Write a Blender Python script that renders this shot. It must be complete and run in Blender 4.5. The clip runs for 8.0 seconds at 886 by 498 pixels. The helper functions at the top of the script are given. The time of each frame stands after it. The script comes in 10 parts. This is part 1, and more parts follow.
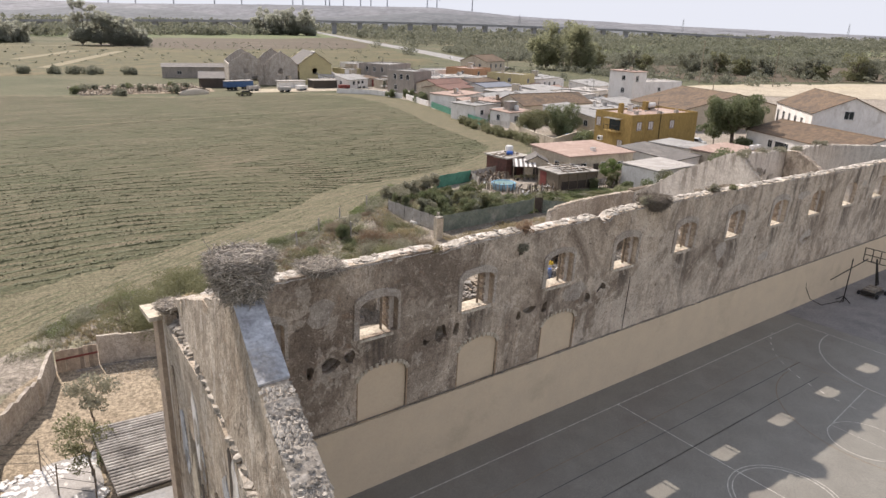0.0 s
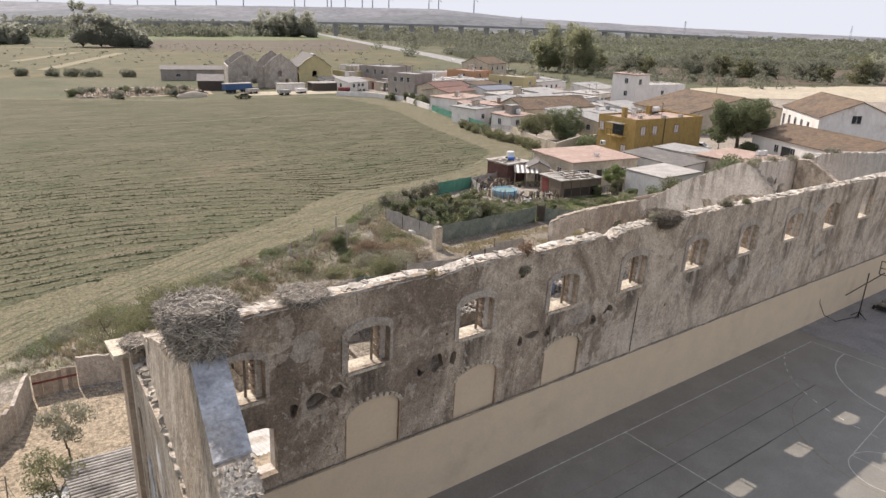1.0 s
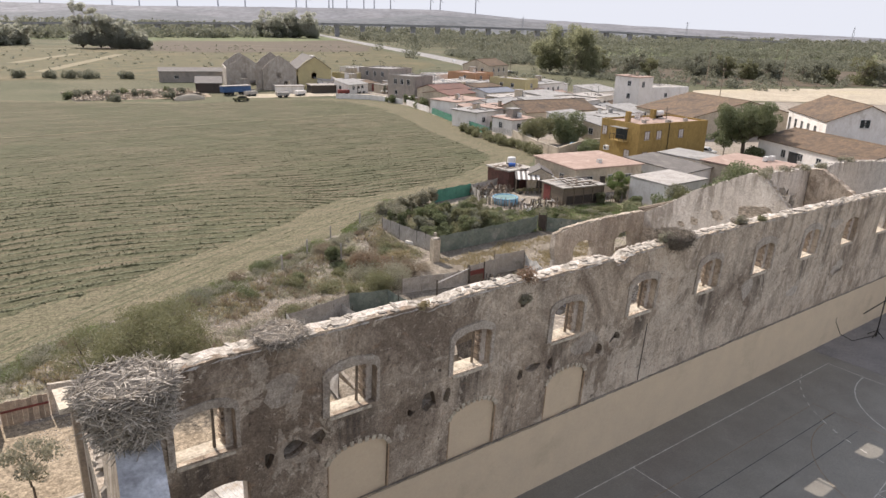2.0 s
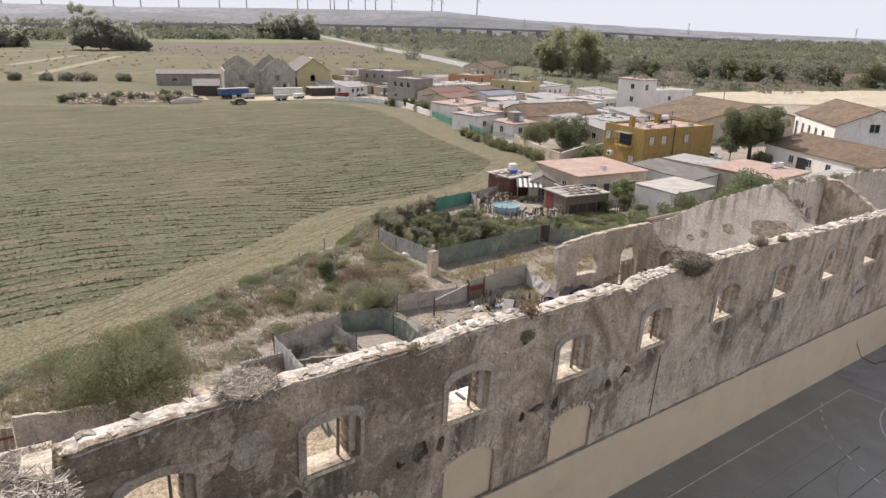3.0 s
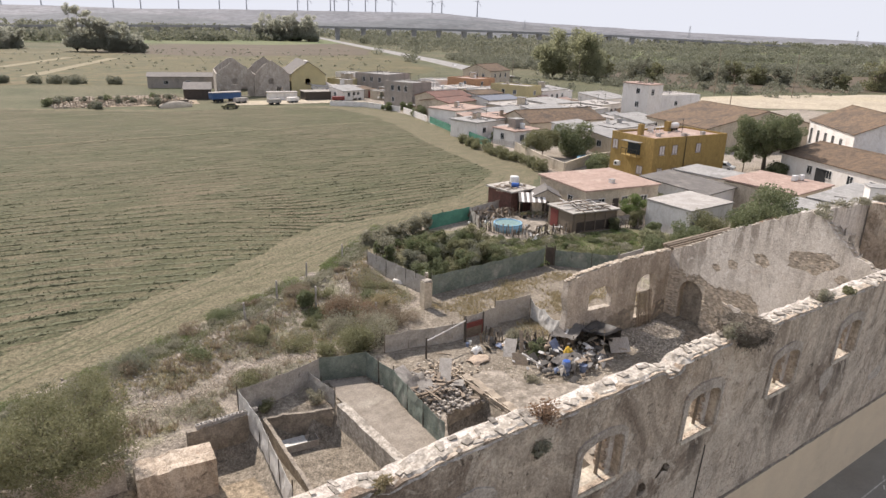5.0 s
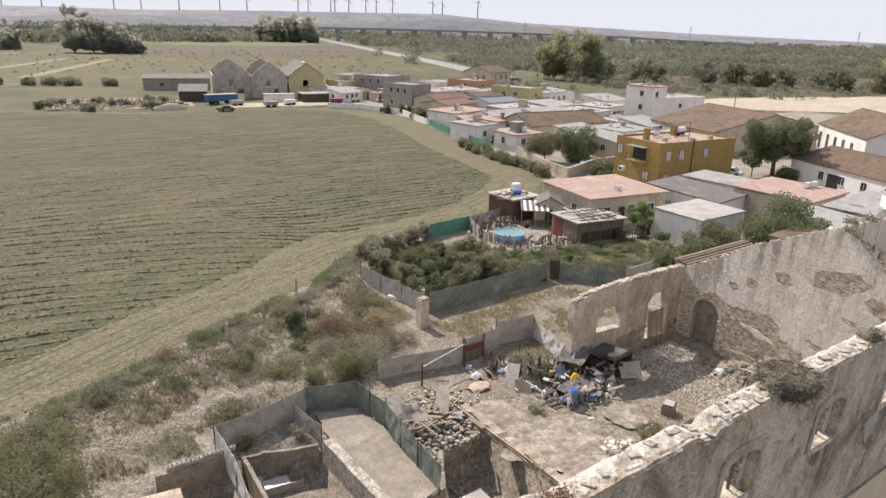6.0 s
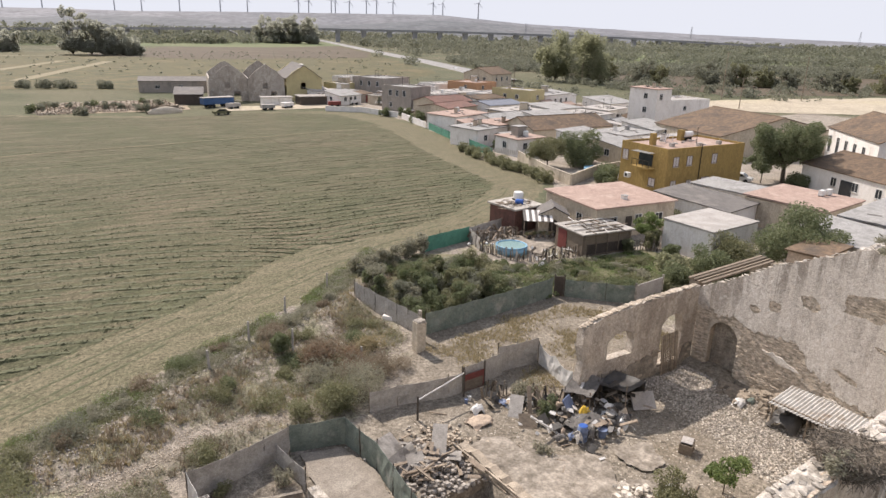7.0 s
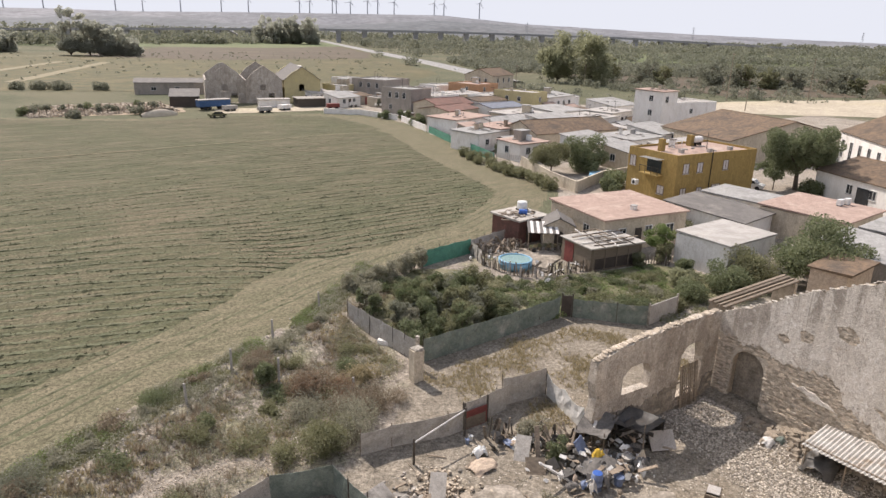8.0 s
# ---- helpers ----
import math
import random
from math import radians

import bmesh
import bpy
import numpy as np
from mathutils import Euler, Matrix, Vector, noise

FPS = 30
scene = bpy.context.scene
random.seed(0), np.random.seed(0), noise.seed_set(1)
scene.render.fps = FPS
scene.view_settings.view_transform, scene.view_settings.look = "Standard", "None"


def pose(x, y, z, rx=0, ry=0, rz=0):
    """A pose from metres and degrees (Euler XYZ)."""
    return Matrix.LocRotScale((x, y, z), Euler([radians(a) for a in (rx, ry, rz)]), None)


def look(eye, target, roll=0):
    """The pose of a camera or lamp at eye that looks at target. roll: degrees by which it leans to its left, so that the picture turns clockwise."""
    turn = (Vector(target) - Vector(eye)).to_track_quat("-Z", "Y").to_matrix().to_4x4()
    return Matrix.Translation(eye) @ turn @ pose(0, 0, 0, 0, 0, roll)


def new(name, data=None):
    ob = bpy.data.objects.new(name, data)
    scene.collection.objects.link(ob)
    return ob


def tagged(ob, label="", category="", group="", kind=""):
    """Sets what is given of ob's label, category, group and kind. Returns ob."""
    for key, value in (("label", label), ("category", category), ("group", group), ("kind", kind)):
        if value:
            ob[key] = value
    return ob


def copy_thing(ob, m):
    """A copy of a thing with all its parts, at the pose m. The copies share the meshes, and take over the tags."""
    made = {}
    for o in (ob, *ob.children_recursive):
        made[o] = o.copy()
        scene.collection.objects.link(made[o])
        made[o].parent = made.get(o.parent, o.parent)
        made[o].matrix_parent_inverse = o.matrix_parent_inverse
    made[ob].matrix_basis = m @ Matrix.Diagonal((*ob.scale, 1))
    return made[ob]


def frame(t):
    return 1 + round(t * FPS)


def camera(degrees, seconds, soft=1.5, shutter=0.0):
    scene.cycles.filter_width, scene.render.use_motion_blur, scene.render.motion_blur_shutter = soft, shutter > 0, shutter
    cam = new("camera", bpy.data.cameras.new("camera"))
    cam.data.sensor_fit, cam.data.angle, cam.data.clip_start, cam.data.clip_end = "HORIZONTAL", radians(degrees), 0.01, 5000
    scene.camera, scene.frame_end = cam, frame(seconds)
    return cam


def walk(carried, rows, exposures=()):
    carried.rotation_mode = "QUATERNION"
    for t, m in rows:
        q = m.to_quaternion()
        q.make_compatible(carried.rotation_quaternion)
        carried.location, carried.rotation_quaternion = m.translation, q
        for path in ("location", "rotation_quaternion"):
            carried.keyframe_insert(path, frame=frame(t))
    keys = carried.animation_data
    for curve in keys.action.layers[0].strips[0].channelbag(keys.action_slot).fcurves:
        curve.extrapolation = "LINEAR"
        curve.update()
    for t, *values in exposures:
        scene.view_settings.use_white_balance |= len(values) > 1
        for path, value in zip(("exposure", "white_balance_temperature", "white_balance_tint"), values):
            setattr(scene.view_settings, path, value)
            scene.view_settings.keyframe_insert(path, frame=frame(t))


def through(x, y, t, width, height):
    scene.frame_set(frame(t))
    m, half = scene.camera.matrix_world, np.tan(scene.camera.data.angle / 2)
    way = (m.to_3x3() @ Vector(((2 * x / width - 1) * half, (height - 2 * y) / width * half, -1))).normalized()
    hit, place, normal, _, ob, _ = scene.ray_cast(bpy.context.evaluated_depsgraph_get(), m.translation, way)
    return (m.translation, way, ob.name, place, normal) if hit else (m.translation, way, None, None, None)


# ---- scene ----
cam = camera(66.4, 8.0)
PATH = [
    (0, (-12.755, -22.557, 20.128), (-11.617, -21.039, 19.498), 1.6),
    (0.5, (-12.051, -21.749, 20.249), (-10.914, -20.228, 19.62), 1.6),
    (1, (-11.224, -20.862, 20.354), (-10.088, -19.339, 19.727), 1.6),
    (1.5, (-10.346, -19.935, 20.478), (-9.212, -18.411, 19.852), 1.6),
    (3, (-7.502, -16.782, 20.822), (-6.372, -15.253, 20.2), 1.6),
    (3.5, (-6.52, -15.597, 20.874), (-5.391, -14.067, 20.253), 1.6),
    (4, (-5.437, -14.325, 20.856), (-4.307, -12.796, 20.237), 1.7),
    (4.5, (-4.349, -12.993, 20.874), (-3.218, -11.464, 20.256), 1.7),
    (6, (-0.976, -8.859, 20.895), (0.154, -7.328, 20.281), 1.7),
    (6.5, (0.095, -7.544, 21.037), (1.224, -6.011, 20.423), 1.6),
    (7, (1.297, -6.064, 21.04), (2.426, -4.53, 20.428), 1.6),
    (7.5, (2.502, -4.513, 21.136), (3.63, -2.979, 20.524), 1.6),
    (8, (3.703, -2.915, 21.194), (4.829, -1.38, 20.583), 1.6),
]
walk(cam, [(t, look(eye, target, roll)) for t, eye, target, roll in PATH],
     [(0.0, 1.0, 6640, 16.5), (8.0, 1.0, 6640, 16.5)])

# ---- light: clear sky, sun high beyond the ruin, square to the long wall ----
SUN_UP = radians(47.8)
world = bpy.data.worlds.new("sky")
scene.world = world
world.use_nodes = True
_n = world.node_tree.nodes
_sky = _n.new("ShaderNodeTexSky")
_sky.sky_type, _sky.sun_disc = "NISHITA", False
_sky.sun_elevation, _sky.sun_rotation = SUN_UP, radians(2)
_sky.air_density, _sky.dust_density, _sky.ozone_density = 1.0, 0.25, 1.5
_n["Background"].inputs[1].default_value = 0.15
_haze = _n.new("ShaderNodeHueSaturation")  # a dusty, whitish summer sky
_haze.inputs["Saturation"].default_value = 0.5
world.node_tree.links.new(_sky.outputs[0], _haze.inputs["Color"])
_veil = _n.new("ShaderNodeMix")  # the haze keeps the horizon from glaring
_veil.data_type, _veil.blend_type = "RGBA", "DARKEN"
_veil.inputs[0].default_value, _veil.inputs[7].default_value = 1.0, (2.6, 2.8, 3.05, 1)
world.node_tree.links.new(_haze.outputs[0], _veil.inputs[6])
world.node_tree.links.new(_veil.outputs[2], _n["Background"].inputs[0])
sun = new("sun", bpy.data.lights.new("sun", "SUN"))
sun.data.energy, sun.data.angle, sun.data.color = 3.0, radians(0.5), (1.0, 0.95, 0.87)
sun.matrix_world = look((0, 0, 50), (0.04 * math.cos(SUN_UP), -math.cos(SUN_UP), 50 - math.sin(SUN_UP)))

# ---- materials ----
def lerp3(a, b, f):
    return tuple(x + (y - x) * f for x, y in zip(a, b))


def mat(name, c1, c2=None, scale=2.0, rough=0.9, metal=0.0, bump=0.3, fine=40.0, c3=None, big=0.15, spots=0.5,
        vary=0.0, stretch=(1, 1, 1), island=False, spec=0.3, bscale=None, bdist=0.03, grain=1.0):
    """Two-scale procedural surface: c1 and c2 mix by a medium noise, c3 comes in large stains, fine grain on top."""
    m = bpy.data.materials.new(name)
    m.use_nodes = True
    nt = m.node_tree
    b = nt.nodes["Principled BSDF"]
    b.inputs["Roughness"].default_value, b.inputs["Metallic"].default_value = rough, metal
    b.inputs["Specular IOR Level"].default_value = spec
    c2 = c2 or tuple(v * 0.75 for v in c1)
    geo = nt.nodes.new("ShaderNodeNewGeometry")
    mp = nt.nodes.new("ShaderNodeMapping")
    mp.inputs["Scale"].default_value = stretch
    nt.links.new(geo.outputs["Position"], mp.inputs[0])

    def nz(s, detail=4.0, r=0.6):
        n = nt.nodes.new("ShaderNodeTexNoise")
        n.inputs["Scale"].default_value, n.inputs["Detail"].default_value, n.inputs["Roughness"].default_value = s, detail, r
        nt.links.new(mp.outputs[0], n.inputs["Vector"])
        return n.outputs["Fac"]

    def ramp(fac, lo, hi):
        r = nt.nodes.new("ShaderNodeMapRange")
        r.inputs["From Min"].default_value, r.inputs["From Max"].default_value = lo, hi
        nt.links.new(fac, r.inputs["Value"])
        return r.outputs[0]

    def mix(fac, a, bb, blend="MIX"):
        x = nt.nodes.new("ShaderNodeMix")
        x.data_type, x.blend_type = "RGBA", blend
        if isinstance(fac, float):
            x.inputs[0].default_value = fac
        else:
            nt.links.new(fac, x.inputs[0])
        for v, s in ((a, 6), (bb, 7)):
            if isinstance(v, tuple):
                x.inputs[s].default_value = (*v, 1)
            else:
                nt.links.new(v, x.inputs[s])
        return x.outputs[2]

    col = mix(ramp(nz(scale), 0.36, 0.64), c1, c2)
    if c3:
        col = mix(ramp(nz(big, 6.0, 0.65), 0.62 - spots * 0.2, 0.72 - spots * 0.1), col, c3)
    col = mix(0.42 * grain, col, ramp(nz(fine, 3.0), 0.2, 0.8), "OVERLAY")
    col = mix(0.24 * grain, col, ramp(nz(fine * 0.22, 5.0, 0.7), 0.25, 0.75), "OVERLAY")
    if vary:
        rnd = geo.outputs["Random Per Island"]
        if not island:
            oi = nt.nodes.new("ShaderNodeObjectInfo")
            rnd = oi.outputs["Random"]
        hs = nt.nodes.new("ShaderNodeHueSaturation")
        nt.links.new(ramp(rnd, -0.0, 1.0), hs.inputs["Value"])
        hs.inputs["Value"].default_value = 1.0
        mr = nt.nodes.new("ShaderNodeMapRange")
        mr.inputs["To Min"].default_value, mr.inputs["To Max"].default_value = 1 - vary, 1 + vary
        nt.links.new(rnd, mr.inputs["Value"])
        nt.links.new(mr.outputs[0], hs.inputs["Value"])
        nt.links.new(col, hs.inputs["Color"])
        col = hs.outputs[0]
    nt.links.new(col, b.inputs["Base Color"])
    if bump:
        bp = nt.nodes.new("ShaderNodeBump")
        bp.inputs["Strength"].default_value, bp.inputs["Distance"].default_value = bump, bdist
        nt.links.new(nz(bscale or fine * 0.4, 5.0), bp.inputs["Height"])
        nt.links.new(bp.outputs[0], b.inputs["Normal"])
    return m


def leaf_mat(name, c1, c2, through=0.42):
    """Leaves: each one has its own tone, a little light comes through."""
    m = bpy.data.materials.new(name)
    m.use_nodes = True
    nt = m.node_tree
    b = nt.nodes["Principled BSDF"]
    b.inputs["Roughness"].default_value, b.inputs["Specular IOR Level"].default_value = 0.7, 0.25
    geo = nt.nodes.new("ShaderNodeNewGeometry")
    x = nt.nodes.new("ShaderNodeMix")
    x.data_type = "RGBA"
    x.inputs[6].default_value, x.inputs[7].default_value = (*c1, 1), (*c2, 1)
    nt.links.new(geo.outputs["Random Per Island"], x.inputs[0])
    nt.links.new(x.outputs[2], b.inputs["Base Color"])
    tr = nt.nodes.new("ShaderNodeBsdfTranslucent")
    nt.links.new(x.outputs[2], tr.inputs[0])
    ms = nt.nodes.new("ShaderNodeMixShader")
    ms.inputs[0].default_value = through
    nt.links.new(b.outputs[0], ms.inputs[1])
    nt.links.new(tr.outputs[0], ms.inputs[2])
    nt.links.new(ms.outputs[0], nt.nodes["Material Output"].inputs[0])
    return m


def wall_mat(name, c1, c2, dark, pale, wear=1.0, hall=False, drips=1.0):
    """Old lime plaster: mottled, with dark run-off streaks, pale lime patches and fine cracks."""
    m = bpy.data.materials.new(name)
    m.use_nodes = True
    nt = m.node_tree
    b = nt.nodes["Principled BSDF"]
    b.inputs["Roughness"].default_value, b.inputs["Specular IOR Level"].default_value = 0.93, 0.2
    geo = nt.nodes.new("ShaderNodeNewGeometry")

    def nz(s, sz=1.0, detail=6.0, r=0.62, warp=0.0):
        mp = nt.nodes.new("ShaderNodeMapping")
        mp.inputs["Scale"].default_value = (1, 1, sz)
        nt.links.new(geo.outputs["Position"], mp.inputs[0])
        n = nt.nodes.new("ShaderNodeTexNoise")
        n.inputs["Scale"].default_value, n.inputs["Detail"].default_value, n.inputs["Roughness"].default_value, n.inputs["Distortion"].default_value = s, detail, r, warp
        nt.links.new(mp.outputs[0], n.inputs["Vector"])
        return n.outputs["Fac"]

    def ramp(v, lo, hi, a=0.0, c=1.0):
        r = nt.nodes.new("ShaderNodeMapRange")
        for k, x in (("From Min", lo), ("From Max", hi), ("To Min", a), ("To Max", c)):
            r.inputs[k].default_value = x
        nt.links.new(v, r.inputs["Value"])
        return r.outputs[0]

    def mix(f, a, c, blend="MIX"):
        x = nt.nodes.new("ShaderNodeMix")
        x.data_type, x.blend_type = "RGBA", blend
        if isinstance(f, float):
            x.inputs[0].default_value = f
        else:
            nt.links.new(f, x.inputs[0])
        for v, s in ((a, 6), (c, 7)):
            if isinstance(v, tuple):
                x.inputs[s].default_value = (*v, 1)
            else:
                nt.links.new(v, x.inputs[s])
        return x.outputs[2]

    # soft clouds of grey and brown, then flaked coats with sharp edges, run-off streaks, dark growth and specks
    col = mix(ramp(nz(0.55, 0.7, warp=0.8), 0.38, 0.62), c1, c2)
    col = mix(ramp(nz(0.3, 0.8, warp=1.2), 0.50, 0.60, 0, 0.55), col, lerp3(c2, (0.30, 0.20, 0.12), 0.3 * wear))
    streak = ramp(nz(1.5, 0.09, 5.0, 0.65, 0.3), 0.48, 0.66, 0, 0.78 * wear * drips)
    wet = nt.nodes.new("ShaderNodeMath")  # the run-off comes in stretches
    wet.operation = "MULTIPLY"
    nt.links.new(streak, wet.inputs[0])
    nt.links.new(ramp(nz(0.22, 0.5, 3.0), 0.42, 0.60, 0.15, 1.0), wet.inputs[1])
    col = mix(ramp(nz(0.07, 1.0, 4.0), 0.40, 0.60, 0.0, 0.5), col, pale)
    col = mix(wet.outputs[0], col, dark)
    col = mix(ramp(nz(4.5, 0.06, 3.0, 0.6, 0.2), 0.58, 0.70, 0, 0.35 * wear * drips), col, dark)
    col = mix(ramp(nz(0.42, 0.6, warp=1.5), 0.52, 0.58, 0, 0.42 * wear), col, dark)
    blot = 0.45 if hall else 1.0
    col = mix(ramp(nz(0.95, 0.7, 9.0, 0.7, 0.6), 0.47, 0.58, 0, 0.55 * wear * blot), col, lerp3(dark, c2, 0.25))
    col = mix(ramp(nz(2.6, 0.6, 8.0, 0.72, 0.5), 0.53, 0.62, 0, 0.5 * wear * blot), col, dark)
    if hall:
        sep = nt.nodes.new("ShaderNodeSeparateXYZ")
        nt.links.new(geo.outputs["Position"], sep.inputs[0])
        px, pz = sep.outputs["X"], sep.outputs["Z"]

        def op(kind, a, c):
            x = nt.nodes.new("ShaderNodeMath")
            x.operation = kind
            for v, i in ((a, 0), (c, 1)):
                if isinstance(v, float):
                    x.inputs[i].default_value = v
                else:
                    nt.links.new(v, x.inputs[i])
            return x.outputs[0]

        # grey run-off from the broken top, only in the upper third
        if hall == "room":
            run = op("MULTIPLY", ramp(nz(1.5, 0.06, 4.0, 0.62, 0.2), 0.47, 0.58), ramp(op("ADD", pz, op("MULTIPLY", sep.outputs["Y"], 0.62)), 13.6, 15.2))
            col = mix(op("MULTIPLY", run, 0.75), col, dark)
    if hall is True:
        # brown damp growth over the west half, densest along the row of broken beam holes
        west = ramp(px, 4.0, 15.0, 1.0, 0.0)
        row = op("MULTIPLY", ramp(pz, 5.2, 6.6), ramp(pz, 7.9, 6.9))
        damp = op("ADD", op("MULTIPLY", west, 0.13), op("MULTIPLY", row, 0.05))
        damp = op("ADD", damp, nz(0.33, 0.75, 7.0, 0.66, 0.9))
        col = mix(ramp(damp, 0.50, 0.70, 0, 0.82), col, lerp3(dark, (0.16, 0.115, 0.08), 0.4))
        # black run-off below the sills
        u = op("MODULO", op("ADD", px, 5.28 * 4 + 0.2), 5.28)
        drip = op("MULTIPLY", op("MULTIPLY", ramp(u, 0.0, 0.3), ramp(u, 1.9, 1.4)), op("MULTIPLY", ramp(pz, 7.66, 7.5), ramp(pz, 4.6, 7.2)))
        drip = op("MULTIPLY", drip, ramp(nz(2.2, 0.05, 4.0, 0.6, 0.2), 0.38, 0.60))
        col = mix(op("MULTIPLY", drip, 0.85), col, lerp3(dark, (0.06, 0.055, 0.05), 0.6))
        # long black streaks from the wall top, heavy towards the far end
        far = ramp(px, 24.0, 36.0, 0.25, 1.0)
        run = op("MULTIPLY", ramp(nz(0.9, 0.035, 4.0, 0.62, 0.25), 0.52, 0.64), far)
        run = op("MULTIPLY", run, ramp(op("ADD", pz, op("MULTIPLY", nz(0.5, 0.1, 3.0), 6.0)), 7.6, 11.0))
        col = mix(op("MULTIPLY", run, 0.85), col, lerp3(dark, (0.05, 0.048, 0.045), 0.6))
        col = mix(ramp(nz(0.26, 0.8, 8.0, 0.64, 1.6), 0.565, 0.585, 0, 0.5), col, lerp3(pale, c1, 0.2))
    flake = ramp(nz(0.8, 0.6, 9.0, 0.66, 0.4), 0.575, 0.59, 0, 0.38)
    col = mix(flake, col, pale)
    small = ramp(nz(2.1, 0.9, 8.0, 0.68, 0.9), 0.60, 0.615, 0, 0.42)
    col = mix(small, col, pale)
    pit = ramp(nz(3.0, 0.8, 8.0, 0.7, 0.8), 0.615, 0.635, 0, 0.75 * wear)
    col = mix(pit, col, lerp3(dark, (0.05, 0.04, 0.03), 0.5))
    col = mix(ramp(nz(1.7, 0.9, 6.0, 0.65, 0.6), 0.60, 0.66, 0, 0.45 * wear), col, (0.30, 0.19, 0.12))
    line = nt.nodes.new("ShaderNodeTexVoronoi")  # fine cracks
    line.feature = "DISTANCE_TO_EDGE"
    line.inputs["Scale"].default_value = 0.55
    wv = nt.nodes.new("ShaderNodeTexNoise")
    wv.inputs["Scale"].default_value, wv.inputs["Detail"].default_value = 1.2, 6.0
    nt.links.new(geo.outputs["Position"], wv.inputs["Vector"])
    ad = nt.nodes.new("ShaderNodeMix")
    ad.data_type, ad.blend_type = "RGBA", "ADD"
    ad.inputs[0].default_value = 0.9
    nt.links.new(geo.outputs["Position"], ad.inputs[6])
    nt.links.new(wv.outputs["Color"], ad.inputs[7])
    nt.links.new(ad.outputs[2], line.inputs["Vector"])
    crack = ramp(line.outputs["Distance"], 0.0, 0.010, 0.4 * wear, 0.0)
    gate = nt.nodes.new("ShaderNodeMath")
    gate.operation = "MULTIPLY"
    nt.links.new(crack, gate.inputs[0])
    nt.links.new(ramp(nz(0.5, 1.0, 3.0), 0.48, 0.54), gate.inputs[1])
    col = mix(gate.outputs[0], col, (0.06, 0.05, 0.04))
    col = mix(0.55, col, ramp(nz(14.0, 1.0, 5.0, 0.7), 0.2, 0.8), "OVERLAY")
    col = mix(0.22, col, ramp(nz(5.5, 0.8, 6.0, 0.72), 0.3, 0.7), "OVERLAY")
    nt.links.new(col, b.inputs["Base Color"])
    hs = nt.nodes.new("ShaderNodeMath")
    hs.operation = "MULTIPLY_ADD"
    nt.links.new(flake, hs.inputs[0])
    hs.inputs[1].default_value = 0.35
    nt.links.new(nz(3.5, 1.0, 9.0, 0.72), hs.inputs[2])
    h2 = nt.nodes.new("ShaderNodeMath")
    h2.operation = "MULTIPLY_ADD"
    nt.links.new(pit, h2.inputs[0])
    h2.inputs[1].default_value = -0.5
    nt.links.new(hs.outputs[0], h2.inputs[2])
    bp = nt.nodes.new("ShaderNodeBump")
    bp.inputs["Strength"].default_value, bp.inputs["Distance"].default_value = 1.0, 0.10
    nt.links.new(h2.outputs[0], bp.inputs["Height"])
    nt.links.new(bp.outputs[0], b.inputs["Normal"])
    return m


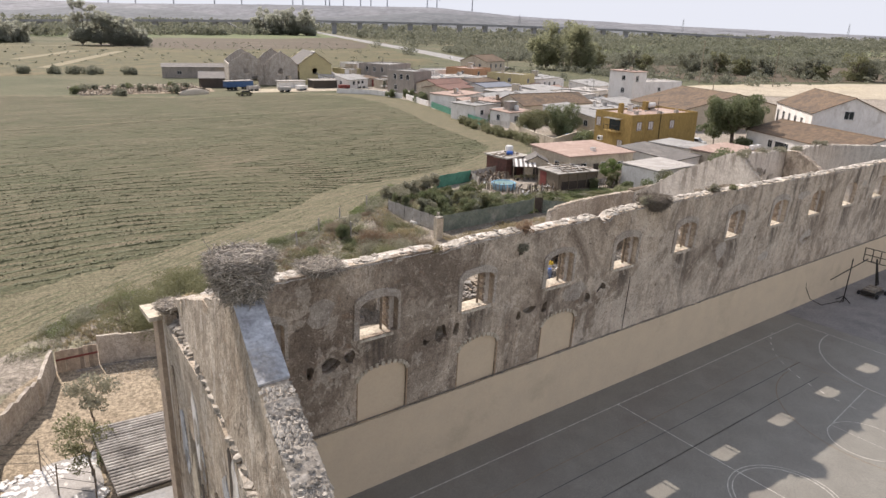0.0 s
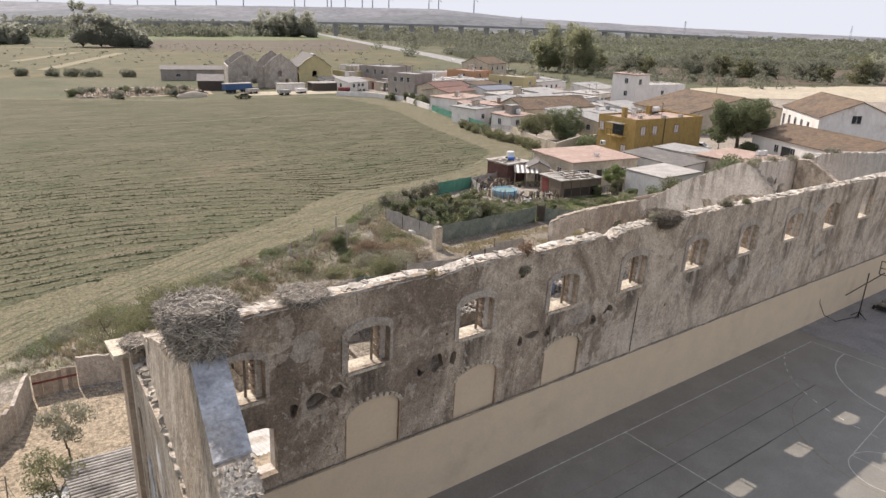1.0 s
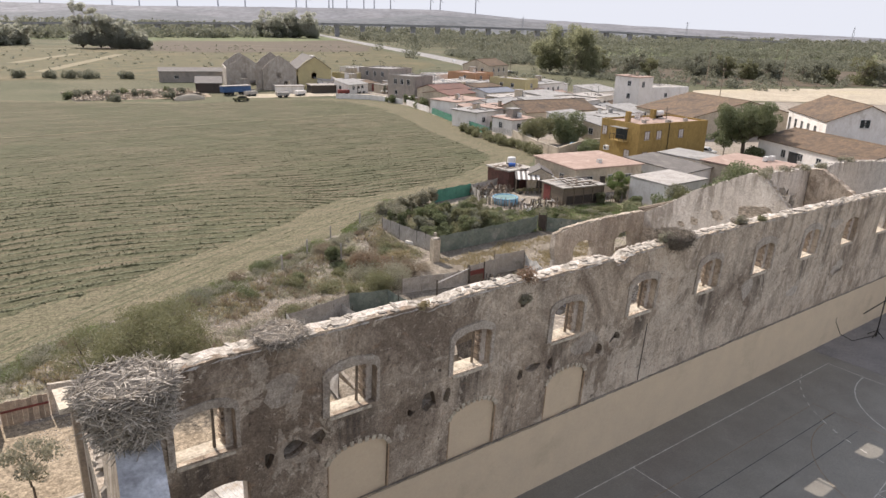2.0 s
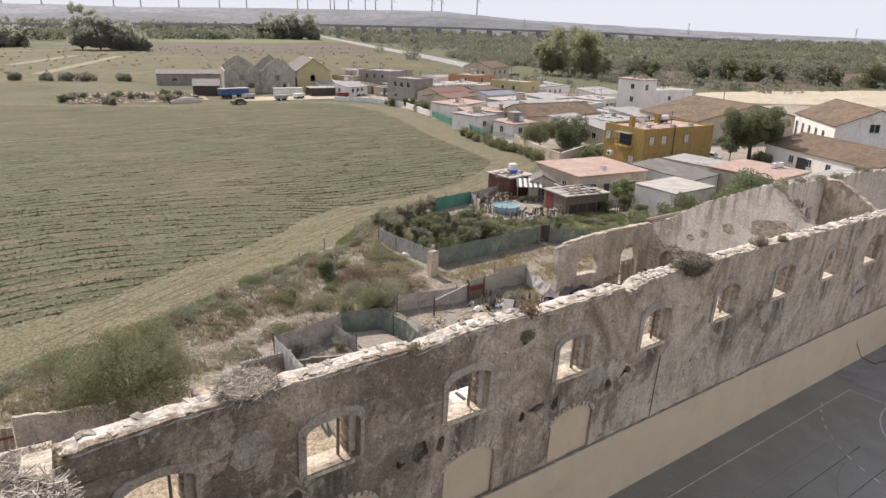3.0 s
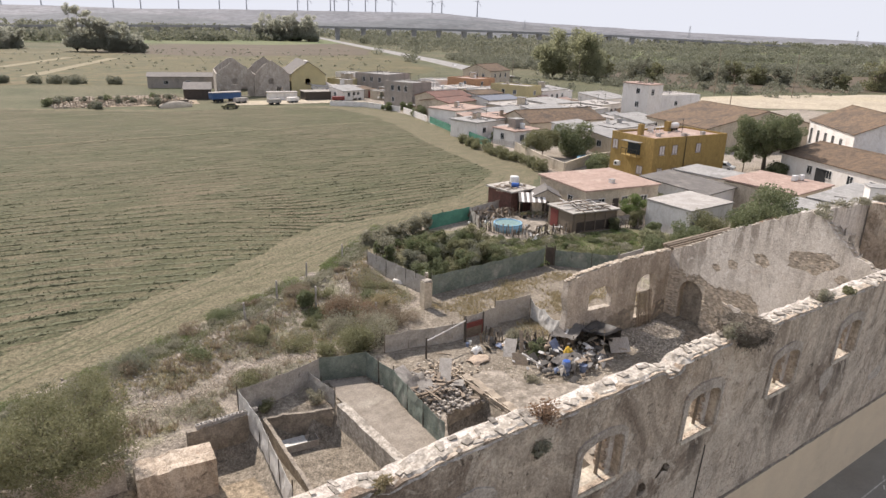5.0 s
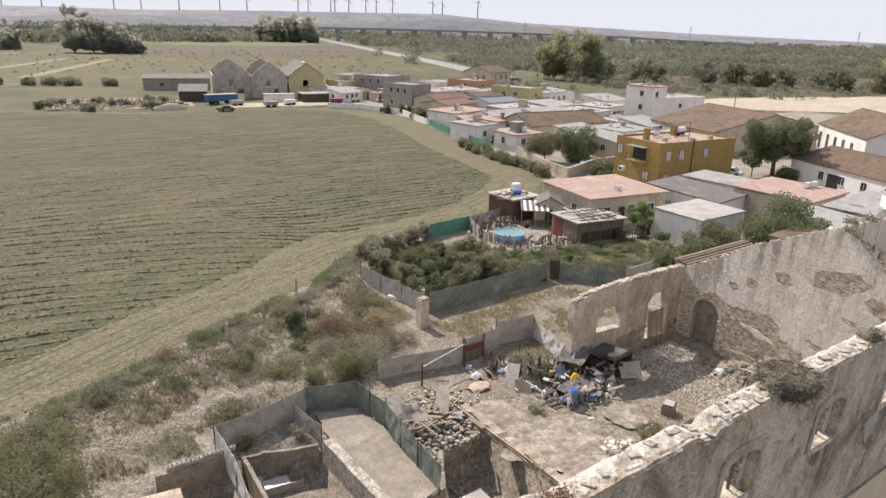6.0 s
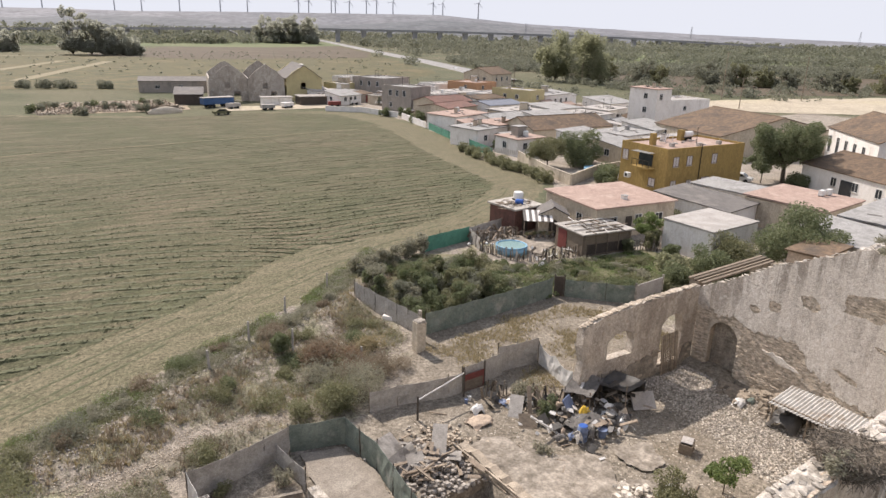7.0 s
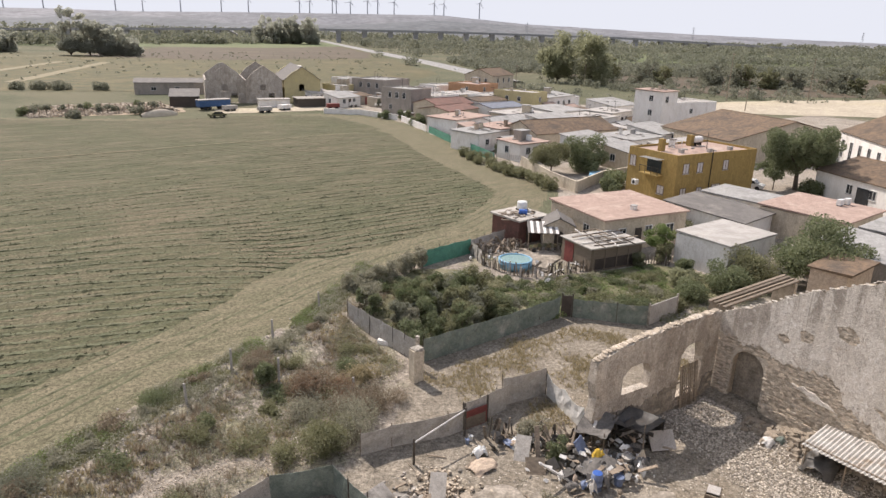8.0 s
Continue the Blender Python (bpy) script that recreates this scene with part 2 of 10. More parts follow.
M = dict(
    plaster=wall_mat("weathered_plaster", (0.58, 0.47, 0.36), (0.43, 0.34, 0.25), (0.185, 0.143, 0.108), (0.66, 0.575, 0.47)),
    hall_plaster=wall_mat("hall_wall_plaster", (0.63, 0.515, 0.39), (0.535, 0.43, 0.32), (0.18, 0.138, 0.104), (0.71, 0.615, 0.495), 0.8, True),
    plaster_pale=wall_mat("pale_plaster", (0.72, 0.645, 0.56), (0.61, 0.54, 0.46), (0.28, 0.235, 0.19), (0.74, 0.685, 0.62), 0.48),
    surround=wall_mat("window_surround_plaster", (0.50, 0.43, 0.35), (0.42, 0.355, 0.285), (0.22, 0.18, 0.145), (0.60, 0.54, 0.46), 0.6),
    room_plaster=wall_mat("room_plaster", (0.60, 0.545, 0.48), (0.50, 0.45, 0.39), (0.25, 0.215, 0.18), (0.68, 0.63, 0.565), 0.45, "room"),
    bare_wall=mat("bared_masonry", (0.52, 0.455, 0.375), (0.39, 0.335, 0.27), 1.8, c3=(0.57, 0.51, 0.43), big=0.6, spots=0.5, bump=0.9, fine=12.0, bdist=0.07),
    gable_plaster=wall_mat("gable_plaster", (0.56, 0.48, 0.385), (0.43, 0.36, 0.28), (0.17, 0.138, 0.108), (0.68, 0.62, 0.535), 1.0, False, 0.25),
    barn_stone=wall_mat("barn_masonry", (0.44, 0.39, 0.33), (0.33, 0.285, 0.235), (0.17, 0.14, 0.115), (0.54, 0.49, 0.43), 0.55),
    lime=mat("bluish_limewash", (0.47, 0.475, 0.485), (0.29, 0.288, 0.29), 1.6, c3=(0.33, 0.30, 0.265), big=0.9, spots=0.55, bump=1.0, fine=9.0, bdist=0.07),
    cream=mat("cream_paint", (0.67, 0.535, 0.37), (0.625, 0.50, 0.35), 0.7, rough=0.8, c3=(0.56, 0.45, 0.31), big=0.3, spots=0.3, bump=0.15, fine=30.0, grain=0.25),
    trim_paint=mat("worn_brown_edging", (0.36, 0.24, 0.15), (0.46, 0.34, 0.23), 3.0),
    sill_stone=mat("sill_stone", (0.56, 0.49, 0.385), (0.45, 0.385, 0.295), 3.0, c3=(0.33, 0.28, 0.2), big=1.5, spots=0.3, bump=0.6, fine=10.0),
    coping=mat("bleached_coping", (0.45, 0.405, 0.345), (0.22, 0.192, 0.157), 4.0, c3=(0.20, 0.178, 0.145), big=1.6, spots=0.5, bump=1.0, fine=14.0, bdist=0.06, vary=0.22),
    stone=mat("rubble_stone", (0.42, 0.35, 0.27), (0.30, 0.25, 0.19), 2.0, bump=0.6, fine=14.0, vary=0.3),
    rubble=mat("pale_rubble", (0.50, 0.45, 0.38), (0.33, 0.29, 0.24), 3.0, bump=0.5, fine=20.0, vary=0.55, island=True),
    pale_brick=mat("bared_pale_brick", (0.53, 0.455, 0.365), (0.41, 0.345, 0.27), 3.0, bump=0.6, fine=16.0, vary=0.35),
    course=mat("bared_courses", (0.53, 0.455, 0.365), (0.41, 0.345, 0.27), 3.0, bump=0.6, fine=16.0, vary=0.4, island=True),
    brick=mat("old_brick", (0.40, 0.315, 0.235), (0.30, 0.235, 0.18), 3.0, bump=0.5, vary=0.3),
    court=mat("court_asphalt", (0.205, 0.192, 0.162), (0.175, 0.162, 0.136), 0.5, rough=0.45, c3=(0.165, 0.148, 0.125), big=0.18, spots=0.5, bump=0.12, fine=60.0, spec=0.5),
    line=mat("court_line", (0.56, 0.53, 0.47), (0.34, 0.32, 0.28), 3.0, bump=0.0),
    line_yellow=mat("court_line_yellow", (0.26, 0.20, 0.14), (0.19, 0.155, 0.11), 3.0, bump=0.0),
    line_dark=mat("court_line_dark", (0.08, 0.08, 0.085), None, 3.0, bump=0.0),
    dirt=mat("dry_dirt", (0.36, 0.28, 0.19), (0.27, 0.21, 0.145), 0.7, c3=(0.22, 0.19, 0.12), big=0.2, spots=0.4, bump=0.5, fine=12.0, bdist=0.05),
    yard=mat("yard_dirt", (0.37, 0.33, 0.27), (0.27, 0.235, 0.19), 0.8, c3=(0.45, 0.41, 0.34), big=0.35, spots=0.4, bump=0.5, fine=11.0, bdist=0.05),
    concrete=mat("worn_concrete", (0.35, 0.305, 0.25), (0.18, 0.153, 0.12), 1.7, c3=(0.15, 0.128, 0.1), big=0.8, spots=0.6, bump=0.9, fine=7.0, bdist=0.06),
    white=mat("white_wall_paint", (0.73, 0.695, 0.65), (0.645, 0.61, 0.565), 0.8, c3=(0.53, 0.485, 0.43), big=0.4, spots=0.25, bump=0.2, fine=15.0, stretch=(1, 1, 0.4)),
    ochre=mat("ochre_wall_paint", (0.30, 0.205, 0.07), (0.265, 0.18, 0.063), 0.6, c3=(0.25, 0.16, 0.055), big=0.4, spots=0.3, bump=0.15, fine=15.0, stretch=(1, 1, 0.4)),
    beige=mat("beige_wall_paint", (0.50, 0.43, 0.33), (0.43, 0.37, 0.29), 0.7, c3=(0.33, 0.28, 0.22), big=0.4, spots=0.35, bump=0.2, fine=15.0, stretch=(1, 1, 0.4)),
    yellow=mat("pale_yellow_paint", (0.47, 0.40, 0.22), (0.41, 0.35, 0.195), 0.7, bump=0.2, c3=(0.5, 0.42, 0.2), big=0.4, spots=0.3),
    grey=mat("grey_render", (0.33, 0.29, 0.25), (0.27, 0.24, 0.21), 0.7, c3=(0.2, 0.18, 0.16), big=0.4, spots=0.4, bump=0.2, stretch=(1, 1, 0.4)),
    orange=mat("orange_brick_wall", (0.46, 0.27, 0.15), (0.38, 0.22, 0.13), 1.0, bump=0.2),
    roof_pink=mat("terracotta_flat_roof", (0.385, 0.28, 0.228), (0.30, 0.212, 0.172), 0.9, c3=(0.44, 0.345, 0.28), big=0.35, spots=0.35, bump=0.2, fine=14.0),
    roof_tile=mat("old_roof_tile", (0.175, 0.118, 0.075), (0.11, 0.08, 0.056), 1.4, c3=(0.085, 0.066, 0.05), big=0.3, spots=0.6, bump=0.6, fine=8.0, vary=0.12),
    roof_grey=mat("fibre_cement_roof", (0.33, 0.32, 0.30), (0.26, 0.25, 0.235), 0.9, c3=(0.19, 0.18, 0.165), big=0.3, spots=0.4, bump=0.3, fine=12.0),
    roof_dark=mat("dark_grey_roof", (0.17, 0.155, 0.14), (0.13, 0.12, 0.11), 0.9, c3=(0.22, 0.2, 0.175), big=0.4, spots=0.4, bump=0.3),
    roof_white=mat("pale_roof", (0.40, 0.372, 0.34), (0.31, 0.287, 0.26), 0.9, c3=(0.4, 0.37, 0.33), big=0.3, spots=0.4, bump=0.2),
    glass=mat("dark_window_glass", (0.03, 0.035, 0.04), (0.02, 0.025, 0.03), 1.0, rough=0.12, bump=0.0, spec=0.5),
    frame_white=mat("white_window_frame", (0.7, 0.69, 0.66), None, 2.0, rough=0.5, bump=0.0),
    # colour of dark doors, also painted where openings and hollows lie in shade
    dark=mat("dark_door_and_shade", (0.07, 0.055, 0.045), None, 2.0, rough=0.7, bump=0.1),
    red_door=mat("red_brown_wood", (0.20, 0.055, 0.045), (0.14, 0.04, 0.035), 2.5, rough=0.7, bump=0.3),
    wood=mat("weathered_wood", (0.25, 0.2, 0.15), (0.17, 0.135, 0.1), 4.0, bump=0.5, stretch=(1, 1, 3), vary=0.3),
    post=mat("dark_wood_post", (0.09, 0.075, 0.06), None, 4.0, bump=0.4),
    twig=mat("grey_twig", (0.42, 0.375, 0.315), (0.31, 0.275, 0.23), 6.0, bump=0.2, vary=0.5, island=True),
    metal=mat("galvanised_sheet", (0.52, 0.51, 0.48), (0.42, 0.40, 0.37), 1.5, rough=0.55, metal=0.3, c3=(0.3, 0.24, 0.18), big=0.7, spots=0.4, bump=0.15),
    sheet_old=mat("old_corrugated_sheet", (0.36, 0.33, 0.29), (0.25, 0.225, 0.195), 1.0, rough=0.7, c3=(0.13, 0.115, 0.1), big=0.6, spots=0.5, bump=0.2, vary=0.25),
    iron=mat("dark_iron", (0.05, 0.045, 0.04), None, 4.0, rough=0.6, metal=0.5, bump=0.2),
    net_grey=mat("grey_shade_cloth", (0.40, 0.37, 0.33), (0.33, 0.305, 0.27), 1.5, c3=(0.26, 0.24, 0.21), big=0.7, spots=0.3, bump=0.3, fine=25.0),
    net_white=mat("white_sheet_cloth", (0.60, 0.58, 0.54), (0.5, 0.48, 0.45), 1.5, bump=0.3, c3=(0.4, 0.37, 0.33), big=0.8, spots=0.3),
    net_green=mat("green_shade_net", (0.19, 0.215, 0.18), (0.12, 0.145, 0.12), 1.6, c3=(0.30, 0.30, 0.26), big=0.8, spots=0.5, bump=0.3, fine=25.0),
    net_bright=mat("bright_green_net", (0.10, 0.27, 0.19), (0.08, 0.21, 0.15), 1.5, bump=0.3),
    blue=mat("blue_plastic", (0.05, 0.14, 0.42), (0.04, 0.1, 0.33), 2.0, rough=0.4, bump=0.05),
    blue_grey=mat("faded_blue_plastic", (0.16, 0.2, 0.30), None, 2.0, rough=0.5, bump=0.05),
    sky_blue=mat("light_blue_vinyl", (0.20, 0.38, 0.50), (0.17, 0.33, 0.45), 2.0, rough=0.4, bump=0.05),
    pool_water=mat("green_pool_water", (0.20, 0.30, 0.29), (0.17, 0.26, 0.25), 1.0, rough=0.25, bump=0.05, spec=0.2),
    trailer_blue=mat("dull_blue_paint", (0.045, 0.10, 0.22), (0.035, 0.08, 0.17), 1.0, rough=0.5, bump=0.1),
    maroon=mat("maroon_boards", (0.15, 0.075, 0.06), (0.10, 0.055, 0.045), 2.0, bump=0.4),
    dark_cloth=mat("dark_grey_cloth", (0.15, 0.138, 0.125), (0.10, 0.092, 0.083), 2.0, bump=0.5, fine=9.0),
    masonry=mat("rough_masonry", (0.30, 0.26, 0.21), (0.19, 0.162, 0.13), 2.2, c3=(0.24, 0.20, 0.155), big=0.7, spots=0.5, bump=1.0, fine=9.0, bdist=0.08),
    straw=mat("bleached_straw", (0.24, 0.20, 0.12), (0.19, 0.165, 0.10), 1.0, bump=0.3),
    soil=mat("garden_soil", (0.17, 0.15, 0.09), (0.11, 0.11, 0.055), 0.9, c3=(0.21, 0.18, 0.12), big=0.3, spots=0.5, bump=0.6, fine=9.0, bdist=0.08),
    red=mat("red_plastic", (0.55, 0.06, 0.04), None, 2.0, rough=0.5, bump=0.05),
    yellow_cloth=mat("yellow_cloth", (0.55, 0.36, 0.05), None, 2.0, bump=0.4),
    white_plastic=mat("white_plastic", (0.7, 0.69, 0.66), (0.58, 0.57, 0.54), 2.0, rough=0.5, bump=0.1),
    tarp=mat("dark_tarpaulin", (0.075, 0.068, 0.06), (0.045, 0.042, 0.038), 2.0, rough=0.5, bump=0.5, fine=8.0),
    bark=mat("bark", (0.16, 0.13, 0.10), (0.10, 0.08, 0.06), 4.0, bump=0.7, stretch=(1, 1, 0.3)),
    car_paint=mat("pale_car_paint", (0.6, 0.6, 0.58), None, 1.0, rough=0.3, bump=0.0, spec=0.5),
    rubber=mat("black_rubber", (0.025, 0.025, 0.025), None, 3.0, rough=0.8, bump=0.1),
    sand=mat("pale_sand", (0.42, 0.36, 0.268), (0.35, 0.30, 0.222), 0.08, c3=(0.42, 0.36, 0.24), big=0.02, spots=0.35, bump=0.3, fine=2.0),
    road=mat("pale_asphalt_road", (0.27, 0.26, 0.245), (0.23, 0.222, 0.21), 0.2, bump=0.1, fine=8.0),
    viaduct=mat("viaduct_concrete", (0.30, 0.295, 0.29), (0.26, 0.255, 0.25), 0.05, bump=0.1, fine=2.0),
    mast=mat("turbine_paint", (0.34, 0.35, 0.37), None, 0.1, rough=0.5, bump=0.0),
    # the blue-grey of distant haze is put into the hills' colour
    hill=mat("hazy_dry_hills", (0.19, 0.188, 0.195), (0.15, 0.152, 0.162), 0.004, c3=(0.115, 0.12, 0.13), big=0.0022, spots=0.5, bump=0.0, fine=0.03),
    l_olive=leaf_mat("olive_leaf", (0.17, 0.175, 0.09), (0.26, 0.25, 0.145)),
    l_green=leaf_mat("green_leaf", (0.13, 0.155, 0.075), (0.22, 0.235, 0.135)),
    l_bright=leaf_mat("bright_green_leaf", (0.13, 0.18, 0.06), (0.21, 0.25, 0.10)),
    l_poplar=leaf_mat("poplar_leaf", (0.26, 0.268, 0.165), (0.335, 0.335, 0.215), 0.78),
    l_dry=leaf_mat("dry_grass_blade", (0.40, 0.33, 0.20), (0.27, 0.23, 0.13)),
    l_red=leaf_mat("dry_reddish_weed", (0.24, 0.15, 0.10), (0.33, 0.23, 0.15)),
    l_garden=leaf_mat("dark_garden_leaf", (0.085, 0.105, 0.045), (0.16, 0.18, 0.085)),
    l_brown=leaf_mat("dry_brown_weed", (0.21, 0.165, 0.115), (0.30, 0.245, 0.175)),
    l_grey=leaf_mat("grey_green_weed", (0.25, 0.24, 0.17), (0.35, 0.33, 0.245)),
    # far crowns: the paleness that haze would give is in the leaf colour
    l_haze=leaf_mat("haze_paled_leaf", (0.35, 0.355, 0.29), (0.44, 0.435, 0.365), 0.8),
    # greyed and lightened to carry the haze over distant scrub
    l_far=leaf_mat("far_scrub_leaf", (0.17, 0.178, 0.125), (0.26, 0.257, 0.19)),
)

# ---- building tools ----
R = random.Random(7)


def part(name, bm, material, parent=None, label="", smooth=False):
    """One mesh object from a bmesh, under a thing or a part if one is given."""
    me = bpy.data.meshes.new(name)
    if smooth:
        for f in bm.faces:
            f.smooth = True
    bm.to_mesh(me)
    bm.free()
    me.materials.append(M[material] if isinstance(material, str) else material)
    ob = new(name, me)
    if parent:
        ob.parent = parent
    if label:
        ob["label"] = label
    return ob


def share(name, mesh, parent, m):
    """An object of its own on a mesh that alike pieces share."""
    ob = new(name, mesh)
    ob.parent = parent
    ob.matrix_local = m
    return ob


def raw(name, verts, faces, material, parent=None, label="", smooth=False):
    """A mesh object straight from lists that a loop has filled."""
    me = bpy.data.meshes.new(name)
    me.from_pydata(verts, [], faces)
    if smooth:
        me.polygons.foreach_set("use_smooth", [True] * len(me.polygons))
    me.materials.append(M[material] if isinstance(material, str) else material)
    ob = new(name, me)
    if parent:
        ob.parent = parent
    if label:
        ob["label"] = label
    return ob


def thing(name, m, label, category, group="", kind=""):
    ob = new(name)
    ob.matrix_world = m
    return tagged(ob, label, category, group, kind)


def box(bm, x0, x1, y0, y1, z0, z1, jit=0.0, m=None):
    vs = []
    for x, y, z in ((x0, y0, z0), (x1, y0, z0), (x1, y1, z0), (x0, y1, z0), (x0, y0, z1), (x1, y0, z1), (x1, y1, z1), (x0, y1, z1)):
        v = Vector((x + R.uniform(-jit, jit), y + R.uniform(-jit, jit), z + R.uniform(-jit, jit)))
        vs.append(bm.verts.new(m @ v if m else v))
    for a in ((0, 3, 2, 1), (4, 5, 6, 7), (0, 1, 5, 4), (1, 2, 6, 5), (2, 3, 7, 6), (3, 0, 4, 7)):
        bm.faces.new([vs[i] for i in a])
    return bm


def boxm(*a, **k):
    return box(bmesh.new(), *a, **k)


def rod(bm, p, q, r0, r1=None, n=6):
    """A tapered round bar from p to q."""
    p, q = Vector(p), Vector(q)
    r1 = r0 if r1 is None else r1
    d = (q - p).normalized()
    u = d.orthogonal().normalized()
    w = d.cross(u)
    ra = [bm.verts.new(p + (u * math.cos(a) + w * math.sin(a)) * r0) for a in (i * math.tau / n for i in range(n))]
    rb = [bm.verts.new(q + (u * math.cos(a) + w * math.sin(a)) * r1) for a in (i * math.tau / n for i in range(n))]
    for i in range(n):
        bm.faces.new((ra[i], ra[(i + 1) % n], rb[(i + 1) % n], rb[i]))
    bm.faces.new(ra[::-1]), bm.faces.new(rb)
    return bm


def tube(bm, pts, r, n=5):
    for p, q in zip(pts, pts[1:]):
        rod(bm, p, q, r, r, n)
    return bm


def lathe(bm, profile, n=16, m=None):
    """A turned body: profile is rows of radius and height, from the bottom up."""
    rings = []
    for r, z in profile:
        ring = []
        for i in range(n):
            v = Vector((r * math.cos(i * math.tau / n), r * math.sin(i * math.tau / n), z))
            ring.append(bm.verts.new(m @ v if m else v))
        rings.append(ring)
    for a, b in zip(rings, rings[1:]):
        for i in range(n):
            bm.faces.new((a[i], a[(i + 1) % n], b[(i + 1) % n], b[i]))
    bm.faces.new(rings[0][::-1]), bm.faces.new(rings[-1])
    return bm


def slab(loops, thick, place):
    """A plate with holes: loops of (u, v), the outline first; place(u, v, w) gives the corner, w runs from 0 to thick."""
    bm = bmesh.new()
    front = []
    for loop in loops:
        front.append([bm.verts.new(place(u, v, 0.0)) for u, v in loop])
    edges = []
    for vs in front:
        edges += [bm.edges.new((a, b)) for a, b in zip(vs, vs[1:] + vs[:1])]
    faces = bmesh.ops.triangle_fill(bm, edges=edges, use_beauty=True)["geom"]
    tris = [[v for v in f.verts] for f in faces if isinstance(f, bmesh.types.BMFace)]
    twin = {}
    for loop, vs in zip(loops, front):
        for (u, v), a in zip(loop, vs):
            twin[a] = bm.verts.new(place(u, v, thick))
    for t in tris:
        bm.faces.new([twin[v] for v in reversed(t)])
    for vs in front:
        for a, b in zip(vs, vs[1:] + vs[:1]):
            bm.faces.new((a, b, twin[b], twin[a]))
    bmesh.ops.recalc_face_normals(bm, faces=bm.faces)
    return bm


def arch(x0, x1, z0, z1, rise, n=7):
    """An opening with a low arched head, from bottom left."""
    c = (x0 + x1) / 2
    pts = [(x0, z0), (x1, z0)]
    for i in range(n):
        a = math.pi * i / (n - 1)
        pts.append((c + (x1 - x0) / 2 * math.cos(a), z1 - rise + rise * math.sin(a)))
    return pts


def ragged(x0, x1, z, step, amp, seed):
    """A broken top edge between x0 and x1: heights by z(x)."""
    rr = random.Random(seed)
    out, x = [], x0
    while x < x1 - step * 0.5:
        out.append((x, z(x) + rr.uniform(-amp, amp)))
        x += step * rr.uniform(0.6, 1.4)
    out.append((x1, z(x1)))
    return out


def path_z(knots):
    """A height that runs straight from knot to knot."""
    xs, zs = [k[0] for k in knots], [k[1] for k in knots]
    return lambda x: float(np.interp(x, xs, zs))


def prism(pts, z0, z1):
    """An upright body on a plan outline."""
    return slab([pts], z1 - z0, lambda u, v, w: (u, v, z0 + w))


def stone_mesh(name, seed, material, size=(1, 1, 1)):
    """A lump of stone about one metre across, few faces."""
    rr = random.Random(seed)
    bm = bmesh.new()
    bmesh.ops.create_icosphere(bm, subdivisions=1, radius=0.5)
    for v in bm.verts:
        v.co = Vector((v.co.x * size[0], v.co.y * size[1], v.co.z * size[2])) * rr.uniform(0.72, 1.15)
    me = bpy.data.meshes.new(name)
    bm.to_mesh(me)
    bm.free()
    me.materials.append(M[material])
    return me


def sheet(x0, x1, y0, y1, pitch, amp, steps=1, axis=0):
    """A corrugated sheet with some thickness; the waves run along y (axis 0) or x (axis 1)."""
    bm = bmesh.new()
    n = max(4, int((x1 - x0) / pitch * 4))
    rows = []
    for k in range(2):
        for j in range(steps + 1):
            row = []
            for i in range(n + 1):
                x = x0 + (x1 - x0) * i / n
                y = y0 + (y1 - y0) * j / steps
                z = amp * math.sin(i * math.pi / 2) - 0.012 * k
                row.append(bm.verts.new((x, y, z) if axis == 0 else (y, x, z)))
            rows.append(row)
    m = steps + 1
    for k in range(2):
        for j in range(steps):
            for i in range(n):
                a, b = rows[k * m + j], rows[k * m + j + 1]
                q = (a[i], a[i + 1], b[i + 1], b[i])
                bm.faces.new(q if k == 0 else q[::-1])
    for i in range(n):
        bm.faces.new((rows[0][i + 1], rows[0][i], rows[m][i], rows[m][i + 1]))
        bm.faces.new((rows[m - 1][i], rows[m - 1][i + 1], rows[2 * m - 1][i + 1], rows[2 * m - 1][i]))
    return bm


def hang(pts, h, dip=0.06, thick=0.012, seed=1, base=-0.3):
    """A cloth or net that stands along a line of plan points, with a sagging top edge and folds."""
    rr = random.Random(seed)
    verts, faces, cols = [], [], []
    for k, (p, q) in enumerate(zip(pts, pts[1:])):
        p, q = Vector(p), Vector(q)
        length = (q - p).length
        n = max(2, int(length / 0.35))
        d = (q - p).normalized()
        side = Vector((-d.y, d.x))
        for i in range(n + (k == len(pts) - 2)):
            f = i / n
            top = h - dip * math.sin(math.pi * ((f * max(1, round(length / 2.2))) % 1.0)) + rr.uniform(-0.02, 0.02)
            cols.append((p.lerp(q, f), side, top))
    for c, side, top in cols:
        for j in range(4):
            off = side * rr.uniform(-0.05, 0.05) * (1 if 0 < j < 3 else 0.4)
            for s in (0, thick):
                o = off + side * s
                verts.append((c.x + o.x, c.y + o.y, base + (top) * j / 3))
    for i in range(len(cols) - 1):
        for j in range(3):
            a, b = i * 8 + j * 2, (i + 1) * 8 + j * 2
            faces.append((a, b, b + 2, a + 2))
            faces.append((b + 1, a + 1, a + 3, b + 3))
        a, b = i * 8 + 6, (i + 1) * 8 + 6
        faces.append((a, b, b + 1, a + 1))
    return verts, faces


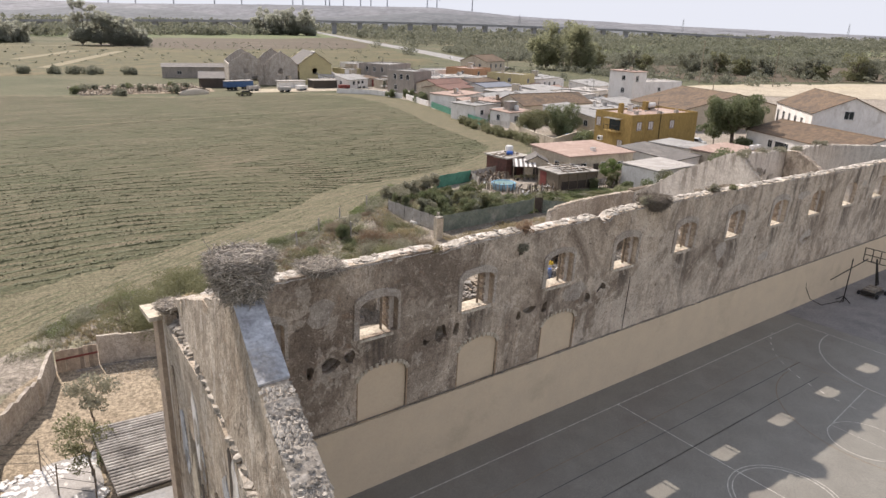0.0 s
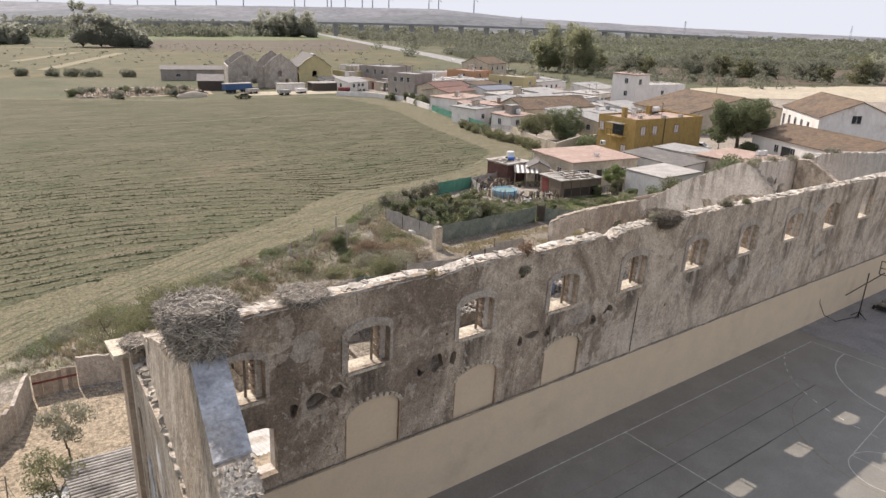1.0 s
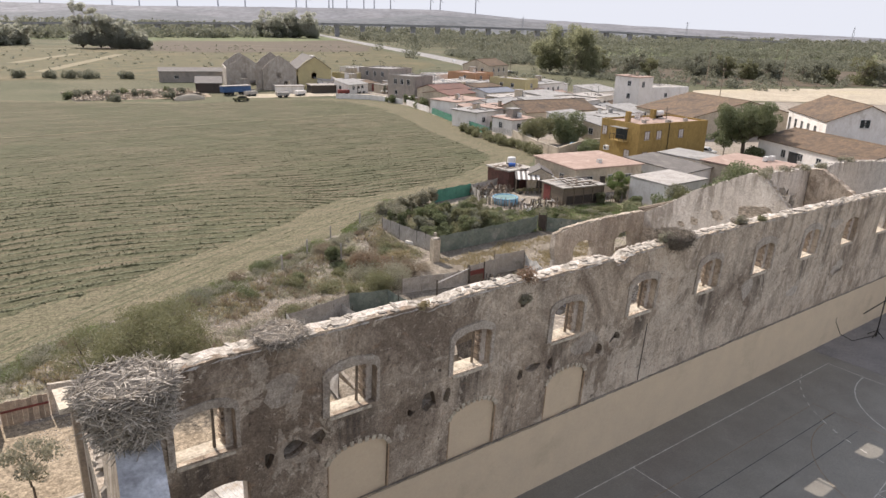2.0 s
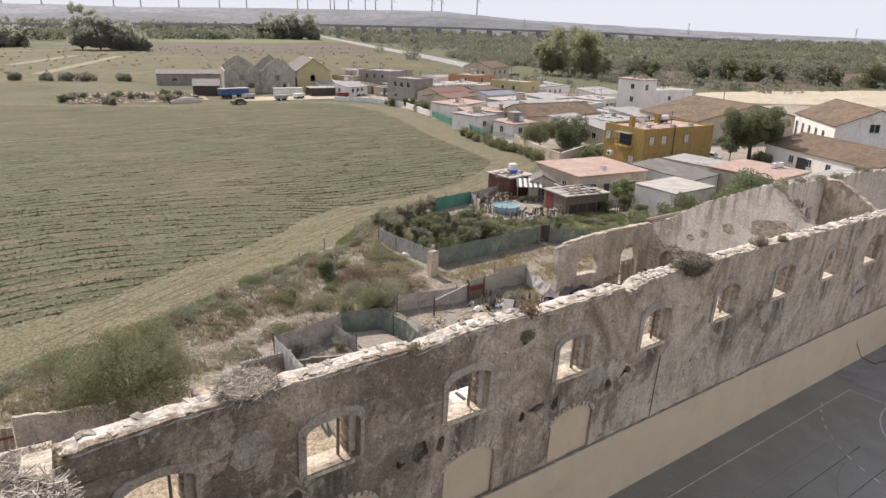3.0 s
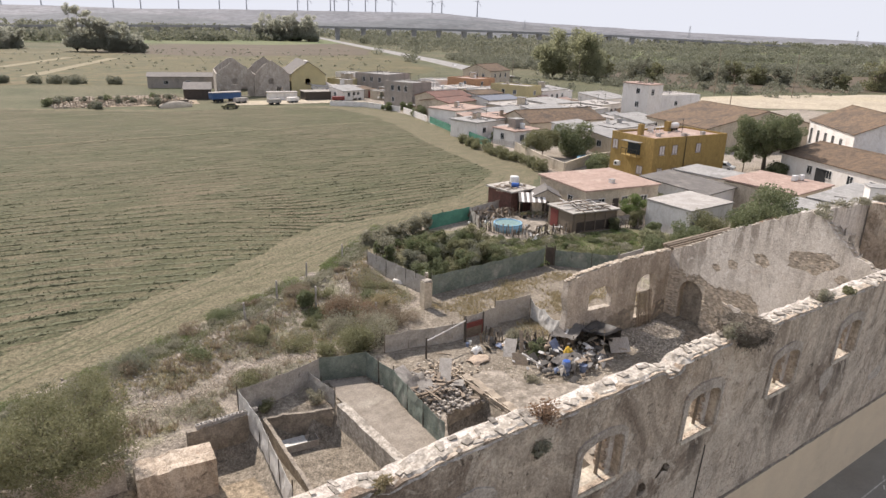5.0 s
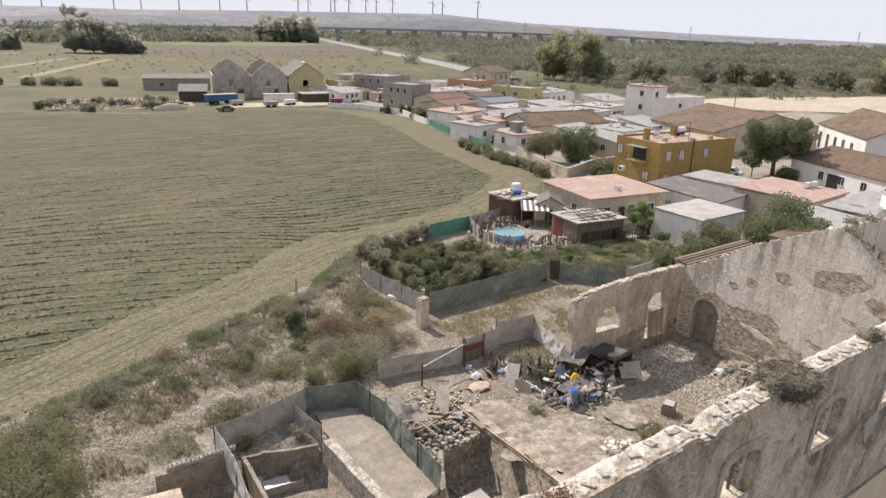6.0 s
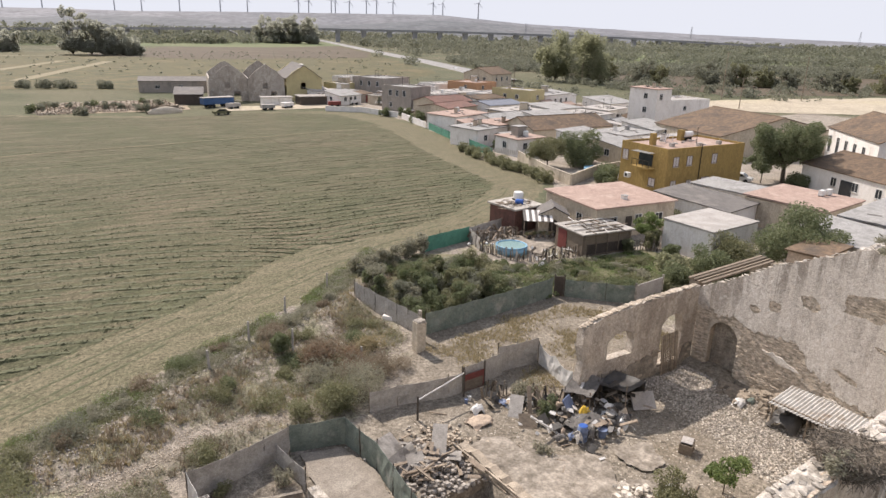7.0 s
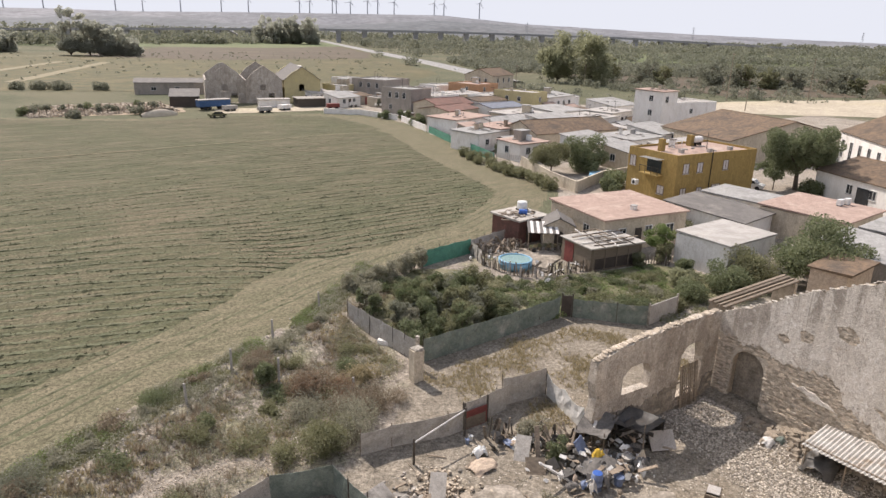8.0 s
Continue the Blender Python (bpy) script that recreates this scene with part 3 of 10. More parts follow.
# ---- plants ----
def leaf_cloud(spots, count, size, seed, flat=0.0):
    """Leaves scattered in round clumps; spots are rows of x, y, z, radius. Returns lists for raw()."""
    g = np.random.default_rng(seed)
    sp = np.array(spots, float)
    w = sp[:, 3] ** 2.2
    idx = g.choice(len(sp), count, p=w / w.sum())
    d = g.normal(size=(count, 3))
    d /= np.linalg.norm(d, axis=1)[:, None]
    rad = sp[idx, 3] * (0.45 + 0.6 * g.random(count) ** 0.6)
    c = sp[idx, :3] + d * rad[:, None] * np.array([1, 1, 0.85])
    a = g.normal(size=(count, 3))
    a[:, 2] *= 1 - flat
    a /= np.linalg.norm(a, axis=1)[:, None]
    b = np.cross(a, g.normal(size=(count, 3)))
    b /= np.linalg.norm(b, axis=1)[:, None]
    s = size * (0.6 + 0.8 * g.random(count))[:, None]
    v = np.stack([c - a * s, c - b * s * 0.55, c + a * s, c + b * s * 0.55], 1).reshape(-1, 3)
    f = np.arange(count * 4).reshape(-1, 4)
    return v.tolist(), f.tolist()


def tree(name, x, y, z, height, spread, leaf, label, seed, leaves=2500, size=0.22, trunk=0.16, low=0.35, limbs=7, narrow=1.0, group="", category="tree", clump=1.0):
    """A tapered trunk with limbs and a crown of separate leaves in uneven clumps."""
    rr = random.Random(seed)
    t = thing(name, pose(x, y, z), label, category, group)
    bm = bmesh.new()
    fork = Vector((rr.uniform(-.2, .2), rr.uniform(-.2, .2), height * low))
    rod(bm, (0, 0, -0.2), fork * 0.5 + Vector((rr.uniform(-.1, .1), 0, 0)), trunk, trunk * 0.85, 8)
    rod(bm, fork * 0.5, fork, trunk * 0.85, trunk * 0.7, 8)
    spots = []
    for i in range(limbs):
        a = i * math.tau / limbs + rr.uniform(-.4, .4)
        r = spread * rr.uniform(0.45, 0.9)
        top = Vector((r * math.cos(a), r * math.sin(a), height * rr.uniform(low + 0.14, 0.92)))
        mid = fork.lerp(top, 0.5) + Vector((rr.uniform(-.2, .2), rr.uniform(-.2, .2), rr.uniform(0, .3)))
        rod(bm, fork, mid, trunk * 0.5, trunk * 0.3, 6)
        rod(bm, mid, top, trunk * 0.3, trunk * 0.1, 5)
        spots.append((*top, spread * rr.uniform(0.28, 0.5) * clump))
        for _ in range(3 if clump == 1.0 else 6):
            e = mid.lerp(top, rr.uniform(0.2, 1)) + Vector((rr.uniform(-1, 1), rr.uniform(-1, 1), rr.uniform(-.6, 1))) * spread * 0.35
            rod(bm, mid, e, trunk * 0.14, trunk * 0.05, 4)
            spots.append((*e, spread * rr.uniform(0.16, 0.34) * clump))
    spots.append((0, 0, height * 0.86, spread * 0.45 * narrow * clump))
    if low < .1:
        spots += [(spread * .5 * math.cos(a), spread * .5 * math.sin(a), height * .2, spread * .42) for a in range(0, 6)]
    part("trunk", bm, "bark", t)
    v, f = leaf_cloud(spots, int(leaves * 2.2), size * .62, seed)
    raw("crown", v, f, leaf, t)
    return t


def bush(name, x, y, z, spread, height, leaf, label, seed, leaves=900, size=0.09, group="", stems=6, category="bush"):
    """A low plant: a few stems and leaves in clumps."""
    rr = random.Random(seed)
    t = thing(name, pose(x, y, z), label, category, group)
    bm = bmesh.new()
    spots = []
    for i in range(stems):
        a = rr.uniform(0, math.tau)
        r = spread * rr.uniform(0.1, 0.75)
        p = (r * math.cos(a), r * math.sin(a), height * rr.uniform(0.4, 0.85))
        rod(bm, (r * 0.2 * math.cos(a), r * 0.2 * math.sin(a), -0.1), p, 0.025, 0.008, 4)
        spots.append((*p, spread * rr.uniform(0.25, 0.45)))
        spots.append((p[0] * 1.1, p[1] * 1.1, height * 0.3, spread * rr.uniform(0.2, 0.4)))
    tagged(part("stem_tangle", bm, "bark", t), kind="stuff")
    v, f = leaf_cloud(spots, int(leaves * 1.7), size * .7, seed)
    zz = np.array(v)
    zz[:, 2] = np.abs(zz[:, 2]) * 0.98
    raw("foliage", zz.tolist(), f, leaf, t)
    return t

# ---- ground ----
FIELD = [(-60, 2), (-30, 14), (-12, 24), (-6.5, 28.8), (-1, 31.4), (2, 31.9), (4.5, 32.8), (7.2, 34.3), (9.8, 35.9), (13.6, 37.7), (17.2, 39.3), (23.5, 42.6), (28, 46.5), (33, 49), (37, 48.6), (44.6, 49.4), (50, 51), (56, 53.5), (62, 57), (68, 61.5), (73.6, 66.5),
         (76, 74.7), (78.5, 85.5), (84, 105), (90, 124), (93, 142), (92, 155), (83, 162), (66, 166), (46, 166), (20, 180), (-20, 200), (-160, 230), (-260, 60)]
YARD = [(-7, 0.5), (60, 0.5), (60, 17), (43, 19.5), (42, 22), (47, 26.5), (45.5, 27), (41.5, 31.5), (28, 31.5), (26, 31), (24.5, 28.5), (21, 25.5), (16.5, 23), (8, 23), (3, 20), (-4, 19), (-7.5, 18)]
LANES = [(47, 26), (62, 26), (66, 16), (160, -30), (330, -30), (300, 60), (200, 100), (180, 150), (160, 190), (110, 205), (98, 167), (95, 142), (87, 106), (81, 87), (80, 76), (73, 64), (63, 54), (57, 46), (51, 38), (48, 30)]
EARTH = [(-16, -2), (-7.2, -2), (-6.8, 1), (6, 1), (6.6, 13), (6.5, 18), (1, 18.4), (-7, 19), (-10, 20), (-16, 14)]
PATHS = [(-4, 20), (8, 24.5), (16, 26.5), (18, 25.5), (22, 27), (25, 29), (23, 30), (16, 28.2), (6, 26.5), (-6, 23)]


def inside(poly, x, y):
    c, j = False, len(poly) - 1
    for i in range(len(poly)):
        (xi, yi), (xj, yj) = poly[i], poly[j]
        if (yi > y) != (yj > y) and x < (xj - xi) * (y - yi) / (yj - yi) + xi:
            c = not c
        j = i
    return c


EDGE = path_z([(-60, 2), (-30, 14), (-12, 24), (-6.5, 28.8), (-1, 31.4), (2, 31.9), (4.5, 32.8), (7.2, 34.3), (9.8, 35.9), (13.6, 37.7), (17.2, 39.3), (23.5, 42.6), (28, 46.5), (36, 52.6), (47.8, 60)])


SUNK = [([(8.0, 8), (12.35, 8), (12.35, 19.8), (8.7, 21.0), (7.9, 17)], 1.6), ([(0.5, 12), (7.0, 12), (7.4, 17), (7.6, 20.4), (4.5, 20.5), (1.0, 18)], 1.1), ([(13.0, 0.9), (20.2, 0.9), (20.3, 15.6), (17.6, 15.6), (16.0, 13.4), (13.0, 12.6)], 2.2)]


def zg(x, y):
    """Height of the ground: flat, with a bank of earth along the meadow and a sunken floor in the roofless rooms."""
    if y < 0.8 and -7 < x < 75:
        return -0.35
    z = -0.3
    if -16 < x < 36 and 18 < y < 50:
        d = (y - EDGE(x) + 4.0) / 2.2
        z += 0.55 * math.exp(-d * d) * (0.75 + 0.6 * noise.noise((x * .25, y * .25, 0)))
    if -20 < x < 75 and -2 < y < 70:
        z += 0.07 * noise.noise((x * .35, y * .35, 3)) + 0.03 * noise.noise((x, y, 5))
    if 29 < x < 40.5 and 2 < y < 18.4:
        z -= 0.35 * min(1, (x - 29) / 4)
        z += 0.7 * math.exp(-((x - 40.5) / 1.6) ** 2) * max(0, min(1, (14 - y) / 2))
    for poly, depth in SUNK:
        if inside(poly, x, y):
            z -= depth
    return z


def ground_material():
    """Soil, meadow, yard and lanes in one surface, told apart by what grows on them."""
    m = bpy.data.materials.new("plain_and_meadow")
    m.use_nodes = True
    nt = m.node_tree
    b = nt.nodes["Principled BSDF"]
    b.inputs["Roughness"].default_value, b.inputs["Specular IOR Level"].default_value = 0.95, 0.15
    geo = nt.nodes.new("ShaderNodeNewGeometry")

    def nz(s, detail=5.0, r=0.6, sx=1.0, sy=1.0):
        mp = nt.nodes.new("ShaderNodeMapping")
        mp.inputs["Scale"].default_value = (sx, sy, 1)
        mp.inputs["Rotation"].default_value = (0, 0, radians(20))
        nt.links.new(geo.outputs["Position"], mp.inputs[0])
        n = nt.nodes.new("ShaderNodeTexNoise")
        n.inputs["Scale"].default_value, n.inputs["Detail"].default_value, n.inputs["Roughness"].default_value = s, detail, r
        nt.links.new(mp.outputs[0], n.inputs["Vector"])
        return n.outputs["Fac"]

    def ramp(v, lo, hi):
        r = nt.nodes.new("ShaderNodeMapRange")
        r.inputs["From Min"].default_value, r.inputs["From Max"].default_value = lo, hi
        nt.links.new(v, r.inputs["Value"])
        return r.outputs[0]

    def mix(f, a, c, blend="MIX"):
        x = nt.nodes.new("ShaderNodeMix")
        x.data_type, x.blend_type = "RGBA", blend
        if isinstance(f, float):
            x.inputs[0].default_value = f
        else:
            nt.links.new(f, x.inputs[0])
        for v, s in ((a, 6), (c, 7)):
            if isinstance(v, tuple):
                x.inputs[s].default_value = (*v, 1)
            else:
                nt.links.new(v, x.inputs[s])
        return x.outputs[2]

    def zone(name):
        a = nt.nodes.new("ShaderNodeAttribute")
        a.attribute_name = name
        s = nt.nodes.new("ShaderNodeMath")
        s.operation = "ADD"
        nt.links.new(a.outputs["Fac"], s.inputs[0])
        nt.links.new(ramp(nz(0.9, 4.0), -0.35, 1.35), s.inputs[1])
        return ramp(s.outputs[0], 0.92, 1.08)

    far, mid, near = nz(0.006), nz(0.12), nz(1.4)
    plain = mix(ramp(far, 0.4, 0.6), (0.105, 0.105, 0.062), (0.15, 0.132, 0.085))
    plain = mix(ramp(nz(0.03), 0.45, 0.65), plain, (0.085, 0.09, 0.052))
    weedy = mix(ramp(near, 0.38, 0.62), (0.275, 0.238, 0.195), (0.20, 0.172, 0.138))
    weedy = mix(ramp(nz(0.35), 0.5, 0.66), weedy, (0.21, 0.195, 0.125))
    mead = mix(ramp(mid, 0.35, 0.65), (0.122, 0.105, 0.066), (0.098, 0.090, 0.052))
    mead = mix(ramp(nz(0.035), 0.46, 0.62), mead, (0.082, 0.086, 0.044))
    mead = mix(ramp(nz(0.022, 6.0), 0.50, 0.62), mead, (0.142, 0.113, 0.074))
    mead = mix(ramp(nz(0.5, 4.0, 0.6, 0.25, 2.2), 0.48, 0.62), mead, (0.070, 0.074, 0.039))
    swath = nt.nodes.new("ShaderNodeMapping")  # mown streaks run along the rows
    swath.vector_type = "TEXTURE"
    swath.inputs["Rotation"].default_value, swath.inputs["Scale"].default_value = (0, 0, radians(-3)), (9, 0.8, 1)
    nt.links.new(geo.outputs["Position"], swath.inputs[0])
    sn = nt.nodes.new("ShaderNodeTexNoise")
    sn.inputs["Scale"].default_value, sn.inputs["Detail"].default_value, sn.inputs["Distortion"].default_value = 1.0, 5.0, 0.4
    nt.links.new(swath.outputs[0], sn.inputs["Vector"])
    mead = mix(ramp(sn.outputs["Fac"], 0.5, 0.68), mead, (0.146, 0.120, 0.078))
    mead = mix(ramp(sn.outputs["Fac"], 0.48, 0.32), mead, (0.070, 0.071, 0.039))
    mead = mix(ramp(nz(2.3, 6.0, 0.7, 0.6, 1.5), 0.54, 0.66), mead, (0.055, 0.058, 0.030))
    mead = mix(ramp(nz(3.1, 5.0, 0.7), 0.57, 0.68), mead, (0.145, 0.125, 0.082))
    yard = mix(ramp(nz(0.6), 0.36, 0.64), (0.235, 0.203, 0.16), (0.165, 0.14, 0.108))
    yard = mix(ramp(nz(0.3), 0.54, 0.66), yard, (0.19, 0.16, 0.12))
    lane = mix(ramp(nz(0.25), 0.36, 0.64), (0.31, 0.275, 0.23), (0.23, 0.195, 0.155))
    earth = mix(ramp(nz(0.7), 0.36, 0.64), (0.32, 0.26, 0.185), (0.25, 0.20, 0.14))
    straw = mix(ramp(nz(0.7, 5.0, 0.6, 0.4, 1.6), 0.36, 0.64), (0.165, 0.142, 0.092), (0.125, 0.115, 0.07))
    mead = mix(zone("headland"), mead, straw)
    col = mix(zone("weedy"), plain, weedy)
    col = mix(zone("lane"), col, lane)
    col = mix(zone("yard"), col, yard)
    col = mix(zone("earth"), col, earth)
    col = mix(zone("meadow"), col, mead)
    col = mix(0.8, col, ramp(nz(4.0, 5.0, 0.7), 0.22, 0.78), "OVERLAY")
    col = mix(0.6, col, ramp(nz(14.0, 3.0), 0.25, 0.75), "OVERLAY")
    nt.links.new(col, b.inputs["Base Color"])
    bp = nt.nodes.new("ShaderNodeBump")
    bp.inputs["Strength"].default_value, bp.inputs["Distance"].default_value = 0.5, 0.08
    nt.links.new(nz(3.0, 6.0, 0.7), bp.inputs["Height"])
    nt.links.new(bp.outputs[0], b.inputs["Normal"])
    return m


def make_ground():
    """One sheet to the horizon, fine near the ruin and coarse far away."""
    xs = sorted([-4600, -2500, -1200, -500, -200, -100, -60, -40, -28] + list(np.arange(-18, 80, 0.7)) + list(np.arange(80, 125, 2.5)) + [130, 140, 150, 165, 180, 200, 240, 300, 500, 900, 1600, 2600, 4600])
    ys = sorted([-4600, -2000, -600, -200, -60, -30, -12, -3] + list(np.arange(0, 66, 0.7)) + list(np.arange(67, 206, 2.5)) + [215, 240, 300, 450, 700, 1100, 1800, 2800, 4600])
    verts, zones = [], {k: [] for k in ("headland", "meadow", "weedy", "yard", "lane", "earth")}
    for y in ys:
        for x in xs:
            verts.append((x, y, zg(x, y)))
            zones["meadow"].append(1.0 if inside(FIELD, x, y) else 0.0)
            zones["headland"].append(1.0 if not (inside(FIELD, x + 4, y - 6) and inside(FIELD, x + 8.5, y - 1)) else 0.0)
            zones["weedy"].append(1.0 if -30 < x < 60 and -1 < y < 70 else 0.0)
            zones["yard"].append(1.0 if inside(YARD, x, y) else 0.55 if inside(PATHS, x, y) else 0.0)
            zones["lane"].append(1.0 if inside(LANES, x, y) else 0.0)
            zones["earth"].append(1.0 if inside(EARTH, x, y) else 0.0)
    n = len(xs)
    faces = [(j * n + i, j * n + i + 1, (j + 1) * n + i + 1, (j + 1) * n + i) for j in range(len(ys) - 1) for i in range(n - 1)]
    g = raw("ground", verts, faces, ground_material(), smooth=True)
    for k, v in zones.items():
        g.data.attributes.new(k, "FLOAT", "POINT").data.foreach_set("value", v)
    tagged(g, "dusty ground with a mown meadow, weeds and lanes reaching the horizon", "ground", kind="structure")


def patch(name, pts, z, material, label, category="field", step=0.0):
    """A flat piece of ground with an uneven outline, a little above the sheet."""
    bm = bmesh.new()
    out = []
    for k, p in enumerate(pts):
        q = pts[(k + 1) % len(pts)]
        m = max(1, int(math.dist(p, q) / step)) if step else 1
        for i in range(m):
            f = i / m
            j = step * 0.18
            out.append((p[0] + (q[0] - p[0]) * f + R.uniform(-j, j), p[1] + (q[1] - p[1]) * f + R.uniform(-j, j)))
    vs = [bm.verts.new((x, y, z)) for x, y in out]
    es = [bm.edges.new((a, b)) for a, b in zip(vs, vs[1:] + vs[:1])]
    bmesh.ops.triangle_fill(bm, edges=es, use_beauty=True)
    bmesh.ops.recalc_face_normals(bm, faces=bm.faces)
    if sum(f.normal.z for f in bm.faces) < 0:
        bmesh.ops.reverse_faces(bm, faces=bm.faces)
    return tagged(part(name, bm, material), label, category, kind="structure")


make_ground()


def ground_mat(name, c1, c2, c3, s1, s2, fine, bump=0.4):
    return mat(name, c1, c2, s1, c3=c3, big=s2, spots=0.5, bump=bump, fine=fine, bdist=0.06)


M["dry_field"] = ground_mat("straw_field", (0.118, 0.098, 0.042), (0.066, 0.066, 0.029), (0.14, 0.108, 0.052), 0.14, 0.03, 0.9)
M["hay"] = ground_mat("cut_grass_row", (0.098, 0.098, 0.052), (0.078, 0.082, 0.042), (0.115, 0.105, 0.062), 0.9, 0.1, 4.0)
M["crop_green"] = ground_mat("green_crop", (0.10, 0.125, 0.05), (0.13, 0.14, 0.06), (0.16, 0.155, 0.08), 0.02, 0.01, 0.5)
M["stubble"] = ground_mat("reddish_stubble", (0.10, 0.074, 0.048), (0.080, 0.064, 0.040), (0.125, 0.098, 0.064), 0.05, 0.012, 0.7)
DRY = [(-60, 262), (18, 262), (60, 250), (105, 235), (150, 240), (215, 320), (300, 520), (330, 620), (60, 560), (-60, 520)]
patch("far_field", [(-200, 250), (18, 250), (60, 240), (105, 225), (150, 235), (215, 290), (315, 520), (470, 900), (400, 900), (230, 700), (60, 560), (-300, 520)],
      -0.24, "dry_field", "straw-coloured dry field beyond the farm sheds", step=25.0)
patch("stubble_strip", [(80, 500), (140, 455), (270, 470), (330, 560), (440, 860), (352, 860), (206, 740), (105, 560)], -0.18, "stubble", "reddish stubble strip at the end of the dry field", step=25.0)
patch("sand_lot", [(196, 124), (206, 108), (300, 40), (420, 20), (440, 60), (330, 110), (262, 134), (225, 138)], -0.22, "sand", "bare pale sand lot beside the warehouses", "ground", step=12.0)
patch("crop_strip", [(420, 330), (900, 300), (1200, 560), (560, 620)], -0.2, "crop_green", "green crop fields far across the plain", step=40.0)
for _pts in ([(18, 352), (23, 350), (62, 436), (57, 438)], [(22, 292), (27, 290), (84, 428), (79, 430)], [(-30, 480), (110, 520), (110, 524), (-30, 486)]):
    patch("field_track", _pts, -0.2, "straw", "bleached track across the dry field", "track")
patch("green_strip", [(-200, 720), (300, 720), (430, 800), (520, 1000), (0, 1120)], -0.16, "crop_green", "green strip of crops before the viaduct", step=40.0)
patch("scrub_plain", [(255, 150), (330, 120), (460, 70), (520, 120), (470, 190), (360, 250), (290, 290), (262, 210)], -0.2, "stubble", "dry brown scrub plain beyond the sand lot", "field", step=15.0)


_LOW = ([-60, -5, 0, 5, 14, 18, 22, 28, 31, 34, 60], [.10, .12, -.05, -.30, -.33, -.45, -.65, -.80, -.35, .0, .03])
_HIGH = ([-60, 0, 20, 30, 50, 90], [.10, .09, .02, -.05, -.06, .06])
_GRID = np.arange(-80, 100, .5)
_BOW = []
for _t in (_LOW, _HIGH):
    _c = np.cumsum(np.interp(_GRID, *_t)) * .5
    _BOW.append(_c - np.interp(5, _GRID, _c))


def row_y(x, c):
    """Line of a mown row that crosses x = 5 at c: rows near the ruin bow down, far ones run straight."""
    f = min(1.0, max(0.0, (c - 64) / 17))
    return c + (1 - f) * float(np.interp(x, _GRID, _BOW[0])) + f * float(np.interp(x, _GRID, _BOW[1]))


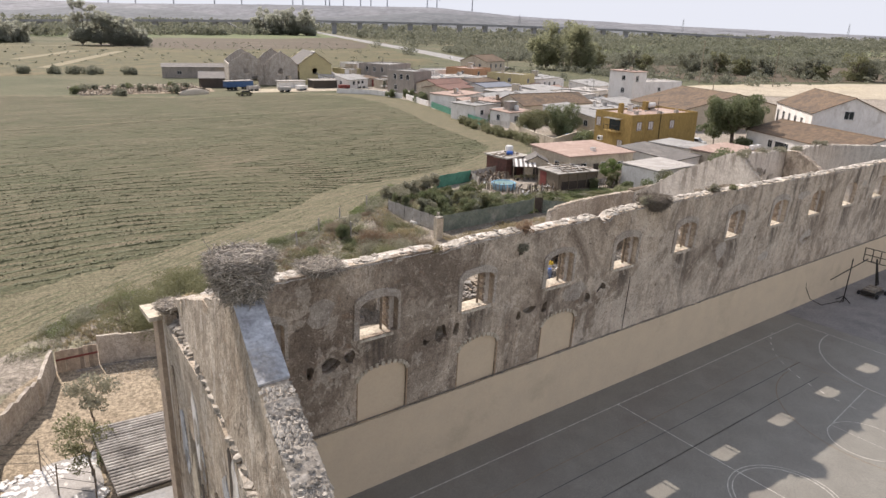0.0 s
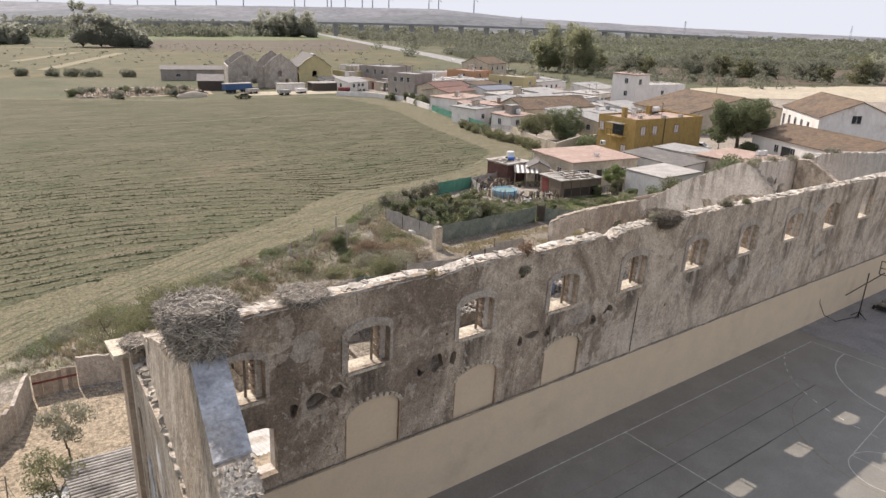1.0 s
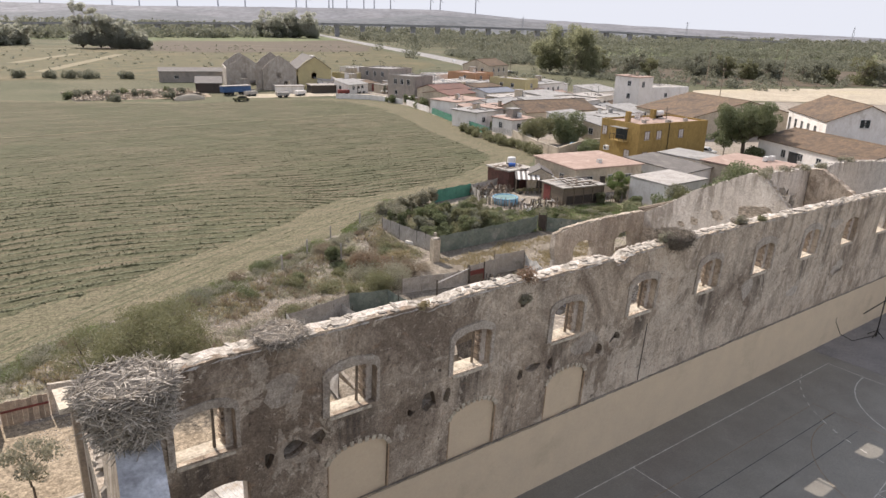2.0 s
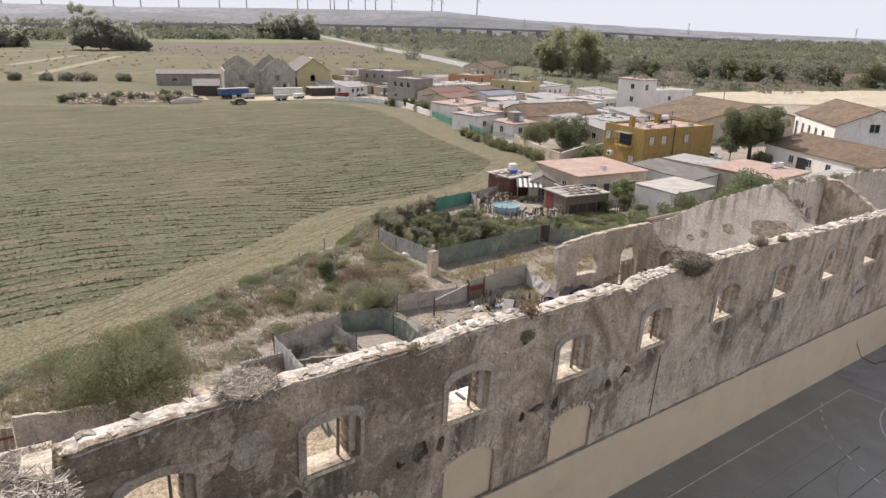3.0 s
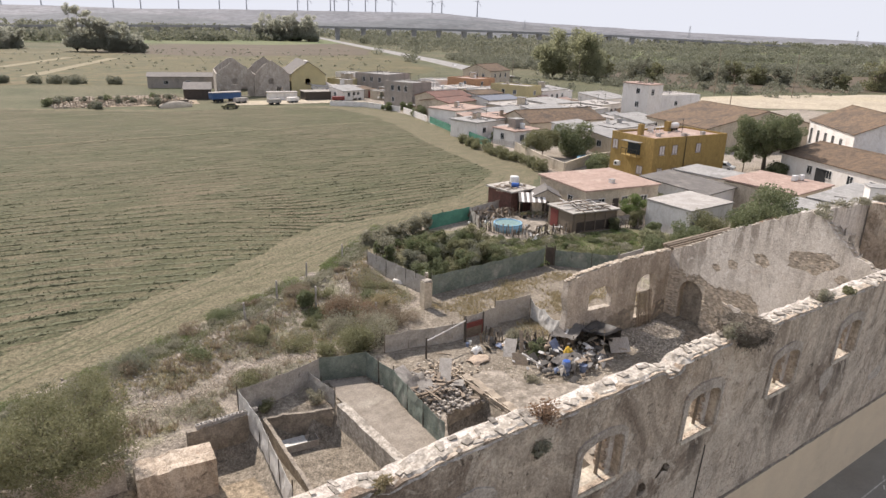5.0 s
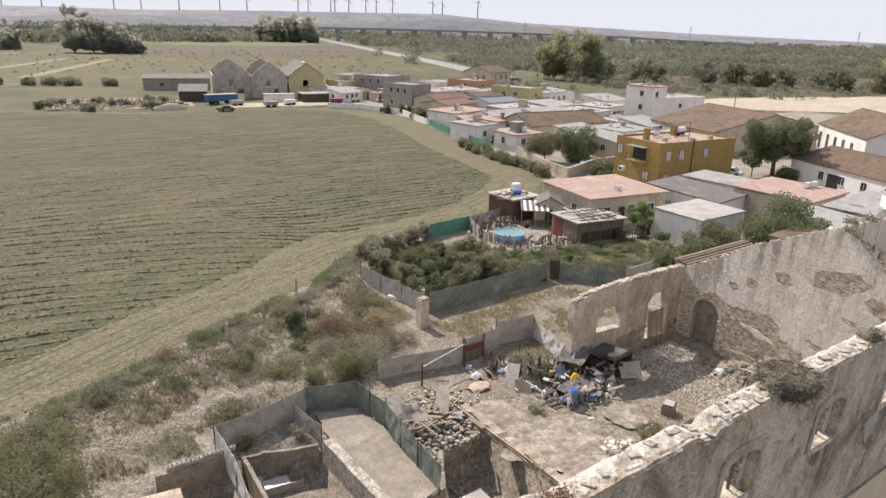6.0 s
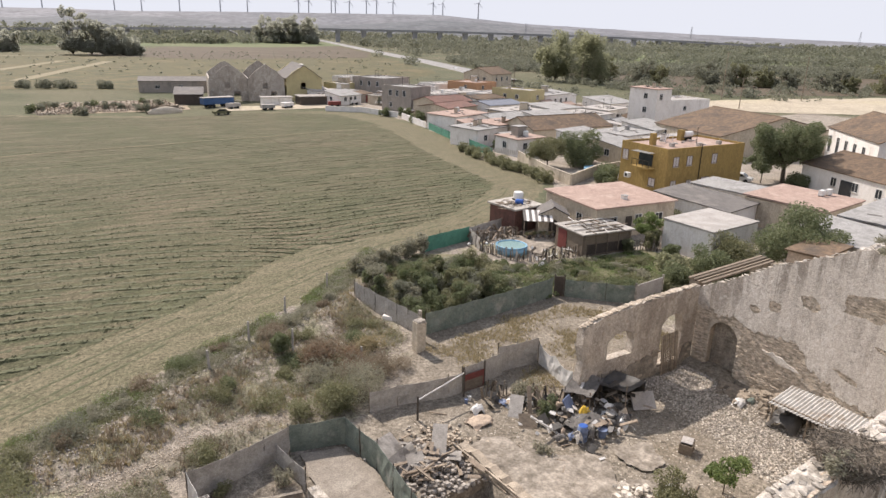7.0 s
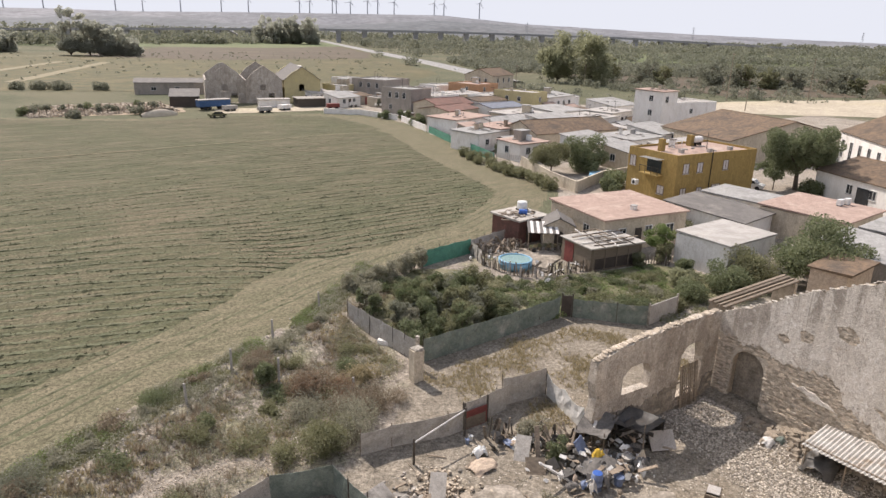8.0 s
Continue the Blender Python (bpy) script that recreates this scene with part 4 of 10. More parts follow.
def windrows():
    """Rows of cut grass on the meadow: low ragged swaths, steep on the shaded side, with loose tufts on them."""
    verts, faces, tv, tf = [], [], [], []
    c, k = 36.0, 0
    while c < 190:
        k += 1
        half = k % 2 == 0
        c += .86 + 0.07 * math.sin(k * 1.3)
        rr = random.Random(k)
        prev = None
        step = 0.26 if c < 100 else 0.45
        x = -75.0
        while x < 95:
            x += step
            y = row_y(x, c) + 0.28 * noise.noise((x * .09, c * .5, 2)) + .1 * noise.noise((x * .5, c * .5, 2))
            if half and row_y(x, c + .86) - row_y(x, c - .86) < 2.6:
                prev = None
                continue
            if not inside(FIELD, x, y) or not inside(FIELD, x + 4, y - 6) or not inside(FIELD, x + 8.5, y - 1):
                prev = None
                continue
            amt = noise.noise((x * .22, c * 3, 1)) + 0.6 * noise.noise((x * .9, c * 3, 6)) + .5 * noise.noise((x * .03, y * .03, 8))
            if amt < -.75:
                prev = None
                continue
            z = zg(x, y) - 0.02
            fade = float(np.interp(c, [36, 75, 105, 150], [1, .85, .55, .3]))
            h = max(0.015, 0.095 + 0.09 * amt + rr.uniform(-.04, .04)) * fade
            for _ in range(2 if c < 100 else 1):
                if rr.random() < (0.6 + 0.5 * amt) * (.4 + .6 * fade):
                    w, th = rr.uniform(.07, .2), h + rr.uniform(-.02, .11) * fade
                    cx, cy, a0 = x + rr.uniform(-.15, .15), y + rr.gauss(-.02, .2), rr.uniform(0, 1.6)
                    b = len(tv)
                    for i in range(4):
                        q = w * rr.uniform(.6, 1.3)
                        tv.append((cx + q * 1.5 * math.cos(a0 + i * 1.571), cy + q * math.sin(a0 + i * 1.571), z))
                    tv.append((cx + rr.uniform(-.12, .12), cy + rr.uniform(-.12, .12), z + th))
                    tf += [(b + i, b + (i + 1) % 4, b + 4) for i in range(4)]
            b = len(verts)
            j = rr.uniform(-.06, .06)
            verts += [(x, y - .3 + j, z), (x, y - .17 + rr.uniform(-.09, .09), z + h), (x, y + .1 + j, z + h * .8), (x, y + .45, z)]
            if prev is not None:
                faces += [(prev + i, b + i, b + i + 1, prev + i + 1) for i in range(3)]
            prev = b
    # mower rounds along the field's edge
    for off in (1.2, 2.0, 3.1, 4.0, 5.2, 6.1, 7.2, 8.3, 9.2):
        prev = None
        rr = random.Random(int(off * 10))
        for i in range(420):
            x = -14 + i * .25
            y = float(np.interp(x, [-60, -12, -1, 11.5, 28, 36, 50, 62, 73.6, 90], [2, 24, 31.6, 38.6, 46.5, 48.5, 51, 57, 66.5, 90])) + off * 1.12 + .25 * noise.noise((x * .2, off, 4))
            if not inside(FIELD, x, y) or x > 66 or noise.noise((x * .12, off * 2, 9)) < -.1:
                prev = None
                continue
            z, h = zg(x, y) - .02, .025 + .03 * rr.random()
            if rr.random() < .3 + .6 * noise.noise((x * .3, off, 8)):
                q = len(tv)
                for u in range(4):
                    tv.append((x + .3 * math.cos(u * 1.57 + i), y + .16 * math.sin(u * 1.57 + i), z))
                tv.append((x, y, z + rr.uniform(.04, .11)))
                tf += [(q + u, q + (u + 1) % 4, q + 4) for u in range(4)]
            b = len(verts)
            verts += [(x, y - .25, z), (x, y + rr.uniform(-.1, .1), z + h), (x, y + .25, z)]
            if prev is not None:
                faces += [(prev, b, b + 1, prev + 1), (prev + 1, b + 1, b + 2, prev + 2)]
            prev = b
    tagged(raw("hay_rows", verts, faces, "hay"), "low rows of cut green grass drying on the meadow", "hay", kind="stuff")
    tagged(raw("hay_tufts", tv, tf, "hay_tuft"), "ragged tufts of cut grass along the mown rows", "hay", kind="stuff")


M["hay_tuft"] = mat("cut_grass_tuft", (0.15, 0.138, 0.082), (0.105, 0.105, 0.056), 0.5, c3=(0.17, 0.15, 0.085), big=0.06, spots=0.5, bump=0.5, fine=9.0, vary=0.3, island=True)
windrows()
road_pts = [(-40 + 4 * i, 121.6 + .055 * 4 * i + .3 * math.sin(i)) for i in range(30)]
patch("mower_track", [(x, y - .2) for x, y in road_pts] + [(x, y + .2) for x, y in road_pts[::-1]], -0.235, "straw", "thin bleached wheel track across the meadow", "track")

# ---- the ruin: long hall wall beside the court ----
WALL_T = 0.75
SILLS = [-5.4, -0.3, 4.98, 10.3, 15.4, 20.8, 26.1, 31.4, 36.7, 41.9, 47.1, 52.3]
WALL_TOP = path_z([(-7.7, 10.75), (-4, 10.95), (3.2, 10.95), (3.6, 10.75), (5.0, 10.95), (8.3, 10.98), (8.8, 10.8), (13.6, 10.9), (13.9, 10.6), (14.5, 10.6), (14.8, 10.9), (18, 10.95),
                   (24, 10.85), (33, 10.7), (40, 10.55), (48, 10.5), (60, 10.4)])


def hall_wall():
    top = ragged(-7.7, 60, WALL_TOP, 0.35, 0.05, 3)
    outline = [(-7.7, -0.4), (60, -0.4)] + top[::-1]
    win = [arch(s - .04, s + 1.82, 7.65, 9.38, 0.34, 9) for s in SILLS]
    inner_win = [arch(s - .04, s + 1.6, 7.65, 9.38, 0.34, 9) for s in SILLS]
    low = arch(-4.95, -3.2, 4.3, 6.45, 0.35)
    doors = [arch(-0.36, 2.1, 3.45, 6.15, 0.5), arch(5.0, 7.35, 3.45, 6.05, 0.5), arch(10.37, 12.8, 3.45, 6.0, 0.5)]
    rr = random.Random(11)
    holes = []
    for x, z, w, h in ((-2.55, 6.75, .4, .6), (-1.6, 6.85, 1.0, .7), (-0.75, 6.95, .55, .65), (3.1, 6.75, .45, .6), (3.9, 6.9, .8, .95), (4.75, 6.8, .45, .7), (4.35, 8.05, .18, .15),
                       (8.65, 6.55, .35, .5), (9.4, 6.7, .9, .4), (10.4, 6.6, .4, .65), (13.6, 6.4, .5, .6), (14.7, 6.6, .8, .85), (19.6, 5.9, .18, .3), (-5.9, 6.8, .4, .5)):
        n = 11
        holes.append([(x + w / 2 * math.cos(a) * rr.uniform(.65, 1.15), z + h / 2 * math.sin(a) * rr.uniform(.65, 1.15)) for a in (i * math.tau / n for i in range(n))])
    t = new("wall_north")
    tagged(t, "long roofless ruin wall of stained grey plaster with arched windows", "wall", kind="structure")
    part("front_layer", slab([outline] + win + [low] + doors + holes, 0.3, lambda u, v, w: (u, w, v)), "hall_plaster", t)
    part("back_layer", slab([outline] + inner_win + [low] + holes, WALL_T - 0.3, lambda u, v, w: (u, 0.3 + w, v)), "plaster_pale", t)
    for h in holes:
        xs, zs = [p[0] for p in h], [p[1] for p in h]
        part("cavity", boxm(min(xs) - .05, max(xs) + .05, .69, .747, min(zs) - .05, max(zs) + .05), "masonry", t, "bare rubble in a broken hole")
    for (x0, x1, z1) in ((-0.36, 2.1, 6.15), (5.0, 7.35, 6.05), (10.37, 12.8, 6.0)):
        part("door_infill", slab([arch(x0 + .01, x1 - .01, 3.5, z1 - .01, 0.5)], 0.12, lambda u, v, w: (u, 0.08 + w, v)), "cream", t, "cream-painted blocked archway")
        # brown painted line round the blocked arch
        outer, inner = arch(x0 - .045, x1 + .06, 3.62, z1 + .03, 0.5, 11), arch(x0, x1, 3.62, z1, 0.5, 11)
        ring = outer[1:] + outer[:1] + inner[:1] + inner[1:][::-1]
        part("arch_trim", slab([ring], 0.03, lambda u, v, w: (u, -0.025 + w, v)), "trim_paint", t, "brown painted edging")
        c, hw = (x0 + x1) / 2, (x1 - x0) / 2
        for i in range(13):
            a = math.pi * (i + .5) / 13
            q = part("arch_brick", boxm(-.075, .075, -.045, .02, -.07, .11, .02), "sill_stone", t)
            q.matrix_local = pose(c + (hw + .03) * math.cos(a), 0, z1 - .5 + .55 * math.sin(a)) @ Matrix.Rotation(math.pi / 2 - math.atan2(math.sin(a) * hw, math.cos(a) * .5), 4, "Y")
    # raised plaster surrounds and pale sills of the windows
    for k, s in enumerate(SILLS):
        if k in (1, 3, 4, 2, 5, 6, 7, 0):
            outer, inner = arch(s - .27 + rr.uniform(-.03, .03), s + 1.96 + rr.uniform(-.03, .03), 7.68, 9.7 + rr.uniform(-.05, .08), 0.42, 9), arch(s - .04, s + 1.82, 7.68, 9.38, 0.34, 9)
            outer = outer[:2] + [(u + rr.uniform(-.035, .035), v + rr.uniform(-.035, .035)) for u, v in outer[2:]]
            ring = outer[1:] + outer[:1] + inner[:1] + inner[1:][::-1]
            part("surround", slab([ring], 0.08, lambda u, v, w: (u, -0.075 + w, v)), "surround", t)
        if k < 6:
            part("frame_post", boxm(s + 1.2, s + 1.28, .34, .42, 7.66, 9.3, .01), "wood", t, "bleached remains of a window frame")
            part("lintel", boxm(s, s + 1.58, .45, .7, 9.2, 9.34, .02), "wood", t)
        if k < 9:
            for i in range(11):
                part("reveal_brick", boxm(s + 1.53 - .03 * (i % 2), s + 1.63, .33 + .05 * (i % 3), .74, 7.68 + i * .14, 7.8 + i * .14, .012), "brick", t)
        u0, u1 = s - .03 + rr.uniform(-.03, .03), s + 1.72 + rr.uniform(-.1, .06)
        part("sill", slab([[(-.07, 7.5), (.3, 7.56), (WALL_T - .02, 7.66), (WALL_T - .02, 7.72), (.3, 7.68), (-.05, 7.57)]], u1 - u0, lambda u, v, w: (u0 + w, u, v)), "sill_stone", t, "bleached stone sill")
    return t


NORTH = hall_wall()


def cream_band():
    t = tagged(new("court_dado"), "smooth cream-painted lower wall along the court", "wall", kind="structure")
    part("render_coat", slab([[(-6.6, -0.3), (60, -0.3), (60, 3.58), (10, 3.62), (-6.6, 3.66)]], 0.06, lambda u, v, w: (u, -0.06 + w, v)), "cream", t)
    low_edge = ragged(-6.6, 60, lambda u: float(np.interp(u, [-6.6, 10, 60], [3.64, 3.6, 3.56])) + .03 * noise.noise((u * .8, 3, 1)), .22, .022, 71)
    top_edge = ragged(-6.6, 60, lambda u: float(np.interp(u, [-6.6, 10, 60], [3.72, 3.67, 3.62])) + .05 * noise.noise((u * .6, 7, 1)), .22, .025, 72)
    # the ledge's dark colour also draws the shadow line above the cream
    part("edge_line", slab([low_edge + top_edge[::-1]], 0.085, lambda u, v, w: (u, -0.085 + w, v)), "masonry", t, "thin broken plaster ledge in a shadow-dark tone")
    return t


DADO = cream_band()


LEDGE_X = path_z([(-17, -9.75), (-12, -8.95), (-9, -8.45), (-5.6, -8.0), (-2.3, -7.78), (0.95, -7.65)])
GABLE_X = path_z([(-17, -9.25), (-11.6, -8.5), (-8.5, -8.03), (-4, -7.6), (0.75, -7.25)])


def west_gable():
    """End wall with a raking gable; a ledge of broken tiles runs along its foot."""
    t = tagged(new("wall_west"), "end wall of the ruin with a raking gable of peeling plaster", "wall", kind="structure")
    out = LEDGE_X
    ztop = path_z([(-17, 10.2), (-8.2, 14.0), (0.75, 10.7)])
    body = [(-17 + .75 * i, -0.4) for i in range(24)] + [(0.75, -.4), (0.75, 10.3)] + [(-.25 - .75 * i, 10.29 - .008 * i) for i in range(23)] + [(-17, 10.1)]
    part("lower_wall", slab([body, arch(-3.4, -2.2, 5.2, 7.6, .3), arch(-6.6, -5.2, 4.4, 7.0, .3)], 1.0, lambda u, v, w: (out(u) + w, u, v)), "gable_plaster", t)
    rake = ragged(-17, 0.7, ztop, 0.4, 0.05, 5)
    part("gable", slab([[(-17, 10.0), (0.7, 10.0)] + rake[::-1]], 0.62, lambda u, v, w: (GABLE_X(u) + w, u, v)), "gable_plaster", t)
    for lo, hi, material, name, label in ((-11.0, -8, "lime", "gable_top", "bluish limewashed gable top"), (-18, -10.7, "coping", "gable_rake", "crumbling masonry of the lower rake")):
        lip = [(y, z) for y, z in rake if lo < y < hi]
        cap = [(y, z + .05) for y, z in lip]
        part(name, slab([lip + cap[::-1]], 0.7, lambda u, v, w: (GABLE_X(u) - .04 + w, u, v)), material, t, label)
    part("corner_pier", slab([[(0.1, -0.4), (0.95, -0.4), (0.95, 10.35), (0.1, 10.35)]], 0.9, lambda u, v, w: (out(u) - 0.18 + w, u, v)), "brick", t, "brown brick corner pier")
    part("corner_cap", boxm(-8.15, -7.0, -0.1, 1.15, 10.35, 10.5, 0.03), "sill_stone", t, "pale broken corner cornice")
    return t


WEST = west_gable()

# court
patch("court", [(-7, -0.02), (70, -0.02), (70, -60), (-7, -60)], -0.02, "court", "dark grey asphalt sports court with faded lines", "court")

# ---- distance: hills, viaduct, turbines, roads, woods ----
def ridge(name, pts, depth, label, material, seed):
    """A long hill: a crest line with slopes on both sides, folded by noise."""
    cols = []
    for (x0, y0, z0), (x1, y1, z1) in zip(pts, pts[1:]):
        n = max(2, int(math.dist((x0, y0), (x1, y1)) / 60))
        for i in range(n):
            f = i / n
            cols.append((x0 + (x1 - x0) * f, y0 + (y1 - y0) * f, z0 + (z1 - z0) * f))
    verts, rows = [], 9
    for x, y, z in cols:
        for j in range(rows):
            f = j / (rows - 1)
            k = math.sin(math.pi * f * .5) ** 1.3
            xx, yy = x - (1 - f) * depth * .56, y - (1 - f) * depth * .77
            verts.append((xx, yy, -2 + (z + 2) * k * (1 + .16 * (1 - f) * noise.noise((xx * .004, yy * .004, seed))) + (3 * noise.noise((xx * .01, yy * .01, seed)) if j < rows - 1 else 1.2 * noise.noise((xx * .02, yy * .02, seed)))))
        verts.append((x + depth * .5, y + depth * .7, -5))
    r = rows + 1
    faces = [(i * r + j, (i + 1) * r + j, (i + 1) * r + j + 1, i * r + j + 1) for i in range(len(cols) - 1) for j in range(r - 1)]
    return tagged(raw(name, verts, faces, material, smooth=True), label, "hills", kind="structure")


# haze of the distance is mixed into the woodland colour too
M["hill_near"] = mat("hazy_wooded_hills", (0.125, 0.13, 0.135), (0.10, 0.107, 0.112), 0.006, c3=(0.15, 0.148, 0.15), big=0.003, spots=0.35, bump=0.0, fine=0.04)
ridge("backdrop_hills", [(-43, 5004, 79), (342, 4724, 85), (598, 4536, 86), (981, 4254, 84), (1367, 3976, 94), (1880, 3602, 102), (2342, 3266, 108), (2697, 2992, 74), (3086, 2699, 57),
                         (3475, 2408, 42), (3737, 2213, 36), (4124, 1924, 26), (4806, 1415, 10)], 900, "haze-grey dry hills along the horizon", "hill", 1)
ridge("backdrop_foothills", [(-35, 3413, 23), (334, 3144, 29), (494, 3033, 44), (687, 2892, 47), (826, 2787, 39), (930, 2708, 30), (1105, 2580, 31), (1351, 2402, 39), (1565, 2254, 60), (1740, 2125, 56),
                             (1844, 2047, 50), (2085, 1860, 22), (2300, 1700, 8)], 500, "darker hazy wooded foothills below the pale hills", "hill_near", 2)


def viaduct():
    t = thing("viaduct", pose(0, 0, 0), "long grey concrete railway viaduct far across the plain", "bridge")
    pts = [(-16, 1437, 4), (96, 1356, 7), (245, 1249, 12.5), (524, 1048, 20), (722, 968, 21), (1037, 866, 19), (1339, 705, 9)]
    for p, q in zip(pts, pts[1:]):
        d = math.dist(p[:2], q[:2])
        ux, uy = (q[0] - p[0]) / d, (q[1] - p[1]) / d
        f = lambda u, v, w: (p[0] + ux * u + uy * w, p[1] + uy * u - ux * w, p[2] + (q[2] - p[2]) * u / d + v)
        part("deck", slab([[(-1, -2.6), (d + 1, -2.6), (d + 1, 1.0), (-1, 1.0)]], 12, f), "viaduct", t)
        n = max(1, round(d / 46))
        for i in range(n):
            u = d * (i + .5) / n
            zt = p[2] + (q[2] - p[2]) * u / d - 2.6
            part("pier", slab([[(u - 3.2, -zt - 20 - 2.6 + 0), (u + 3.2, -zt - 20 - 2.6), (u + 3.8, -2.6), (u - 3.8, -2.6)]], 7, lambda a, v, w: f(a, v, w + 2.5)), "viaduct", t)
    # the V-shaped pier of the main span
    for s in (-1, 1):
        part("strut", slab([[(-2, 0), (2, 0), (s * 30 + 2.5, 14), (s * 30 - 2.5, 14)]], 7, lambda u, v, w: (420 + .81 * u + .58 * w, 1126 - .58 * u + .81 * w, 1 + v)), "viaduct", t)


viaduct()


def turbine():
    t = thing("wind_turbine", pose(347, 4581, 70), "white wind turbine standing on the far hills", "turbine", "turbines on the hills")
    part("tower", rod(bmesh.new(), (0, 0, 0), (0, 0, 85), 3.4, 2.4, 8), "mast", t)
    part("nacelle", boxm(-2, 2, -5, 5, 84, 88), "mast", t)
    hub = part("hub", lathe(bmesh.new(), [(1.8, -1.5), (1.8, 1.5), (.6, 2.6)], 10, Matrix.Translation((0, -5.5, 86)) @ Matrix.Rotation(radians(90), 4, "X")), "mast", t)
    for i in range(3):
        a = radians(20 + 120 * i)
        part("blade", rod(bmesh.new(), (0, -6, 86), (34 * math.sin(a), -6, 86 + 34 * math.cos(a)), 2.0, .8, 5), "mast", hub)
    return t


_turb = turbine()
_rt = random.Random(4)
for _x, _y in ((524, 4452), (843, 4223), (963, 4136), (1131, 4015), (1311, 3885), (1431, 3799), (1657, 3636), (1702, 3604), (1802, 3531), (1820, 3519), (1882, 3474), (1957, 3419), (2003, 3387), (2075, 3334), (2253, 3206), (2296, 3175), (2454, 3062)):
    copy_thing(_turb, pose(_x, _y, _rt.uniform(70, 88), 0, 0, _rt.uniform(-70, 10)))


def road_strip(name, pts, w, z, label):
    verts, faces = [], []
    for i, (x, y) in enumerate(pts):
        a, b = pts[max(0, i - 1)], pts[min(len(pts) - 1, i + 1)]
        d = math.dist(a, b)
        nx, ny = -(b[1] - a[1]) / d * w / 2, (b[0] - a[0]) / d * w / 2
        for s, zz in ((1.7, -.4), (1, z), (-1, z), (-1.7, -.4)):
            verts.append((x + nx * s, y + ny * s, zz))
    for i in range(len(pts) - 1):
        for j in range(3):
            faces.append((i * 4 + j, (i + 1) * 4 + j, (i + 1) * 4 + j + 1, i * 4 + j + 1))
    return tagged(raw(name, verts, faces, "road"), label, "road", kind="structure")


road_strip("road", [(215, 235), (233, 280), (246, 307), (285, 403), (326, 514), (378, 654), (462, 878), (540, 1080), (600, 1240)], 7, .8, "pale straight country road on a low embankment")
road_strip("hill_road", [(930, 2500), (1050, 2620), (1150, 2760), (1180, 2900), (1300, 3050)], 10, 12, "pale road climbing the far hills")


def pylon(x, y, h, label="thin lattice pylon on the plain", cat="pylon", name="pylon"):
    t = thing(name, pose(x, y, -.3), label, cat, "pylons across the plain")
    for s in ((-1, -1), (1, -1), (1, 1), (-1, 1)):
        part("leg", rod(bmesh.new(), (s[0] * h * .07, s[1] * h * .07, 0), (s[0] * h * .01, s[1] * h * .01, h), h * .006, h * .004, 4), "mast", t)
    for z in (.72, .82, .92):
        part("arm", rod(bmesh.new(), (-h * .12, 0, h * z), (h * .12, 0, h * z), h * .006, h * .004, 4), "mast", t)


for _x, _y, _h in ((1060, 1150, 45), (1560, 1080, 48), (1750, 760, 45), (1960, 640, 45)):
    pylon(_x, _y, _h)
for _x, _y, _h in ((236, 141, 17), (265, 126, 16), (170, 183, 11), (210, 118, 10), (240, 215, 14)):
    t = thing("utility_pole", pose(_x, _y, -.3), "tall thin wooden utility pole behind the village", "pole", "poles behind the village")
    part("shaft", rod(bmesh.new(), (0, 0, 0), (.4, 0, _h), .16, .11, 6), "wood", t)
    part("crossarm", boxm(-.7, 1.3, -.06, .06, _h - .6, _h - .45), "wood", t)

tree("poplar_tree", 242, 234, -.3, 24.5, 8.5, "l_poplar", "tall broad poplar tree behind the village", 101, 8000, .56, .5, .04, 16, group="poplars behind the village", clump=.9)
tree("poplar_tree", 249, 219, -.3, 22.5, 9.5, "l_poplar", "tall broad poplar tree behind the village", 102, 8500, .56, .5, .04, 17, group="poplars behind the village", clump=.9)
for _k, (_x, _y, _h, _s) in enumerate(((77, 520, 31, 9), (88, 517, 25, 9), (100, 514, 18, 9), (112, 510, 12, 8), (22, 560, 21, 11), (8, 575, 24, 12), (44, 575, 15, 9), (-20, 600, 26, 14), (33, 566, 16, 10), (-2, 560, 20, 11))):
    tree("eucalyptus_tree", _x, _y, -.5, _h, _s, "l_haze", "haze-paled tall tree by the river far across the field", 110 + _k, 5500, .8, .5, .02, 13, group="trees by the river", clump=.65)
_rr = random.Random(58)
for _k in range(20):
    _f = (_k + _rr.uniform(-.4, .4)) / 19
    _x, _y = 285 + 85 * _f + _rr.uniform(-14, 14), 228 - 140 * _f + _rr.uniform(-10, 10)
    tree("riverside_tree", _x, _y, -.4, _rr.uniform(7, 12.5), _rr.uniform(4, 6.5), "l_far" if _k % 3 else "l_olive", "grey-green round tree among the scrub behind the village", 170 + _k, 1500, .6, .5, .03, 9, group="trees among the scrub", clump=.65)
for _k in range(11):
    _x, _y = 368 + _k * 6.0, 925 - _k * 4.4 + 14 * math.sin(_k * 2.1)
    tree("grove_tree", _x, _y, -.5, 32 + 7 * math.sin(_k * 1.7), 13, "l_haze", "haze-paled dense tree in a grove beside the road", 130 + _k, 4200, 1.1, .6, .02, 12, group="grove beside the road", clump=.7)
for _k, (_x, _y) in enumerate(((23, 259), (30, 257), (36, 254), (47, 250), (14, 262))):
    bush("field_bush", _x, _y, -.3, 3.6, 2.3, "l_far", "low grey-green bush at the field's edge", 150 + _k, 1300, .3, "bushes at the field's edge")


